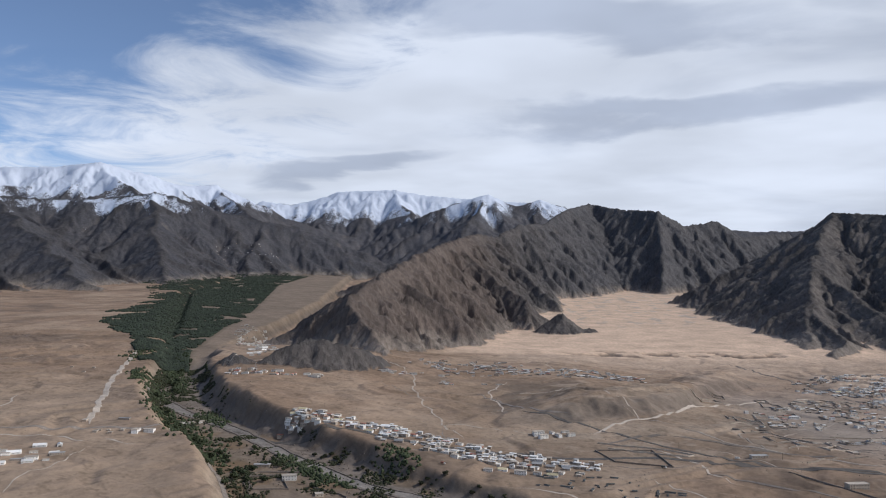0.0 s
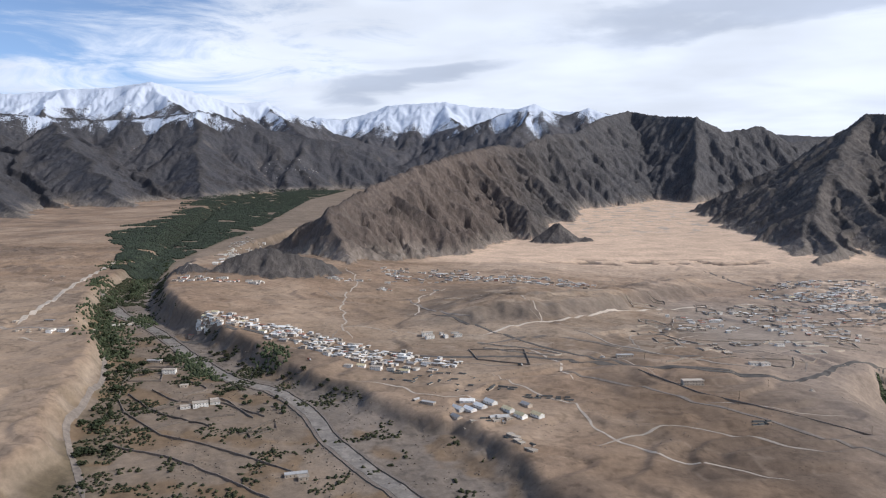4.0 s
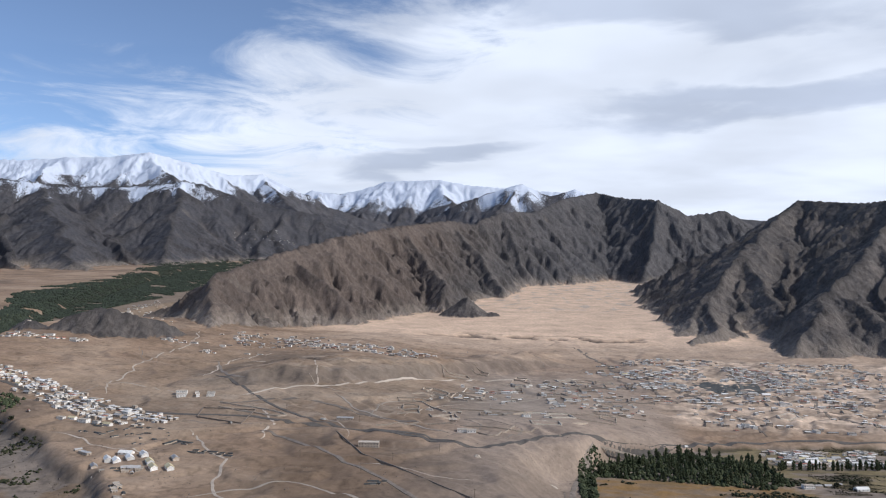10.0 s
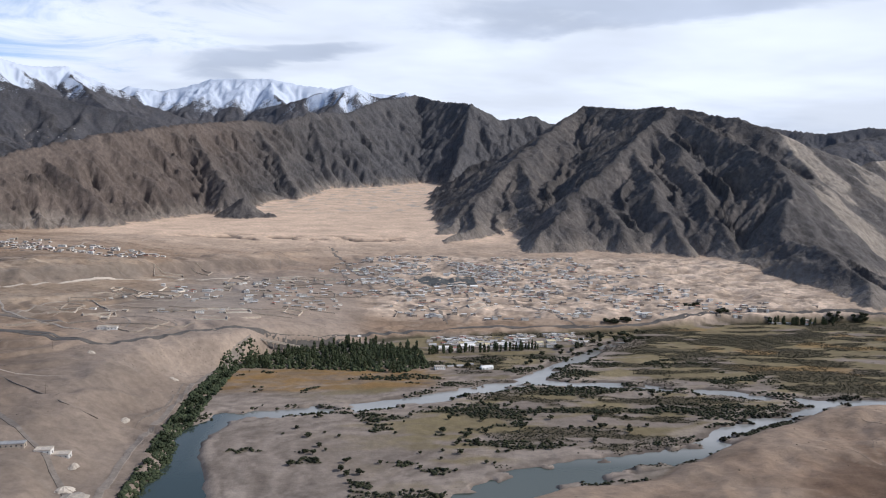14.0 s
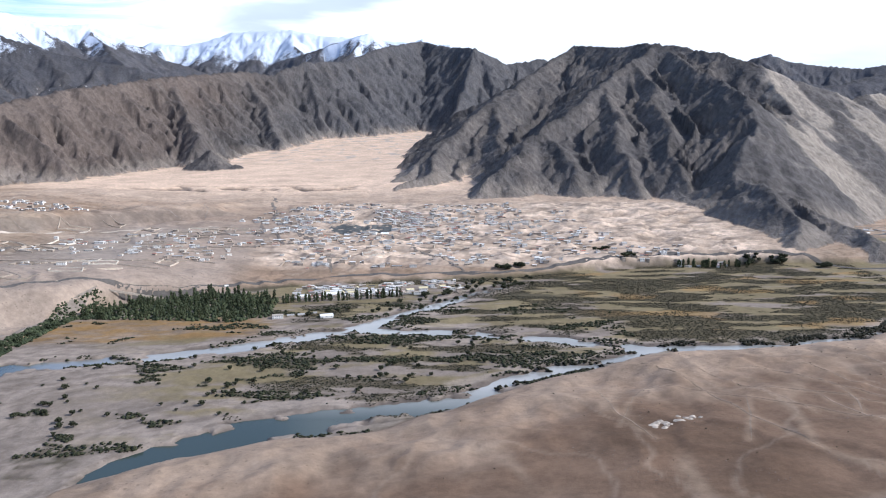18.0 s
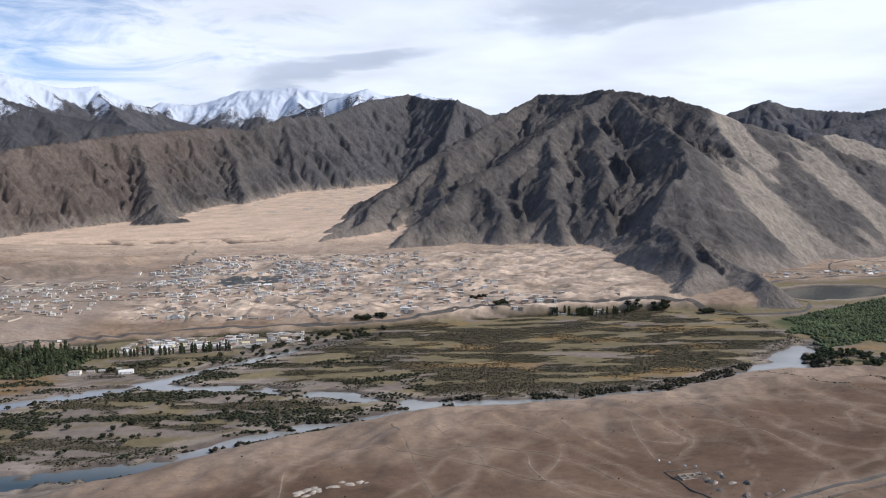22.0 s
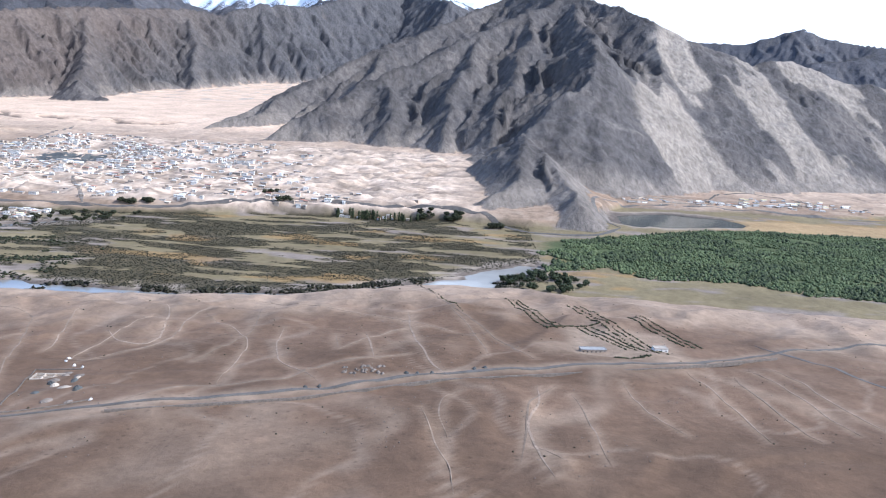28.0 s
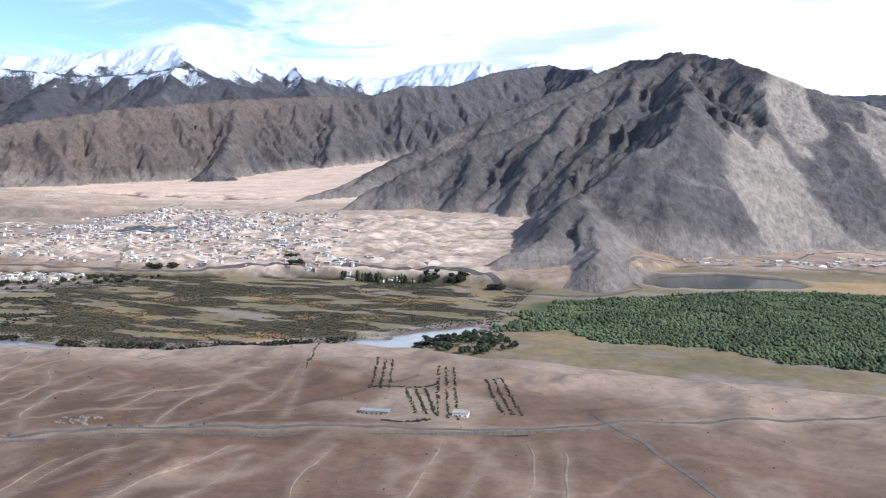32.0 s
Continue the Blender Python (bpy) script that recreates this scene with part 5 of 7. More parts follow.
def gable_shed(w, d, h, wall, roof):
    """Long shed under a pitched metal roof with eaves and a big end door."""
    top = empty("shed")
    rise, o = 0.28 * d, 0.14
    bm = bmesh.new()
    v = [bm.verts.new(p) for x in (-w / 2, w / 2) for p in ((x, -d / 2, -0.8), (x, d / 2, -0.8), (x, d / 2, h), (x, 0, h + rise), (x, -d / 2, h))]
    bm.faces.new(v[4::-1])
    bm.faces.new(v[5:])
    for i in range(5):
        j = (i + 1) % 5
        bm.faces.new((v[i], v[j], v[5 + j], v[5 + i]))
    bmesh.ops.recalc_face_normals(bm, faces=bm.faces)
    part("wall", bm, wall, top)
    bm = bmesh.new()
    for s in (-1, 1):
        a = [(-w / 2 - o, 0, h + rise + 0.1), (w / 2 + o, 0, h + rise + 0.1), (w / 2 + o, s * (d / 2 + o), h - 0.04), (-w / 2 - o, s * (d / 2 + o), h - 0.04)]
        lo = [bm.verts.new((x, y, z - 0.08)) for x, y, z in a]
        hi = [bm.verts.new(p) for p in a]
        bm.faces.new(hi)
        bm.faces.new(lo[::-1])
        for i in range(4):
            bm.faces.new((lo[i], lo[(i + 1) % 4], hi[(i + 1) % 4], hi[i]))
    bmesh.ops.recalc_face_normals(bm, faces=bm.faces)
    part("roof", bm, roof, top)
    part("door", lift(bmesh.new(), -w / 2 - 0.03, -w / 2 + 0.04, -0.3 * d, 0.3 * d, 0, 0.75 * h), DARK_GLASS, top)
    for i in range(max(2, int(w / 2.2))):
        x = w * ((i + 0.5) / max(2, int(w / 2.2)) - 0.5)
        part("window", lift(bmesh.new(), x - 0.25, x + 0.25, -d / 2 - 0.02, -d / 2 + 0.1, 0.45 * h, 0.75 * h), DARK_GLASS, top)
    return top


def vault_hut(w, d, h):
    """Low dark hut with a rounded canvas roof."""
    top = empty("barrack_hut")
    bm = bmesh.new()
    rows = []
    for x in (-w / 2, -w / 4, 0, w / 4, w / 2):
        rows.append([bm.verts.new((x, math.cos(a) * d / 2 * 1.04, max(0, math.sin(a)) * h * 0.55 + h * 0.45)) for a in np.linspace(0, math.pi, 8)])
    for a, b in zip(rows[:-1], rows[1:]):
        for i in range(7):
            bm.faces.new((a[i], b[i], b[i + 1], a[i + 1]))
    bm.faces.new(rows[0])
    bm.faces.new(rows[-1][::-1])
    bmesh.ops.recalc_face_normals(bm, faces=bm.faces)
    part("roof", bm, DARK_ROOF, top)
    part("wall", lift(bmesh.new(), -w / 2 + 0.05, w / 2 - 0.05, -d / 2, d / 2, -0.5, h * 0.47), MUD_WALL, top)
    part("door", lift(bmesh.new(), -w / 2 + 0.01, -w / 2 + 0.07, -0.2, 0.2, 0, h * 0.4), DARK_GLASS, top)
    return top


def finish(ob, label, category, group, scale=S):
    ob.scale = (scale, scale, scale)
    return tagged(ob, label, category, group)


PROTO = {
    "white": finish(flat_house(5.2, 3.6, 1.5, WHITE_WALL, PALE_ROOF), "small whitewashed flat-roofed house on bare ground", "house", "village houses"),
    "white_big": finish(flat_house(8.0, 4.6, 2.6, WHITE_WALL, PALE_ROOF, 2), "two-storey whitewashed house with flat earth roof", "house", "village houses"),
    "mud": finish(flat_house(4.4, 3.4, 1.4, MUD_WALL, PALE_ROOF), "small mud-plastered flat-roofed house", "house", "village houses"),
    "mud_long": finish(flat_house(9.5, 3.2, 1.4, MUD_WALL, GREY_ROOF), "long mud-walled house with grey roof", "house", "village houses"),
    "block": finish(flat_house(9.0, 4.0, 3.6, WHITE_WALL, PALE_ROOF, 3), "three-storey pale apartment block with rows of windows", "building", "apartment blocks"),
    "unfinished": finish(flat_house(11.5, 4.6, 2.9, MUD_WALL, PALE_ROOF, 2), "unfinished two-storey brown concrete building", "building", ""),
    "shed": finish(gable_shed(8.5, 4.0, 1.5, WHITE_WALL, METAL_ROOF), "long shed with bright white metal roof", "shed", "sheds"),
    "shed_grey": finish(gable_shed(7.0, 3.4, 1.4, MUD_WALL, GREY_ROOF), "shed with dull grey-blue metal roof", "shed", "sheds"),
    "shed_yellow": finish(gable_shed(7.5, 3.8, 1.7, WHITE_WALL, YELLOW_ROOF), "pale walled shed with yellowish roof", "shed", "sheds"),
    "shed_red": finish(gable_shed(6.5, 3.2, 1.5, WHITE_WALL, RED_ROOF), "small shed with dull red roof", "shed", "sheds"),
    "hall": finish(gable_shed(15, 5.2, 2.2, WHITE_WALL, METAL_ROOF), "large warehouse with white metal roof", "warehouse", "warehouses"),
    "hut": finish(vault_hut(3.6, 2.0, 1.3), "low dark barrack hut with rounded roof", "hut", "barrack huts"),
    "hut_long": finish(vault_hut(7.0, 2.2, 1.3), "long dark barrack hut with rounded roof", "hut", "barrack huts"),
}
_used = {k: 0 for k in PROTO}


def put(kind, x, y, turn=0.0, size=1.0):
    """One more building of that kind, at a place of the plan."""
    z = min(ground_at(x + a, y + b) for a, b in ((0, 0), (-1.5, -1.5), (1.5, -1.5), (-1.5, 1.5), (1.5, 1.5)))
    m = pose(S * x, S * y, S * (z + 0.05), 0, 0, turn)
    ob = PROTO[kind]
    if _used[kind] == 0:
        ob.matrix_basis = m @ Matrix.Diagonal((S * size, S * size, S * size, 1))
    else:
        c = copy_thing(ob, m)
        c.scale = (S * size, S * size, S * size)
    _used[kind] += 1


R = random.Random(5)
FAR = []


def far_town(x, y, length, depth, turn, count):
    """Houses of the distant town, kept for one joined mesh: place, turn, size, storeys."""
    c, s = math.cos(radians(turn)), math.sin(radians(turn))
    for _ in range(count):
        u, v = length * R.uniform(-0.5, 0.5), depth * (round(R.uniform(-0.5, 0.5) * 7) / 7 + R.uniform(-0.07, 0.07))
        if 463 < x + u < 533 and 686 < y + v < 742:
            continue
        if fbm(np.array([x + u]), np.array([y + v]), 30, 2, shift=301)[0] < -0.12:
            continue
        FAR.append((x + c * u - s * v, y + s * u + c * v, turn + R.uniform(-8, 8), R.uniform(1.8, 5.0) * (1 + 0.7 * (R.random() < 0.12)), R.uniform(1.6, 3.2), R.choice((0.9, 1.0, 1.1, 1.2, 1.9))))




def settlement(x, y, length, depth, turn, rows, per_row, kinds, jitter=0.25, fill=0.85, swing=8):
    """Rows of buildings in a turned rectangle of the plan."""
    c, s = math.cos(radians(turn)), math.sin(radians(turn))
    for i in range(rows):
        for j in range(per_row):
            if R.random() > fill:
                continue
            u = length * ((j + 0.5 + jitter * R.uniform(-1, 1)) / per_row - 0.5)
            v = depth * ((i + 0.5 + jitter * R.uniform(-1, 1)) / rows - 0.5)
            put(R.choice(kinds), x + c * u - s * v, y + s * u + c * v, turn + R.uniform(-swing, swing) + R.choice((0, 0, 0, 90)), R.uniform(0.52, 0.86))


VILLAGE = ["white", "white", "mud", "mud_long", "white_big", "shed_grey"]
# bench above the bluff
settlement(-66, 493, 84, 22, -24, 3, 8, ["shed_yellow", "white_big", "shed", "white", "mud_long"], 0.3)
settlement(24, 444, 130, 30, -24, 4, 16, ["white", "shed_grey", "shed_grey", "mud", "white", "hut"], 0.3, 0.8)
settlement(75, 496, 30, 16, 20, 2, 3, ["block", "white_big"], 0.15, 1.0, 3)
settlement(43, 411, 46, 8, -14, 1, 5, ["shed_yellow", "white_big"], 0.15, 1.0)
settlement(79, 398, 60, 32, -24, 5, 8, ["hut", "hut", "hut_long"], 0.35, 0.75, 20)
settlement(117, 382, 18, 8, -20, 2, 3, ["hut_long"], 0.1, 1.0, 4)
settlement(142, 370, 26, 8, -6, 2, 5, ["hut_long", "hut"], 0.1, 1.0, 6)
for _x, _y, _k, _t in ((96, 347, "shed", -52), (102, 345, "shed", -52), (107, 349, "shed", -52), (100, 358, "shed", -4), (112, 354, "shed", -52), (121, 343, "shed_yellow", -52), (127, 335, "shed_yellow", -52), (135, 336, "shed_yellow", -52), (130, 352, "shed_grey", -52), (96, 335, "shed_grey", -52)):
    put(_k, _x, _y, _t, 0.9)
settlement(112, 330, 24, 7, 20, 2, 7, ["hut", "mud", "shed_grey"], 0.3, 0.9)
settlement(127, 303, 20, 5, -48, 2, 6, ["mud", "hut"], 0.3, 0.9)
settlement(79, 353, 16, 5, -30, 1, 3, ["mud_long", "shed_grey"], 0.3, 0.8)
# villages under the north ridge
far_town(20, 820, 110, 60, -5, 66)
settlement(110, 770, 150, 70, -8, 5, 10, ["hut_long", "mud_long"], 0.3, 0.75)
far_town(60, 790, 150, 50, -6, 58)
settlement(-12, 715, 50, 20, 0, 2, 4, VILLAGE, 0.4, 0.8)
settlement(44, 684, 20, 8, 0, 1, 2, ["white_big"], 0.3, 1.0)
settlement(-146, 645, 76, 14, -2, 3, 9, ["white", "shed_red", "mud", "white_big"], 0.3, 0.85)

settlement(-200, 800, 22, 90, 16, 8, 3, ["shed", "white_big", "mud_long"], 0.3, 0.8)
far_town(-214, 850, 34, 110, 22, 150)
far_town(-252, 980, 40, 150, 16, 130)
far_town(-290, 1120, 40, 130, 10, 80)
far_town(25, 770, 70, 60, -5, 60)
far_town(20, 678, 50, 16, 0, 16)
far_town(-48, 707, 24, 14, 0, 12)
far_town(-780, 2950, 260, 200, 10, 60)

settlement(-130, 850, 60, 50, 10, 3, 4, ["mud", "white"], 0.4, 0.7)
# western bench
settlement(-200, 461, 40, 8, 2, 2, 5, ["white_big", "mud_long", "mud"], 0.2, 0.9)
settlement(-232, 402, 44, 40, 20, 4, 5, ["white_big", "shed", "white", "mud_long"], 0.3, 0.85)
settlement(-226, 488, 50, 8, 0, 1, 4, ["mud", "mud_long"], 0.4, 0.8)
settlement(-322, 672, 60, 40, 0, 2, 3, ["mud", "mud_long"], 0.5, 0.6)
settlement(-180, 534, 16, 10, 40, 2, 3, ["white", "mud"], 0.3, 0.9)
for _x, _y, _k, _t in ((-42, 357, "white_big", 25), (-49, 354, "white", 25), (-36, 362, "white", 25), (-86, 414, "white_big", 10), (-107, 437, "mud_long", 0), (-65, 388, "mud", 15), (-38, 366, "mud", 25), (37, 275, "mud", 20), (33, 278, "mud_long", 20)):
    put(_k, _x, _y, _t)
# between the bench and the river
put("unfinished", 222, 396, 6, 1.0)
for _x, _y, _k, _t in ((298, 272, "mud_long", 8), (310, 272, "white", 4), (316, 273, "white", 4), (270, 444, "white", 5), (276, 443, "white", 5), (194, 454, "mud_long", 5), (262, 470, "mud", 0)):
    put(_k, _x, _y, _t, 1.1)
settlement(239, 334, 9, 5, 10, 2, 4, ["hut", "hut_long"], 0.2, 0.9, 10)
settlement(252, 574, 64, 12, 36, 2, 6, VILLAGE, 0.35, 0.75)
settlement(303, 522, 50, 24, 10, 3, 4, VILLAGE, 0.3, 0.85)
settlement(365, 600, 80, 40, 20, 3, 9, VILLAGE, 0.3, 0.8)
settlement(316, 672, 50, 14, 20, 2, 4, ["mud_long", "white_big"], 0.3, 0.8)
settlement(392, 772, 46, 18, 0, 2, 4, ["white_big", "mud_long", "shed_yellow"], 0.3, 0.9)
settlement(252, 503, 24, 10, 0, 2, 3, ["white", "mud"], 0.4, 0.8)
# depot by the poplars
settlement(524, 514, 112, 40, 9, 5, 11, ["shed_grey", "white", "mud", "mud_long", "shed_yellow", "hut_long"], 0.35, 0.75, 8)
settlement(500, 500, 60, 8, 14, 1, 4, ["mud_long", "shed_yellow", "hall"], 0.2, 1.0, 3)
for _x, _y in ((478, 441), (484, 443), (491, 446)):
    put("shed_grey", _x, _y, 12, 0.6)
put("white_big", 471, 437, 8, 0.8)
put("shed", 500, 437, 14, 0.9)
# the town below the fan
far_town(500, 761, 110, 60, 0, 381)
far_town(430, 794, 90, 60, -4, 111)
far_town(575, 732, 130, 90, -3, 381)
far_town(600, 815, 120, 40, 0, 134)
settlement(500, 684, 70, 16, -2, 2, 8, ["white", "white_big", "shed_red", "shed"], 0.3, 0.85)
far_town(470, 826, 110, 50, -4, 111)
far_town(505, 669, 170, 60, -2, 201)
far_town(560, 648, 230, 70, 0, 156)
far_town(440, 721, 80, 110, 6, 156)
far_town(660, 669, 150, 70, -3, 134)
far_town(380, 669, 120, 60, 2, 89)
far_town(540, 779, 60, 30, 0, 134)
settlement(655, 723, 40, 26, 0, 2, 6, ["block", "white_big"], 0.2, 0.95, 4)
settlement(620, 606, 120, 30, 2, 2, 8, ["mud", "white", "mud_long"], 0.4, 0.6)
settlement(540, 575, 60, 14, 3, 1, 5, ["white_big", "mud_long"], 0.3, 0.9)
settlement(740, 600, 120, 30, -3, 2, 6, ["shed_red", "white", "mud_long"], 0.4, 0.6)
far_town(745, 606, 150, 34, -3, 89)
far_town(24, 445, 136, 32, -24, 232)
far_town(-66, 493, 92, 24, -24, 93)
far_town(125, 772, 170, 60, -8, 248)
far_town(522, 514, 125, 40, 9, 294)
far_town(520, 732, 240, 110, -2, 403)
far_town(640, 763, 150, 60, -2, 139)
far_town(330, 600, 150, 70, 4, 108)
far_town(560, 590, 260, 30, 1, 108)
far_town(-146, 645, 82, 18, -2, 62)
far_town(1160, 790, 180, 44, 8, 90)
# barracks beyond the lake
settlement(1060, 776, 120, 40, 10, 4, 9, ["shed", "shed_grey", "mud_long", "white"], 0.25, 0.8, 5)
settlement(1180, 822, 110, 56, 10, 5, 9, ["shed_grey", "shed", "mud_long", "shed_yellow"], 0.25, 0.7, 5)
# desert side
put("mud_long", 907, 297, 8, 0.9)
put("white", 931, 305, 6, 0.9)


def join_far():
    """One mesh for the town's distant houses: walls, a roof slab with its rim, and dark window strips."""
    verts, faces, slots = [], [], []
    cube = np.array([(x, y, z) for z in (0, 1) for x, y in ((0, 0), (1, 0), (1, 1), (0, 1))], float)
    quads = ((3, 2, 1, 0), (4, 5, 6, 7), (0, 1, 5, 4), (1, 2, 6, 5), (2, 3, 7, 6), (3, 0, 4, 7))
    for x, y, turn, w, d, h in FAR:
        c, s = math.cos(radians(turn)), math.sin(radians(turn))
        base = np.array((x, y, ground_at(x, y)))
        boxes = [((-w / 2, -d / 2, -1.5), (w / 2, d / 2, h), R.choice((0, 0, 1, 1))), ((-w / 2 - 0.1, -d / 2 - 0.1, h + 0.01), (w / 2 + 0.1, d / 2 + 0.1, h + 0.22), R.choice((2, 2, 1, 6, 3, 3, 3, 4, 4, 0, 7)))]
        n = int(w / 1.3)
        for i in range(n):
            xx = w * ((i + 0.5) / n - 0.5)
            boxes.append(((xx - 0.25, -d / 2 - 0.03, h - 0.75), (xx + 0.25, -d / 2 + 0.1, h - 0.35), 5))
        for a, b, slot in boxes:
            p = np.array(a) + cube * (np.array(b) - np.array(a))
            p = np.stack([p[:, 0] * c - p[:, 1] * s, p[:, 0] * s + p[:, 1] * c, p[:, 2]], 1) + base
            k = len(verts)
            verts.extend((p * S).tolist())
            faces.extend([tuple(k + q for q in f) for f in quads])
            slots.extend([slot] * 6)
    me = bpy.data.meshes.new("town_houses")
    me.from_pydata(verts, [], faces)
    me.polygons.foreach_set("material_index", slots)
    for mat in (WHITE_WALL, MUD_WALL, PALE_ROOF, METAL_ROOF, GREY_ROOF, DARK_GLASS, SAND_ROOF, RED_ROOF):
        me.materials.append(mat)
    return tagged(new("town_houses", me), "crowded small flat-roofed houses of a distant town", "houses", kind="stuff")


join_far()


def parade_ground():
    """The big dark paved yard in the town."""
    bm = bmesh.new()
    nx, ny = 16, 10
    g = [[bm.verts.new((S * (469 + 60 * i / nx), S * (694 + 38 * j / ny - 3 * i / nx), S * (ground_at(469 + 60 * i / nx, 694 + 38 * j / ny - 3 * i / nx) + 0.35))) for i in range(nx + 1)] for j in range(ny + 1)]
    for j in range(ny):
        for i in range(nx):
            bm.faces.new((g[j][i], g[j][i + 1], g[j + 1][i + 1], g[j + 1][i]))
    me = bpy.data.meshes.new("pavement")
    bm.to_mesh(me)
    bm.free()
    me.materials.append(DARK_ROOF)
    return tagged(new("pavement", me), "large dark paved yard in the town", "yard", kind="structure")


parade_ground()

# ---- plants ----
OCT_V = np.array([(1, 0, 0), (-1, 0, 0), (0, 1, 0), (0, -1, 0), (0, 0, 1), (0, 0, -1)], float)
OCT_F = np.array([(0, 2, 4), (2, 1, 4), (1, 3, 4), (3, 0, 4), (2, 0, 5), (1, 2, 5), (3, 1, 5), (0, 3, 5)])
G = np.random.RandomState(11)


def clump_mesh(name, centres, sizes, material, flat=0.75):
    """Many small uneven leaf clumps, each its own island."""
    n = len(centres)
    v = OCT_V[None] * sizes[:, None, None] * G.uniform(0.55, 1.25, (n, 6, 1)) * np.array([1, 1, flat])[None, None]
    a = G.uniform(0, 6.28, n)
    c, s = np.cos(a)[:, None], np.sin(a)[:, None]
    v = np.stack([v[..., 0] * c - v[..., 1] * s, v[..., 0] * s + v[..., 1] * c, v[..., 2]], -1)
    v += G.uniform(-0.22, 0.22, v.shape) * sizes[:, None, None]
    v += np.asarray(centres)[:, None, :]
    f = (OCT_F[None] + 6 * np.arange(n)[:, None, None]).reshape(-1, 3)
    me = bpy.data.meshes.new(name)
    me.vertices.add(6 * n)
    me.vertices.foreach_set("co", v.astype(np.float32).ravel())
    me.loops.add(f.size)
    me.loops.foreach_set("vertex_index", f.astype(np.int32).ravel())
    me.polygons.add(len(f))
    me.polygons.foreach_set("loop_start", np.arange(0, f.size, 3, dtype=np.int32))
    me.update(calc_edges=True)
    me.materials.append(material)
    return me


def trunk_mesh(h, r, limbs, spread_, rnd):
    """Tapered trunk with a few limbs that rise from it."""
    bm = bmesh.new()

    def limb(p0, p1, r0, r1):
        p0, p1 = Vector(p0), Vector(p1)
        q = (p1 - p0).to_track_quat("Z", "Y").to_matrix()
        a = [[bm.verts.new(p + q @ Vector((math.cos(t) * k, math.sin(t) * k, 0))) for t in np.linspace(0, 5.236, 6)] for p, k in ((p0, r0), (p1, r1))]
        for i in range(6):
            bm.faces.new((a[0][i], a[0][(i + 1) % 6], a[1][(i + 1) % 6], a[1][i]))
    limb((0, 0, -0.3), (0, 0, h), r, r * 0.35)
    for i in range(limbs):
        t = 6.28 * i / limbs + rnd.uniform(0, 1)
        z = h * rnd.uniform(0.4, 0.8)
        limb((0, 0, z), (math.cos(t) * spread_, math.sin(t) * spread_, z + h * 0.4), r * 0.5, r * 0.2)
    me = bpy.data.meshes.new("trunk")
    bm.to_mesh(me)
    bm.free()
    me.materials.append(BARK)
    return me


def make_tree(name, kind, rnd, label, group, leaf):
    top = empty(name)
    if kind == "poplar":
        h = 7.0
        z = G.uniform(0.08, 1.0, 84)
        r = 1.05 * np.sin(np.clip(0.06 + z * 0.9, 0, 1) * math.pi) ** 0.5 * G.uniform(0.2, 1.0, 84) + 0.05
        a = G.uniform(0, 6.28, 84)
        c = np.stack([np.cos(a) * r, np.sin(a) * r, z * h], 1)
        crown = clump_mesh("crown", c, G.uniform(0.30, 0.54, 84), leaf, 1.35)
        trunk = trunk_mesh(h * 0.8, 0.16, 4, 0.4, rnd)
    else:
        h = 3.4
        d = G.normal(0, 1, (58, 3))
        d /= np.linalg.norm(d, axis=1)[:, None]
        lobes = G.uniform(-0.9, 0.9, (4, 2))
        c = d * G.uniform(0.5, 1.0, (58, 1)) * np.array([1.5, 1.5, 1.15]) + np.array([0, 0, 1.9])
        c[:, :2] += lobes[G.randint(0, 4, 58)] * 0.8
        c[:, 2] = np.maximum(c[:, 2], 0.4)
        crown = clump_mesh("crown", c, G.uniform(0.40, 0.75, 58), leaf)
        trunk = trunk_mesh(h * 0.5, 0.18, 4, 0.8, rnd)
    for n, me in (("trunk", trunk), ("crown", crown)):
        o = new(n, me)
        o.parent = top
    top.scale = (S, S, S)
    return tagged(top, label, "tree", group)


class Kind:
    """Some shapes of one kind of tree; plant() puts one more of them."""

    def __init__(self, made):
        self.made, self.used = made, set()

    def plant(self, x, y, size):
        i = R.randrange(len(self.made))
        ob = self.made[i]
        m = pose(S * x, S * y, S * (ground_at(x, y) - 0.05), 0, 0, R.uniform(0, 360))
        k = (S * size * R.uniform(0.9, 1.1), S * size * R.uniform(0.9, 1.1), S * size)
        if i not in self.used:
            self.used.add(i)
            ob.matrix_basis = m @ Matrix.Diagonal((*k, 1))
        else:
            c = copy_thing(ob, m)
            c.scale = k


VALLEY_LEAF = leaf_material("valley_leaves", (0.026, 0.034, 0.018), (0.062, 0.072, 0.036), 0.1)
POPLAR = Kind([make_tree("poplar_tree", "poplar", R, "tall slender dark green poplar in a grove", "poplars", POPLAR_LEAF) for _ in range(4)])
WILLOW = Kind([make_tree("willow_tree", "willow", R, "round dark green willow on the river flats", "willows", WILLOW_LEAF) for _ in range(4)])
VALLEY = Kind([make_tree("tree", "willow", R, "leafy green tree beside the valley stream", "valley trees", VALLEY_LEAF) for _ in range(4)])


def inside(x, y, poly):
    hit = False
    for (x0, y0), (x1, y1) in zip(poly, poly[1:] + poly[:1]):
        if (y0 > y) != (y1 > y) and x < x0 + (y - y0) * (x1 - x0) / (y1 - y0):
            hit = not hit
    return hit


def scatter(poly, count, do):
    xs, ys = [p[0] for p in poly], [p[1] for p in poly]
    n = 0
    while n < count:
        x, y = R.uniform(min(xs), max(xs)), R.uniform(min(ys), max(ys))
        if inside(x, y, poly):
            do(x, y)
            n += 1


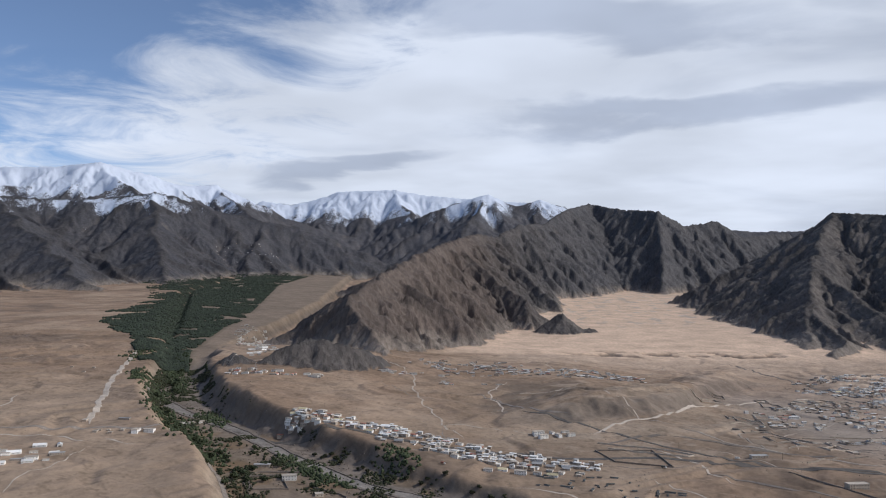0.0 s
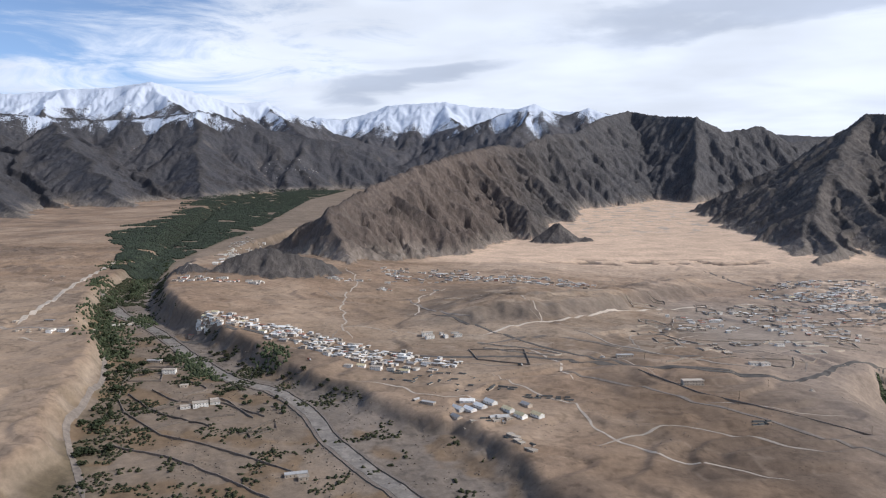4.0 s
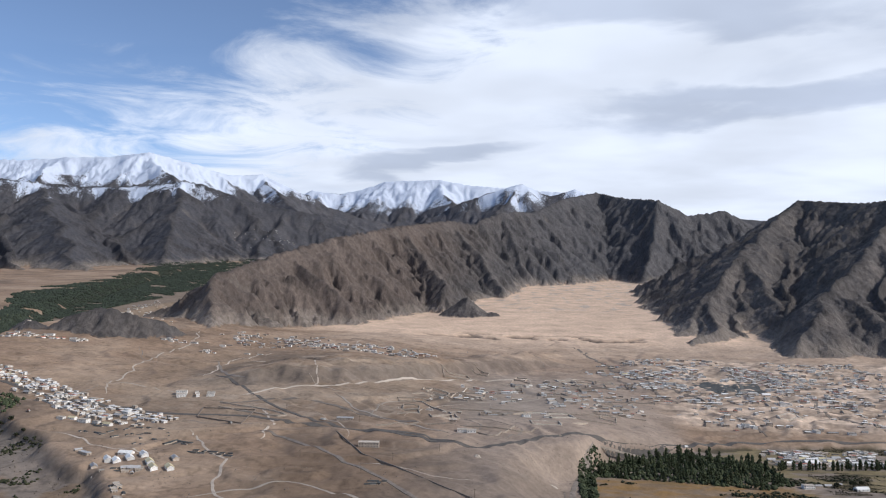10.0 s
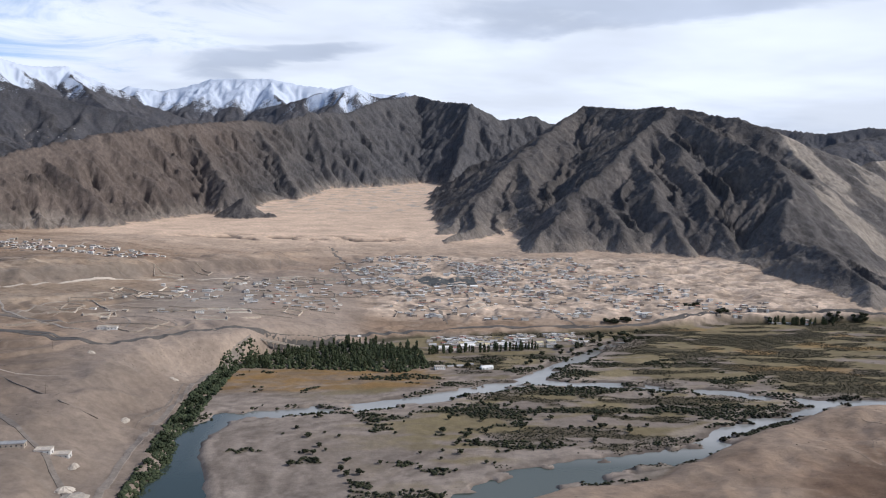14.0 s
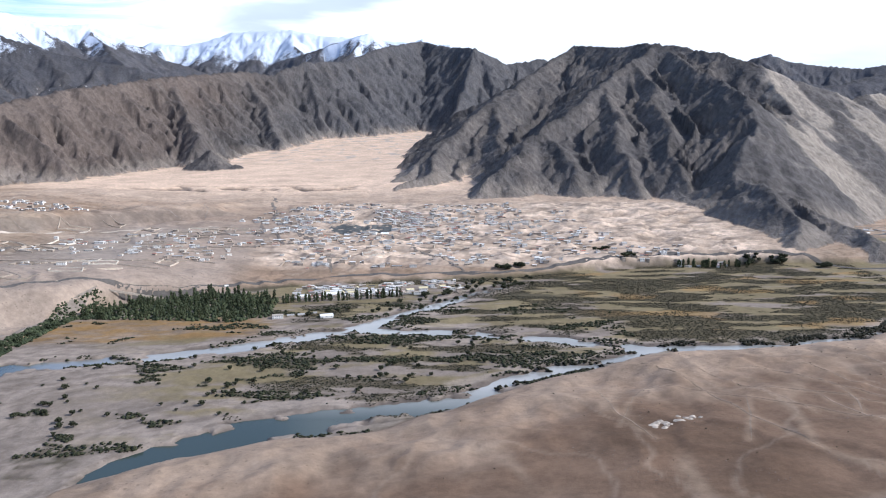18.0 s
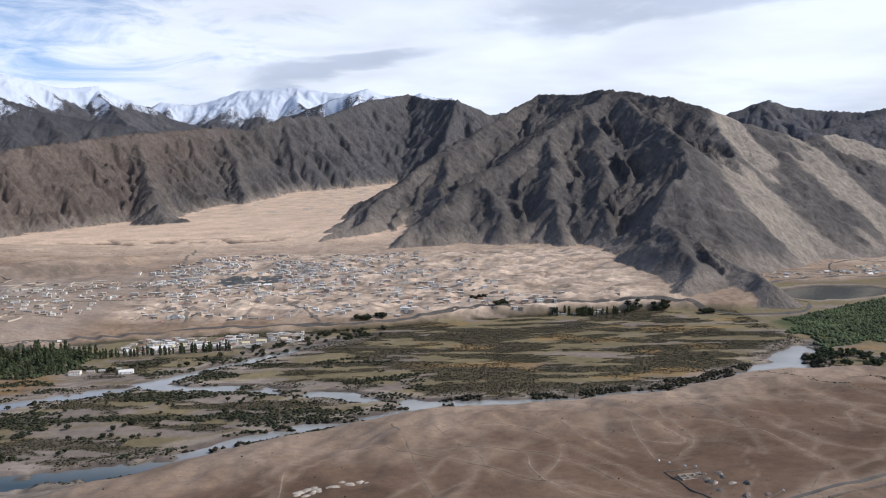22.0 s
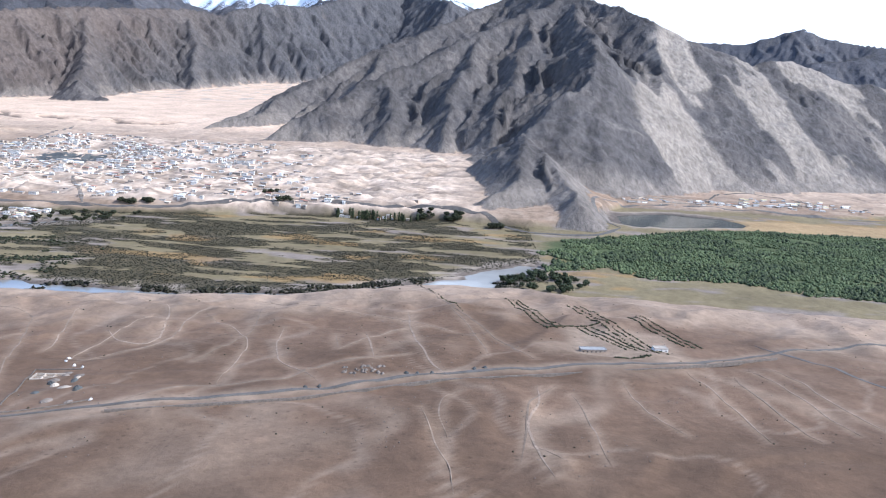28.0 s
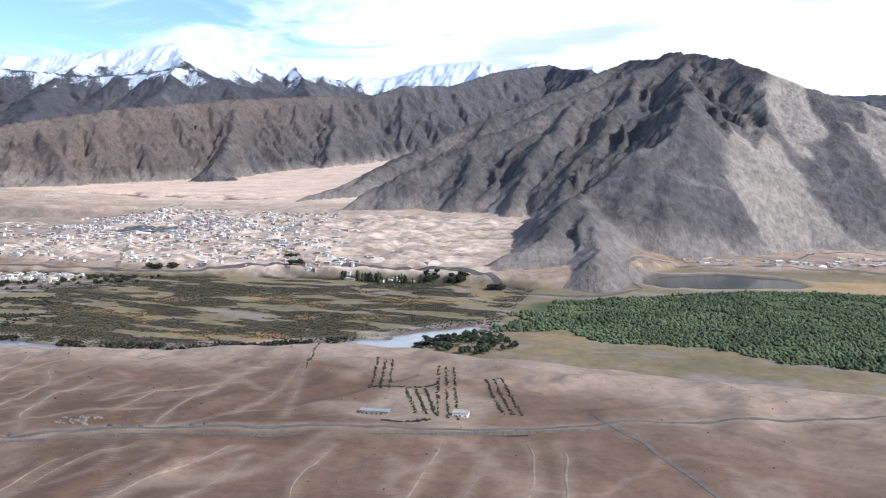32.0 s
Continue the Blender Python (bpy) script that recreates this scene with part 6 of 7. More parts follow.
# the poplar grove and the rows that run on from it
scatter([(348, 440), (360, 470), (382, 490), (412, 508), (440, 504), (462, 488), (466, 440), (446, 428), (399, 436)], 222, lambda x, y: POPLAR.plant(x, y, R.uniform(0.6, 1.05)))
for _i in range(46):
    _t = _i / 45
    POPLAR.plant(466 + 78 * _t + R.uniform(-2, 2), 478 + 14 * _t + R.uniform(-3, 3), R.uniform(0.55, 0.95))
for _i in range(34):
    POPLAR.plant(764 + R.uniform(0, 62), 588 + R.uniform(-4, 6), R.uniform(0.6, 1.05))
# single willows over the flats, trees by the road, the grove at the far bank
scatter([(480, 440), (545, 480), (600, 545), (640, 556), (640, 530), (590, 490), (560, 462), (520, 440)], 70, lambda x, y: WILLOW.plant(x, y, R.uniform(0.6, 1.1)))
scatter([(395, 262), (440, 262), (520, 300), (590, 335), (640, 365), (560, 396), (480, 384), (420, 354), (390, 335)], 120, lambda x, y: channel_depth(np.array([x]), np.array([y]))[0] > 2 and WILLOW.plant(x, y, R.uniform(0.35, 0.8)))
for _x, _y, _n in ((622, 568, 9), (634, 572, 6), (709, 617, 8), (725, 594, 5), (850, 594, 14), (830, 598, 10), (880, 580, 12)):
    for _i in range(_n):
        WILLOW.plant(_x + R.uniform(-6, 6), _y + R.uniform(-2, 3), R.uniform(0.8, 1.4))
scatter([(881, 411), (882, 438), (896, 450), (918, 440), (930, 418), (912, 408)], 60, lambda x, y: VALLEY.plant(x, y, R.uniform(0.7, 1.2)))
for _i in range(60):
    _y = R.uniform(235, 445)
    VALLEY.plant(along(_y, PLAIN_WEST) + R.uniform(-1, 6), _y, R.uniform(0.6, 1.1))
STREAM = [(-50, 262), (-72, 292), (-84, 330), (-96, 378), (-142, 446), (-186, 510), (-230, 594), (-245, 650), (-268, 740), (-300, 850)]
_c = curve_points(STREAM, 2.0)
for _i in range(110):
    _p = _c[R.randrange(len(_c))]
    VALLEY.plant(_p[0] + R.gauss(5, 6), _p[1] + R.gauss(0, 6), R.uniform(0.7, 1.3))
scatter([(-150, 505), (-100, 450), (-50, 395), (0, 374), (20, 345), (-4, 350), (-50, 378), (-110, 440)], 44, lambda x, y: VALLEY.plant(x, y, R.uniform(0.5, 0.9)))
scatter([(-80, 475), (-30, 425), (6, 400), (30, 380), (10, 388), (-30, 408), (-84, 462)], 26, lambda x, y: WILLOW.plant(x, y, R.uniform(0.6, 1.0)))


VALLEY_WOODS = (([(-169, 463), (-217, 539), (-237, 588), (-218, 582), (-172, 523), (-138, 468), (-128, 436), (-134, 425)], 90), ([(-262, 624), (-286, 677), (-270, 680), (-233, 628), (-226, 599)], 50), ([(-189, 560), (-181, 570), (-156, 541), (-159, 525)], 18),
                ([(-235, 650), (-288, 758), (-283, 774), (-242, 696), (-221, 641)], 50), ([(-89, 436), (-68, 410), (-49, 400), (-76, 438), (-104, 466)], 34), ([(-34, 425), (-38, 444), (-23, 447), (-14, 419), (-21, 409)], 16), ([(-337, 766), (-334, 833), (-325, 872), (-301, 803), (-302, 727)], 30))


def thicket(name, n, place, size, material, label, category, flat=0.75):
    """One mass of clumps: place(n) gives candidate places and a keep mask."""
    x, y, keep = place(n)
    x, y = x[keep], y[keep]
    s = G.uniform(*size, len(x))
    z = ground_many(x, y) + s * 0.35
    me = clump_mesh(name, np.stack([x, y, z], 1) * S, s * S, material, flat)
    return tagged(new(name, me), label, category, kind="stuff")


def woods(n):
    xs, ys = [], []
    for line, count in VALLEY_WOODS:
        scatter(line, count * 9, lambda x, y: (xs.append(x + R.gauss(0, 3)), ys.append(y + R.gauss(0, 3))))
    return np.array(xs), np.array(ys), np.ones(len(xs), bool)


thicket("woodland", 0, woods, (0.7, 1.7), VALLEY_LEAF, "dense dark green trees along the valley stream", "trees", 1.1)


def flats(n):
    x, y = G.uniform(480, 905, n), G.uniform(275, 600, n)
    _, m = base_ground(x, y)
    d = channel_depth(x, y)
    a = fbm(x * 0.42, y * 1.35, 22, 4, 0.6, shift=201) + 0.5 * fbm(x * 0.3, y * 1.6, 60, 3, 0.55, shift=202)
    dense = smooth(590, 690, x + 0.35 * (y - 420)) * 0.30
    return x, y, (m["plain"] > 0.8) & (d > 1.5) & (a > 0.17 - dense) & (y < along(x, PLAIN_NORTH) - 2)


thicket("scrub", 110000, flats, (0.25, 0.6), SCRUB_LEAF, "dense low olive thorn scrub on river flats", "scrub", 0.42)


def west_flats(n):
    x, y = G.uniform(345, 670, n), G.uniform(245, 470, n)
    _, m = base_ground(x, y)
    d = channel_depth(x, y)
    a = fbm(x * 0.45, y * 1.3, 26, 4, 0.6, shift=222)
    west = smooth(470, 380, x) * 0.25
    return x, y, (m["plain"] > 0.8) & (d > 1.2) & ((a > 0.22 + west) | ((d < 5) & (a > -0.02)) & (y > 330))


thicket("scrub", 46000, west_flats, (0.35, 1.25), WILLOW_LEAF, "patches of dark scrub on silt bars", "scrub", 0.5)


def river_edge(n):
    y = G.uniform(225, 470, n)
    x = along(y, PLAIN_WEST) + G.uniform(-3, 7, n)
    return x, y, fbm(x, y, 12, 2, shift=230) > -0.25


thicket("hedge", 3400, river_edge, (0.5, 1.4), VALLEY_LEAF, "dense green bushes along the river bank", "bushes")


def south_edge(n):
    x = G.uniform(560, 905, n)
    y = along(x, PLAIN_SOUTH) + G.uniform(2, 18, n)
    d = channel_depth(x, y)
    return x, y, (d > 0.6) & (d < 6) & (fbm(x, y, 20, 2, shift=233) > -0.15)


thicket("hedge", 5000, south_edge, (0.6, 1.3), SCRUB_LEAF, "dark bushes lining the south channel", "bushes")


def east_grove(n):
    x, y = G.uniform(905, 1330, n), G.uniform(420, 660, n)
    return x, y, (y < along(x, GROVE_TOP)) & (y > 445 + 60 * fbm(x, y, 60, 4, shift=241)) & (x > 918 + 30 * fbm(x, y, 30, 3, shift=242)) & (fbm(x, y * 1.5, 40, 3, shift=240) > -0.42)


thicket("grove", 52000, east_grove, (0.5, 1.4), GROVE_LEAF, "dense bright green willow plantation", "trees", 0.9)


def dark_grove(n):
    x, y, keep = east_grove(n)
    return x, y, keep & (fbm(x, y * 1.4, 55, 3, shift=244) > 0.04)


thicket("grove", 16000, dark_grove, (0.8, 1.9), VALLEY_LEAF, "taller dark green trees inside the plantation", "trees", 1.0)


def oasis(n):
    y = 740 + 2100 * G.uniform(0, 1, n) ** 1.25
    lo, hi = along(y, OASIS_WEST), along(y, OASIS_EAST)
    t = G.uniform(-0.2, 1.0, n)
    x = lo + (hi - lo) * t
    return x, y, (ground_many(x, y) - RISE * y < 62) & (fbm(x, y, 80, 4, 0.6, shift=250) > -0.30 + 0.5 * smooth(0.15, -0.3, t))


def under_poplars(n):
    x, y = G.uniform(346, 468, n), G.uniform(428, 535, n)
    p = [(348, 440), (360, 470), (382, 490), (412, 508), (440, 504), (462, 488), (466, 440), (446, 428), (399, 436)]
    return x, y, np.array([inside(a, b, p) for a, b in zip(x, y)])


thicket("grove", 3600, under_poplars, (0.7, 1.6), POPLAR_LEAF, "dense green undergrowth between poplars", "trees", 1.2)


thicket("forest", 60000, oasis, (1.0, 2.5), OASIS_LEAF, "dark green oasis of trees up the side valley", "forest", 0.9)


def valley_floor(n):
    y = G.uniform(240, 760, n)
    x = along(y, WEST_BLUFF) + (along(y, EAST_BLUFF) - along(y, WEST_BLUFF)) * G.uniform(0.06, 0.98, n)
    f = (x - along(y, WEST_BLUFF)) / (along(y, EAST_BLUFF) - along(y, WEST_BLUFF))
    a = fbm(x, y, 24, 4, 0.6, shift=260)
    return x, y, a > 0.30 - 0.42 * smooth(0.36, 0.10, f) - 0.25 * smooth(560, 640, y)


thicket("scrub", 30000, valley_floor, (0.5, 1.3), WILLOW_LEAF, "dark bushes over the stony valley floor", "scrub", 0.7)


ORCHARD = [((880, 369), (895, 323)), ((883, 369), (898, 324)), ((886, 369), (901, 325)), ((895, 325), (915, 334)), ((906, 328), (919, 299)), ((909, 329), (922, 300)), ((912, 330), (925, 300)),
           ((906, 365), (926, 298)), ((909, 365), (929, 298)), ((912, 365), (932, 298)), ((928, 349), (942, 313)), ((931, 349), (945, 313)), ((934, 349), (948, 313)), ((912, 288), (925, 293)), ((841, 396), (886, 281))]


def plantation(n):
    r, t = G.randint(0, len(ORCHARD), n), G.uniform(0, 1, n)
    e = np.array(ORCHARD, float)[r]
    p = e[:, 0] + (e[:, 1] - e[:, 0]) * t[:, None] + G.normal(0, 0.25, (n, 2))
    return p[:, 0], p[:, 1], (r < 14) | (t < 0.5)


thicket("seedlings", 1500, plantation, (0.25, 0.5), WILLOW_LEAF, "rows of planted seedlings in the desert", "seedlings")


def pebble_bushes(n):
    x, y = G.uniform(560, 1050, n), G.uniform(200, 400, n)
    return x, y, (along(x, PLAIN_SOUTH) - y > 10) & (G.uniform(0, 1, n) < 0.5)


thicket("tufts", 420, pebble_bushes, (0.15, 0.4), SCRUB_LEAF, "sparse dry tufts on desert gravel", "tufts")

# ---- small things in the desert and on the bench ----
def ruin(x, y, turn):
    """Roofless house: low broken walls of several rooms."""
    top = empty("ruined_house")
    for x0, x1, y0, y1, h in ((-7, 7, -4, -3.5, 1.0), (-7, 7, 3.5, 4, 0.9), (-7, -6.5, -3.5, 3.5, 1.1), (6.5, 7, -3.5, 3.5, 0.7), (-2.5, -2.1, -3.5, 3.5, 0.9), (2.1, 2.5, -3.5, 3.5, 0.8), (-6.5, 6.5, -0.2, 0.2, 0.7)):
        part("wall", lift(bmesh.new(), x0, x1, y0, y1, -0.4, h, 0.05), MUD_WALL, top)
    top.matrix_basis = pose(S * x, S * y, S * ground_at(x, y), 0, 0, turn) @ Matrix.Scale(0.55 * S, 4)
    return tagged(top, "roofless ruined mud house with low walls", "ruin")


def tent(x, y, size):
    top = empty("tent")
    bm = bmesh.new()
    a = [bm.verts.new(p) for p in ((-1, -0.8, 0), (1, -0.8, 0), (1, 0.8, 0), (-1, 0.8, 0))]
    r = [bm.verts.new(p) for p in ((-0.7, 0, 1.1), (0.7, 0, 1.1))]
    for fc in ((a[0], a[1], r[1], r[0]), (a[2], a[3], r[0], r[1]), (a[1], a[2], r[1]), (a[3], a[0], r[0])):
        bm.faces.new(fc)
    part("canvas", bm, METAL_ROOF, top)
    part("pole", lift(bmesh.new(), -0.74, -0.68, -0.03, 0.03, 0, 1.25), BARK, top)
    top.matrix_basis = pose(S * x, S * y, S * ground_at(x, y), 0, 0, R.uniform(0, 180)) @ Matrix.Scale(S * size, 4)
    return tagged(top, "small white canvas tent on gravel", "tent", "tents")


def pole(x, y, h=4.2):
    top = empty("utility_pole")
    part("shaft", lift(bmesh.new(), -0.09, 0.09, -0.09, 0.09, -0.4, h, 0.03), BARK, top)
    part("crossarm", lift(bmesh.new(), -0.7, 0.7, -0.06, 0.06, h - 0.5, h - 0.38), BARK, top)
    top.matrix_basis = pose(S * x, S * y, S * ground_at(x, y), 0, 0, R.uniform(0, 180)) @ Matrix.Scale(S, 4)
    return tagged(top, "wooden utility pole with a crossarm", "pole", "utility poles")


def truck(x, y, turn, body):
    top = empty("truck")
    part("cargo_body", lift(bmesh.new(), -1.5, 0.7, -0.5, 0.5, 0.35, 1.35, 0.04), body, top)
    part("cab", lift(bmesh.new(), 0.75, 1.5, -0.48, 0.48, 0.3, 1.15, 0.08), WHITE_WALL, top)
    part("windscreen", lift(bmesh.new(), 1.38, 1.47, -0.38, 0.38, 0.7, 1.05, 0.02), DARK_GLASS, top)
    for wx in (-1.0, 1.1):
        for wy in (-0.48, 0.36):
            part("wheel", lift(bmesh.new(), wx - 0.22, wx + 0.22, wy, wy + 0.12, 0.0, 0.42, 0.05), DARK_ROOF, top)
    top.matrix_basis = pose(S * x, S * y, S * (ground_at(x, y) + 0.22), 0, 0, turn) @ Matrix.Scale(S, 4)
    return tagged(top, "small truck parked at the roadside", "truck", "trucks")


def heap(x, y, r, h, material, label):
    """Uneven low mound of loose stones."""
    bm = bmesh.new()
    c = bm.verts.new((0, 0, h))
    rings = []
    for k, q in ((0.35, 0.75), (0.7, 0.4), (1.0, -0.25)):
        rings.append([bm.verts.new((r * k * math.cos(a) * R.uniform(0.8, 1.2), 0.7 * r * k * math.sin(a) * R.uniform(0.8, 1.2), h * q * R.uniform(0.8, 1.15))) for a in np.linspace(0, 5.89, 16)])
    for i in range(16):
        j = (i + 1) % 16
        bm.faces.new((c, rings[0][i], rings[0][j]))
        for a, b in zip(rings[:-1], rings[1:]):
            bm.faces.new((a[i], b[i], b[j], a[j]))
    me = bpy.data.meshes.new("gravel_mound")
    bm.to_mesh(me)
    bm.free()
    me.materials.append(material)
    ob = new("gravel_mound", me)
    ob.matrix_basis = pose(S * x, S * y, S * ground_at(x, y), 0, 0, R.uniform(0, 90)) @ Matrix.Scale(S, 4)
    return tagged(ob, label, "gravel mound", "gravel mounds")


ruin(754.6, 242.6, 8)
for _x, _y in ((750, 261), (756, 253), (759, 252), (775, 226), (752, 256)):
    tent(_x, _y, R.uniform(0.35, 0.5))
for _i in range(14):
    heap(R.uniform(757, 772), R.uniform(222, 248), R.uniform(0.8, 2.0), R.uniform(0.4, 0.9), R.choice((STONE_WALL, MUD_WALL, DARK_ROOF)), "dark heap of rubble beside the ruin")
for _i in range(22):
    _x, _y = R.choice(((638, 243), (652, 252)))
    heap(_x + R.gauss(0, 3.2), _y + R.gauss(0, 2.0), R.uniform(0.9, 2.2), 0.4, DUST_ROAD, "pale heap of dug gravel in dark desert")
for _i in range(26):
    heap(837 + R.uniform(-6, 6), 257 + R.uniform(-3, 3), R.uniform(0.5, 0.9), 0.6, STONE_WALL, "small dark stone heap beside the road")
for _x, _y, _r in ((330, 243.5, 8), (325, 252, 4), (321, 326, 3), (323, 394, 3.5), (283, 390, 2.5), (322, 268, 2.4)):
    heap(_x, _y, _r, 1.6, PALE_ROOF, "pale rock outcrop above the river")
for _x, _y in ((262, 395), (228, 350), (190, 372), (240, 372), (286, 330), (150, 470), (205, 446), (60, 500), (120, 455), (236, 360)):
    pole(_x, _y)
for _x, _y in ((823.5, 243.5), (827, 245), (849, 255.5), (852, 257), (856, 258.5), (868, 264), (871, 265.5)):
    heap(_x, _y, 0.9, 0.7, DARK_ROOF, "dark heap of stones at the roadside")
for _x, _y, _t, _m in ((128, 428, -30, DARK_ROOF), (180, 452, 0, GREY_ROOF), (420, 520, 30, METAL_ROOF), (0, 420, -40, RED_ROOF)):
    truck(_x, _y, _t, _m)


def boulders(n):
    y = G.uniform(240, 620, n)
    f = G.uniform(0.25, 0.98, n)
    x = along(y, WEST_BLUFF) + (along(y, EAST_BLUFF) - along(y, WEST_BLUFF)) * f
    return x, y, fbm(x, y, 18, 3, shift=270) > 0.02


thicket("boulders", 5200, boulders, (0.15, 0.6), STONE_WALL, "grey boulders strewn over the valley floor", "boulders", 0.7)


def bench_stones(n):
    y = 300 + 600 * G.uniform(0, 1, n) ** 1.3
    x = along(y, EAST_BLUFF) + 6 + G.uniform(0, 1, n) * (420 - along(y, EAST_BLUFF))
    return x, y, (x < along(y, PLAIN_WEST) - 6) & (fbm(x, y, 30, 3, 0.6, shift=271) > 0.05)


thicket("stones", 9000, bench_stones, (0.14, 0.42), STONE_WALL, "dark stones and dry tufts on gravel", "stones", 0.7)


def desert_stones(n):
    x, y = G.uniform(560, 1050, n), G.uniform(190, 390, n)
    return x, y, (along(x, PLAIN_SOUTH) - y > 6) & (fbm(x, y, 26, 3, 0.6, shift=272) > 0.10)


thicket("stones", 4200, desert_stones, (0.10, 0.28), STONE_WALL, "small dark stones strewn over the desert", "stones", 0.7)


# ---- the aircraft's wing, built once, where it stood at the nineteenth second ----
PAINT_WHITE = plain_material("white_aircraft_paint", (0.82, 0.83, 0.85), 0.32, 0.03, 0.6, 0.0, 0.0, 0.0)
PAINT_GREY = plain_material("grey_aircraft_paint", (0.50, 0.54, 0.59), 0.38, 0.06, 0.8, 0.0, 0.0, 0.0)
PAINT_RED = plain_material("red_aircraft_paint", (0.48, 0.012, 0.022), 0.30, 0.06, 0.8, 0.0, 0.0, 0.0)
GAP_BLACK = plain_material("dark_gap", (0.02, 0.022, 0.025), 0.6, 0.1, 1.0, 0.0, 0.0)
WING_SCALE, WING_TURN = 0.354, 8.7
wing = empty("aircraft_wing")


def loft(sections, n=9):
    """Skin over wing sections (leading edge, trailing edge, outward normal, thickness)."""
    bm = bmesh.new()
    rings = []
    for le, te, nrm, th in sections:
        le, te, nrm = Vector(le), Vector(te), Vector(nrm).normalized()
        up, down = [], []
        for i in range(n + 1):
            t = (1 - math.cos(math.pi * i / n)) / 2
            h = th * 2.6 * (0.2969 * math.sqrt(t) - 0.126 * t - 0.3516 * t * t + 0.2843 * t ** 3 - 0.1036 * t ** 4)
            p = le.lerp(te, t)
            up.append(bm.verts.new(p + nrm * h * 1.1))
            if 0 < i < n:
                down.append(bm.verts.new(p - nrm * h * 0.9))
        rings.append(up + down[::-1])
    for a, b in zip(rings[:-1], rings[1:]):
        k = len(a)
        for i in range(k):
            bm.faces.new((a[i], a[(i + 1) % k], b[(i + 1) % k], b[i]))
    bm.faces.new(rings[0])
    bm.faces.new(rings[-1][::-1])
    bmesh.ops.recalc_face_normals(bm, faces=bm.faces)
    for f in bm.faces:
        f.smooth = len(f.verts) == 4
    return bm


def lead(L):
    return 10.65 - 0.51 * L


def rear(L):
    return 6.58 - 0.40 * L


UPW = (0, 0.02, 1)
box = [((lead(L), L, -1.22), (rear(L) if L < 10.3 else 2.5 - 0.18 * (L - 10.2), L, -1.29), UPW, 0.62 - 0.026 * L) for L in (0.6, 3, 5, 7, 9, 10.15)]
part("wing_box", loft(box), PAINT_WHITE, wing)
tip = [((lead(L), L, -1.22 + 0.004 * (L - 10)), (2.5 - 0.18 * (L - 10.2), L, -1.29), UPW, 0.36 - 0.03 * (L - 10.2)) for L in (10.16, 11.5, 13, 14.3, 15.0)]
tip += [((2.72, 15.45, -1.13), (1.5, 15.4, -1.18), (0, -0.45, 1), 0.17), ((2.45, 15.75, -0.98), (1.42, 15.68, -1.02), (0, -1, 0.9), 0.15)]
part("wing_tip", loft(tip), PAINT_WHITE, wing)


def winglet_at(s, a, b):
    """Section of the winglet at height s (0 root, 1 top), between the chord shares a and b."""
    le = Vector((2.45, 15.76, -0.97)).lerp(Vector((0.80, 16.48, 1.02)), s) + Vector((0.10, 0, 0)) * math.sin(s * math.pi)
    te = Vector((1.42, 15.69, -1.00)).lerp(Vector((0.33, 16.50, 1.17)), s)
    return le.lerp(te, a), le.lerp(te, b), (0, -1, 0.36), (0.15 - 0.08 * s) * (b - a)


part("winglet", loft([winglet_at(s, 0.30, 1.0) for s in (0.02, 0.25, 0.5, 0.75, 0.93, 1.0)]), PAINT_RED, wing, "red winglet panel")
part("winglet_leading_edge", loft([winglet_at(s, 0.0, 0.31) for s in (0.0, 0.25, 0.5, 0.75, 0.92)]), PAINT_WHITE, wing, "white winglet leading edge")


def flap_point(L, share):
    a, b = Vector((rear(L) - 0.06, L, -1.43)), Vector((2.08 + 0.285 * (9.6 - L), L, -1.53 - 0.036 * (9.6 - L)))
    return a.lerp(b, share) + Vector((0, 0, 0.09 * math.sin(math.pi * share)))


for L0, L1 in ((9.75, 8.9), (8.87, 4.9), (4.87, 0.8)):
    m = 0.5 * (L0 + L1)
    part("flap", loft([(flap_point(L, 0.0), flap_point(L, 0.60), (-0.25, 0, 1), 0.17) for L in (L0, m, L1)], 6), PAINT_GREY, wing, "pale grey extended flap")
    part("flap_tab", loft([(flap_point(L, 0.615), flap_point(L, 1.0), (-0.35, 0, 1), 0.09) for L in (L0, m, L1)], 6), PAINT_GREY, wing, "pale grey flap rear tab")
bm = bmesh.new()
for L0, L1 in ((9.9, 5.4), (5.4, 0.8)):
    v = [bm.verts.new(p) for p in ((rear(L0) + 0.04, L0, -1.262), (rear(L1) + 0.04, L1, -1.262), (rear(L1) - 0.02, L1, -1.36), (rear(L0) - 0.0, L0, -1.32))]
    bm.faces.new(v)
part("flap_gap", bm, GAP_BLACK, wing, "dark gap above the flap")
for L0, L1 in ((9.7, 8.25), (8.2, 6.75), (6.7, 5.25), (5.2, 3.75)):
    part("spoiler", loft([((rear(L) + 0.85, L, -1.215), (rear(L) + 0.02, L, -1.245), UPW, 0.05) for L in (L0, L1)], 5), PAINT_WHITE, wing)
for _L in (8.225, 6.725, 5.225, 3.7):
    part("panel_seam", lift(bmesh.new(), rear(_L) + 0.02, rear(_L) + 0.95, _L - 0.016, _L + 0.016, -1.26, -1.226), GAP_BLACK, wing, "thin dark seam between spoilers")
part("aileron", loft([((2.5 - 0.18 * (L - 10.2) + 0.62, L, -1.205), (2.5 - 0.18 * (L - 10.2) - 0.03, L, -1.285), UPW, 0.07) for L in (10.5, 12.3, 14.2)], 5), PAINT_WHITE, wing)


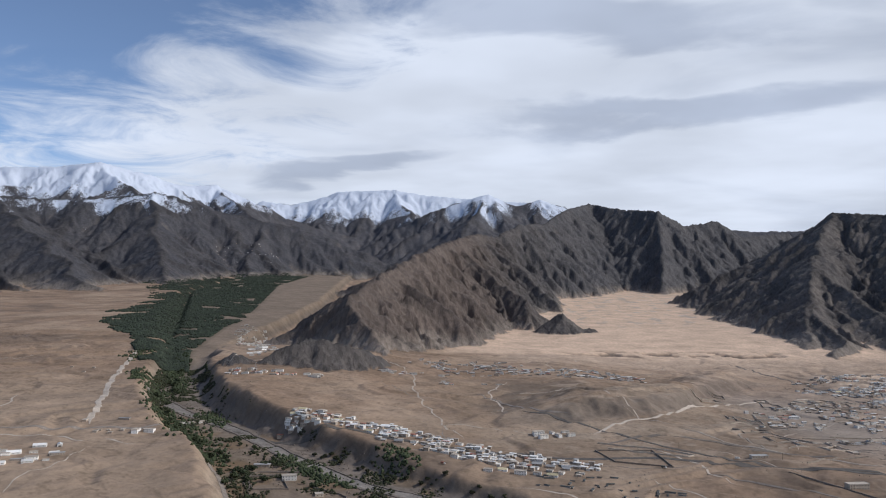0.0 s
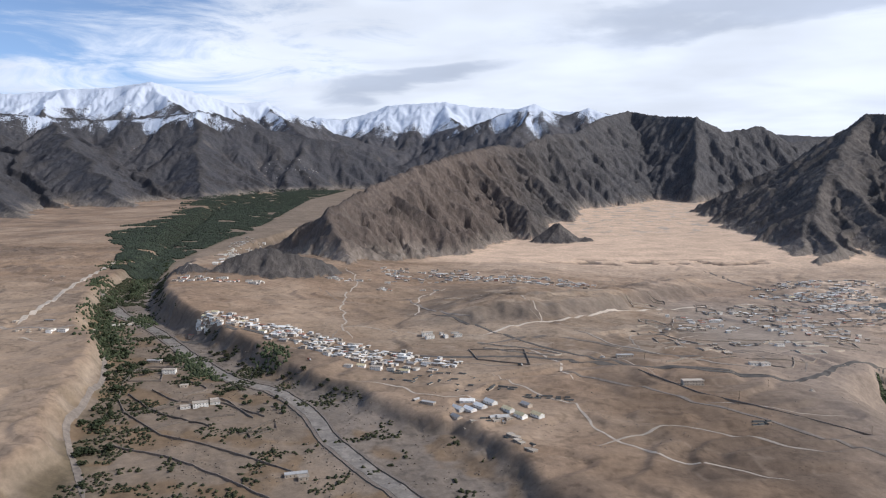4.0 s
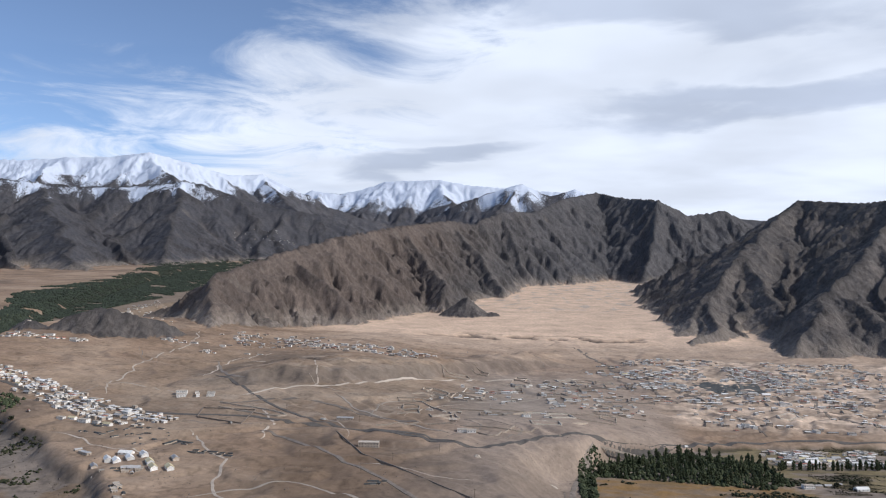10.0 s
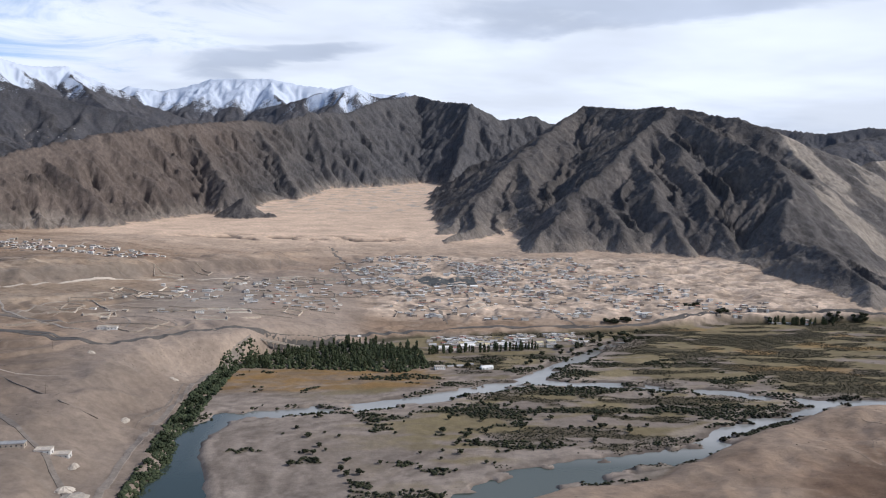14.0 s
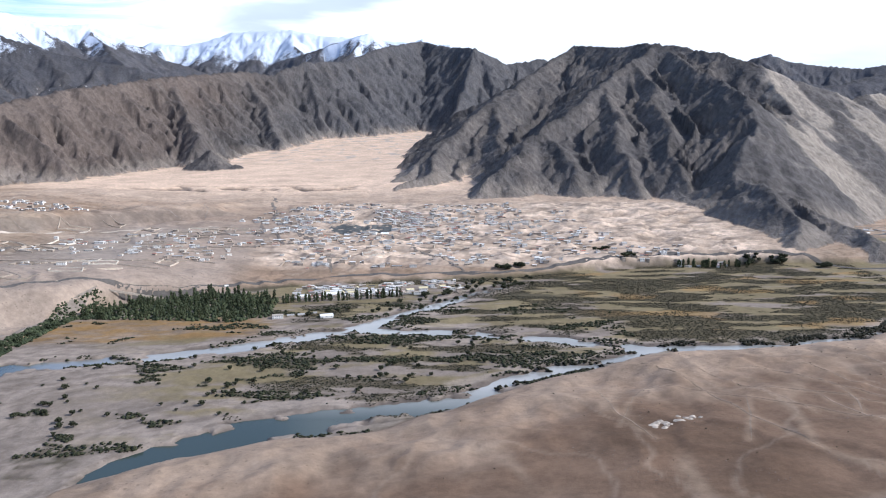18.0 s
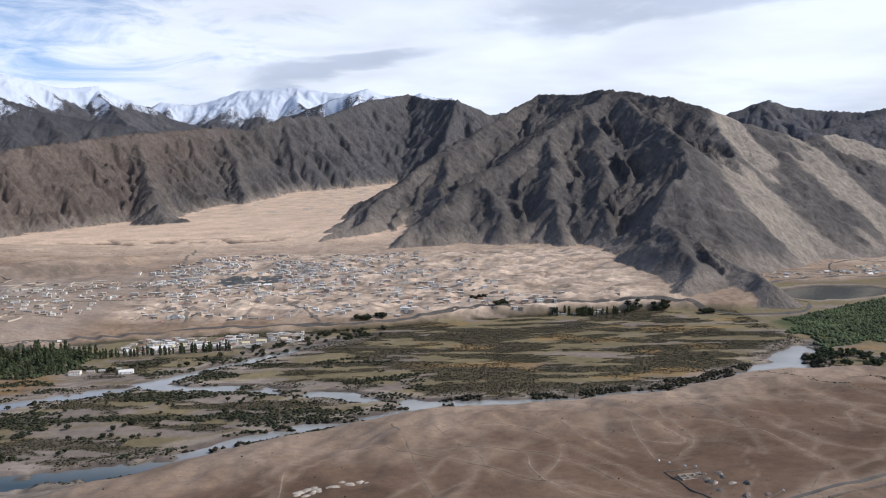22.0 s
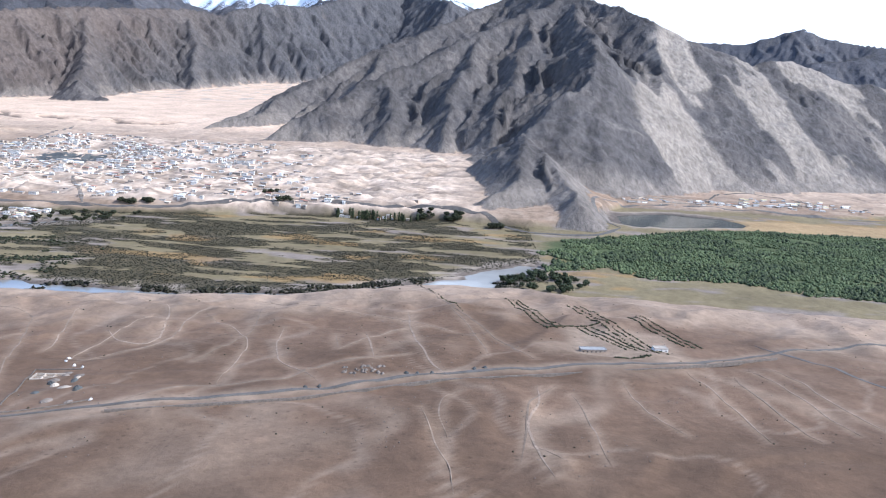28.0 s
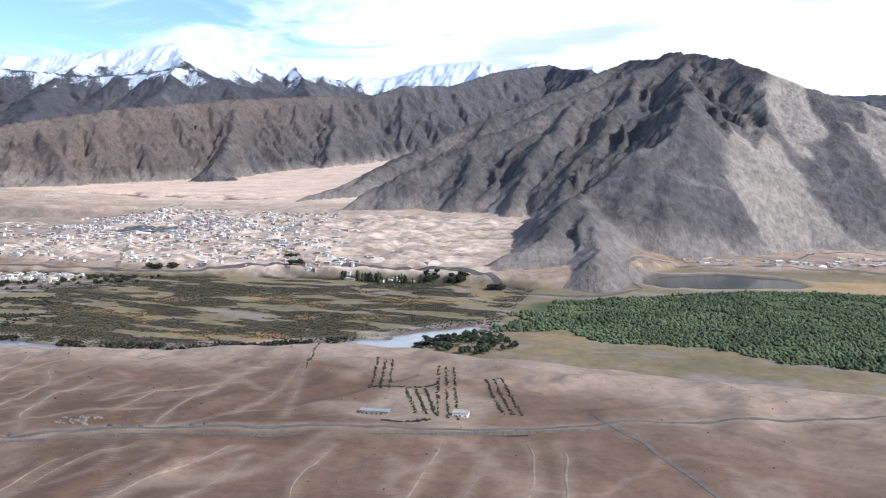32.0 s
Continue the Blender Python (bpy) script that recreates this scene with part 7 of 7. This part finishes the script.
def fairing(L, x0, z0, length):
    """Canoe-shaped fairing under the flap, pointed aft."""
    bm = bmesh.new()
    rings = []
    for i, (s, w, h) in enumerate(((0.0, 0.03, 0.07), (0.06, 0.08, 0.12), (0.3, 0.15, 0.24), (0.6, 0.18, 0.27), (1.0, 0.16, 0.2))):
        c = Vector((x0 + length * s, L, z0 + 0.42 * s ** 0.8))
        rings.append([bm.verts.new(c + Vector((0, w * math.cos(a), h * math.sin(a)))) for a in np.linspace(0, 5.585, 9)])
    for a, b in zip(rings[:-1], rings[1:]):
        for i in range(9):
            bm.faces.new((a[i], a[(i + 1) % 9], b[(i + 1) % 9], b[i]))
    bm.faces.new(rings[0][::-1])
    bm.faces.new(rings[-1])
    bmesh.ops.recalc_face_normals(bm, faces=bm.faces)
    for f in bm.faces:
        f.smooth = len(f.verts) == 4
    return bm


for _L, _x, _z in ((8.6, 2.13, -1.92), (5.4, 3.02, -2.05), (2.3, 3.95, -2.1)):
    part("flap_fairing", fairing(_L, _x, _z, 1.5), PAINT_GREY, wing, "pale canoe-shaped flap fairing")
for _k in range(4):
    _s = 0.1 + 0.2 * _k
    _p = winglet_at(_s, 0, 1)[1]
    part("static_wick", lift(bmesh.new(), _p.x - 0.20, _p.x + 0.02, _p.y - 0.006, _p.y + 0.006, _p.z - 0.006, _p.z + 0.006), GAP_BLACK, wing, "thin black static wick")
for _L in (15.0, 14.7, 14.3, 13.9):
    part("static_wick", lift(bmesh.new(), 1.40 + 0.18 * (15 - _L), 1.70 + 0.18 * (15 - _L), _L - 0.008, _L + 0.008, -1.30, -1.285), GAP_BLACK, wing, "thin black static wick")
for _L, _q in ((7.6, 0.82), (4.6, 0.25)):
    _f = bpy.data.curves.new("marking", "FONT")
    _f.body, _f.size, _f.extrude, _f.align_x = "2", 0.20, 0.002, "CENTER"
    _tmp = bpy.data.objects.new("marking", _f)
    scene.collection.objects.link(_tmp)
    bpy.context.view_layer.update()
    _me = bpy.data.meshes.new_from_object(_tmp.evaluated_get(bpy.context.evaluated_depsgraph_get()))
    bpy.data.objects.remove(_tmp)
    _me.materials.clear()
    _me.materials.append(GAP_BLACK)
    _o = new("marking", _me)
    _o.parent = wing
    _o.matrix_basis = Matrix.Translation(flap_point(_L, _q) + Vector((0, 0, 0.09))) @ pose(0, 0, 0, -12, -14, -80)
wing.matrix_basis = pose(0, SHIFT, EYE, TILT) @ pose(498.87, 12.58, 110.16 - EYE, 0, 0, WING_TURN) @ Matrix.Scale(WING_SCALE, 4)
tagged(wing, "white airliner wing with red winglet and lowered flaps", "aircraft wing")
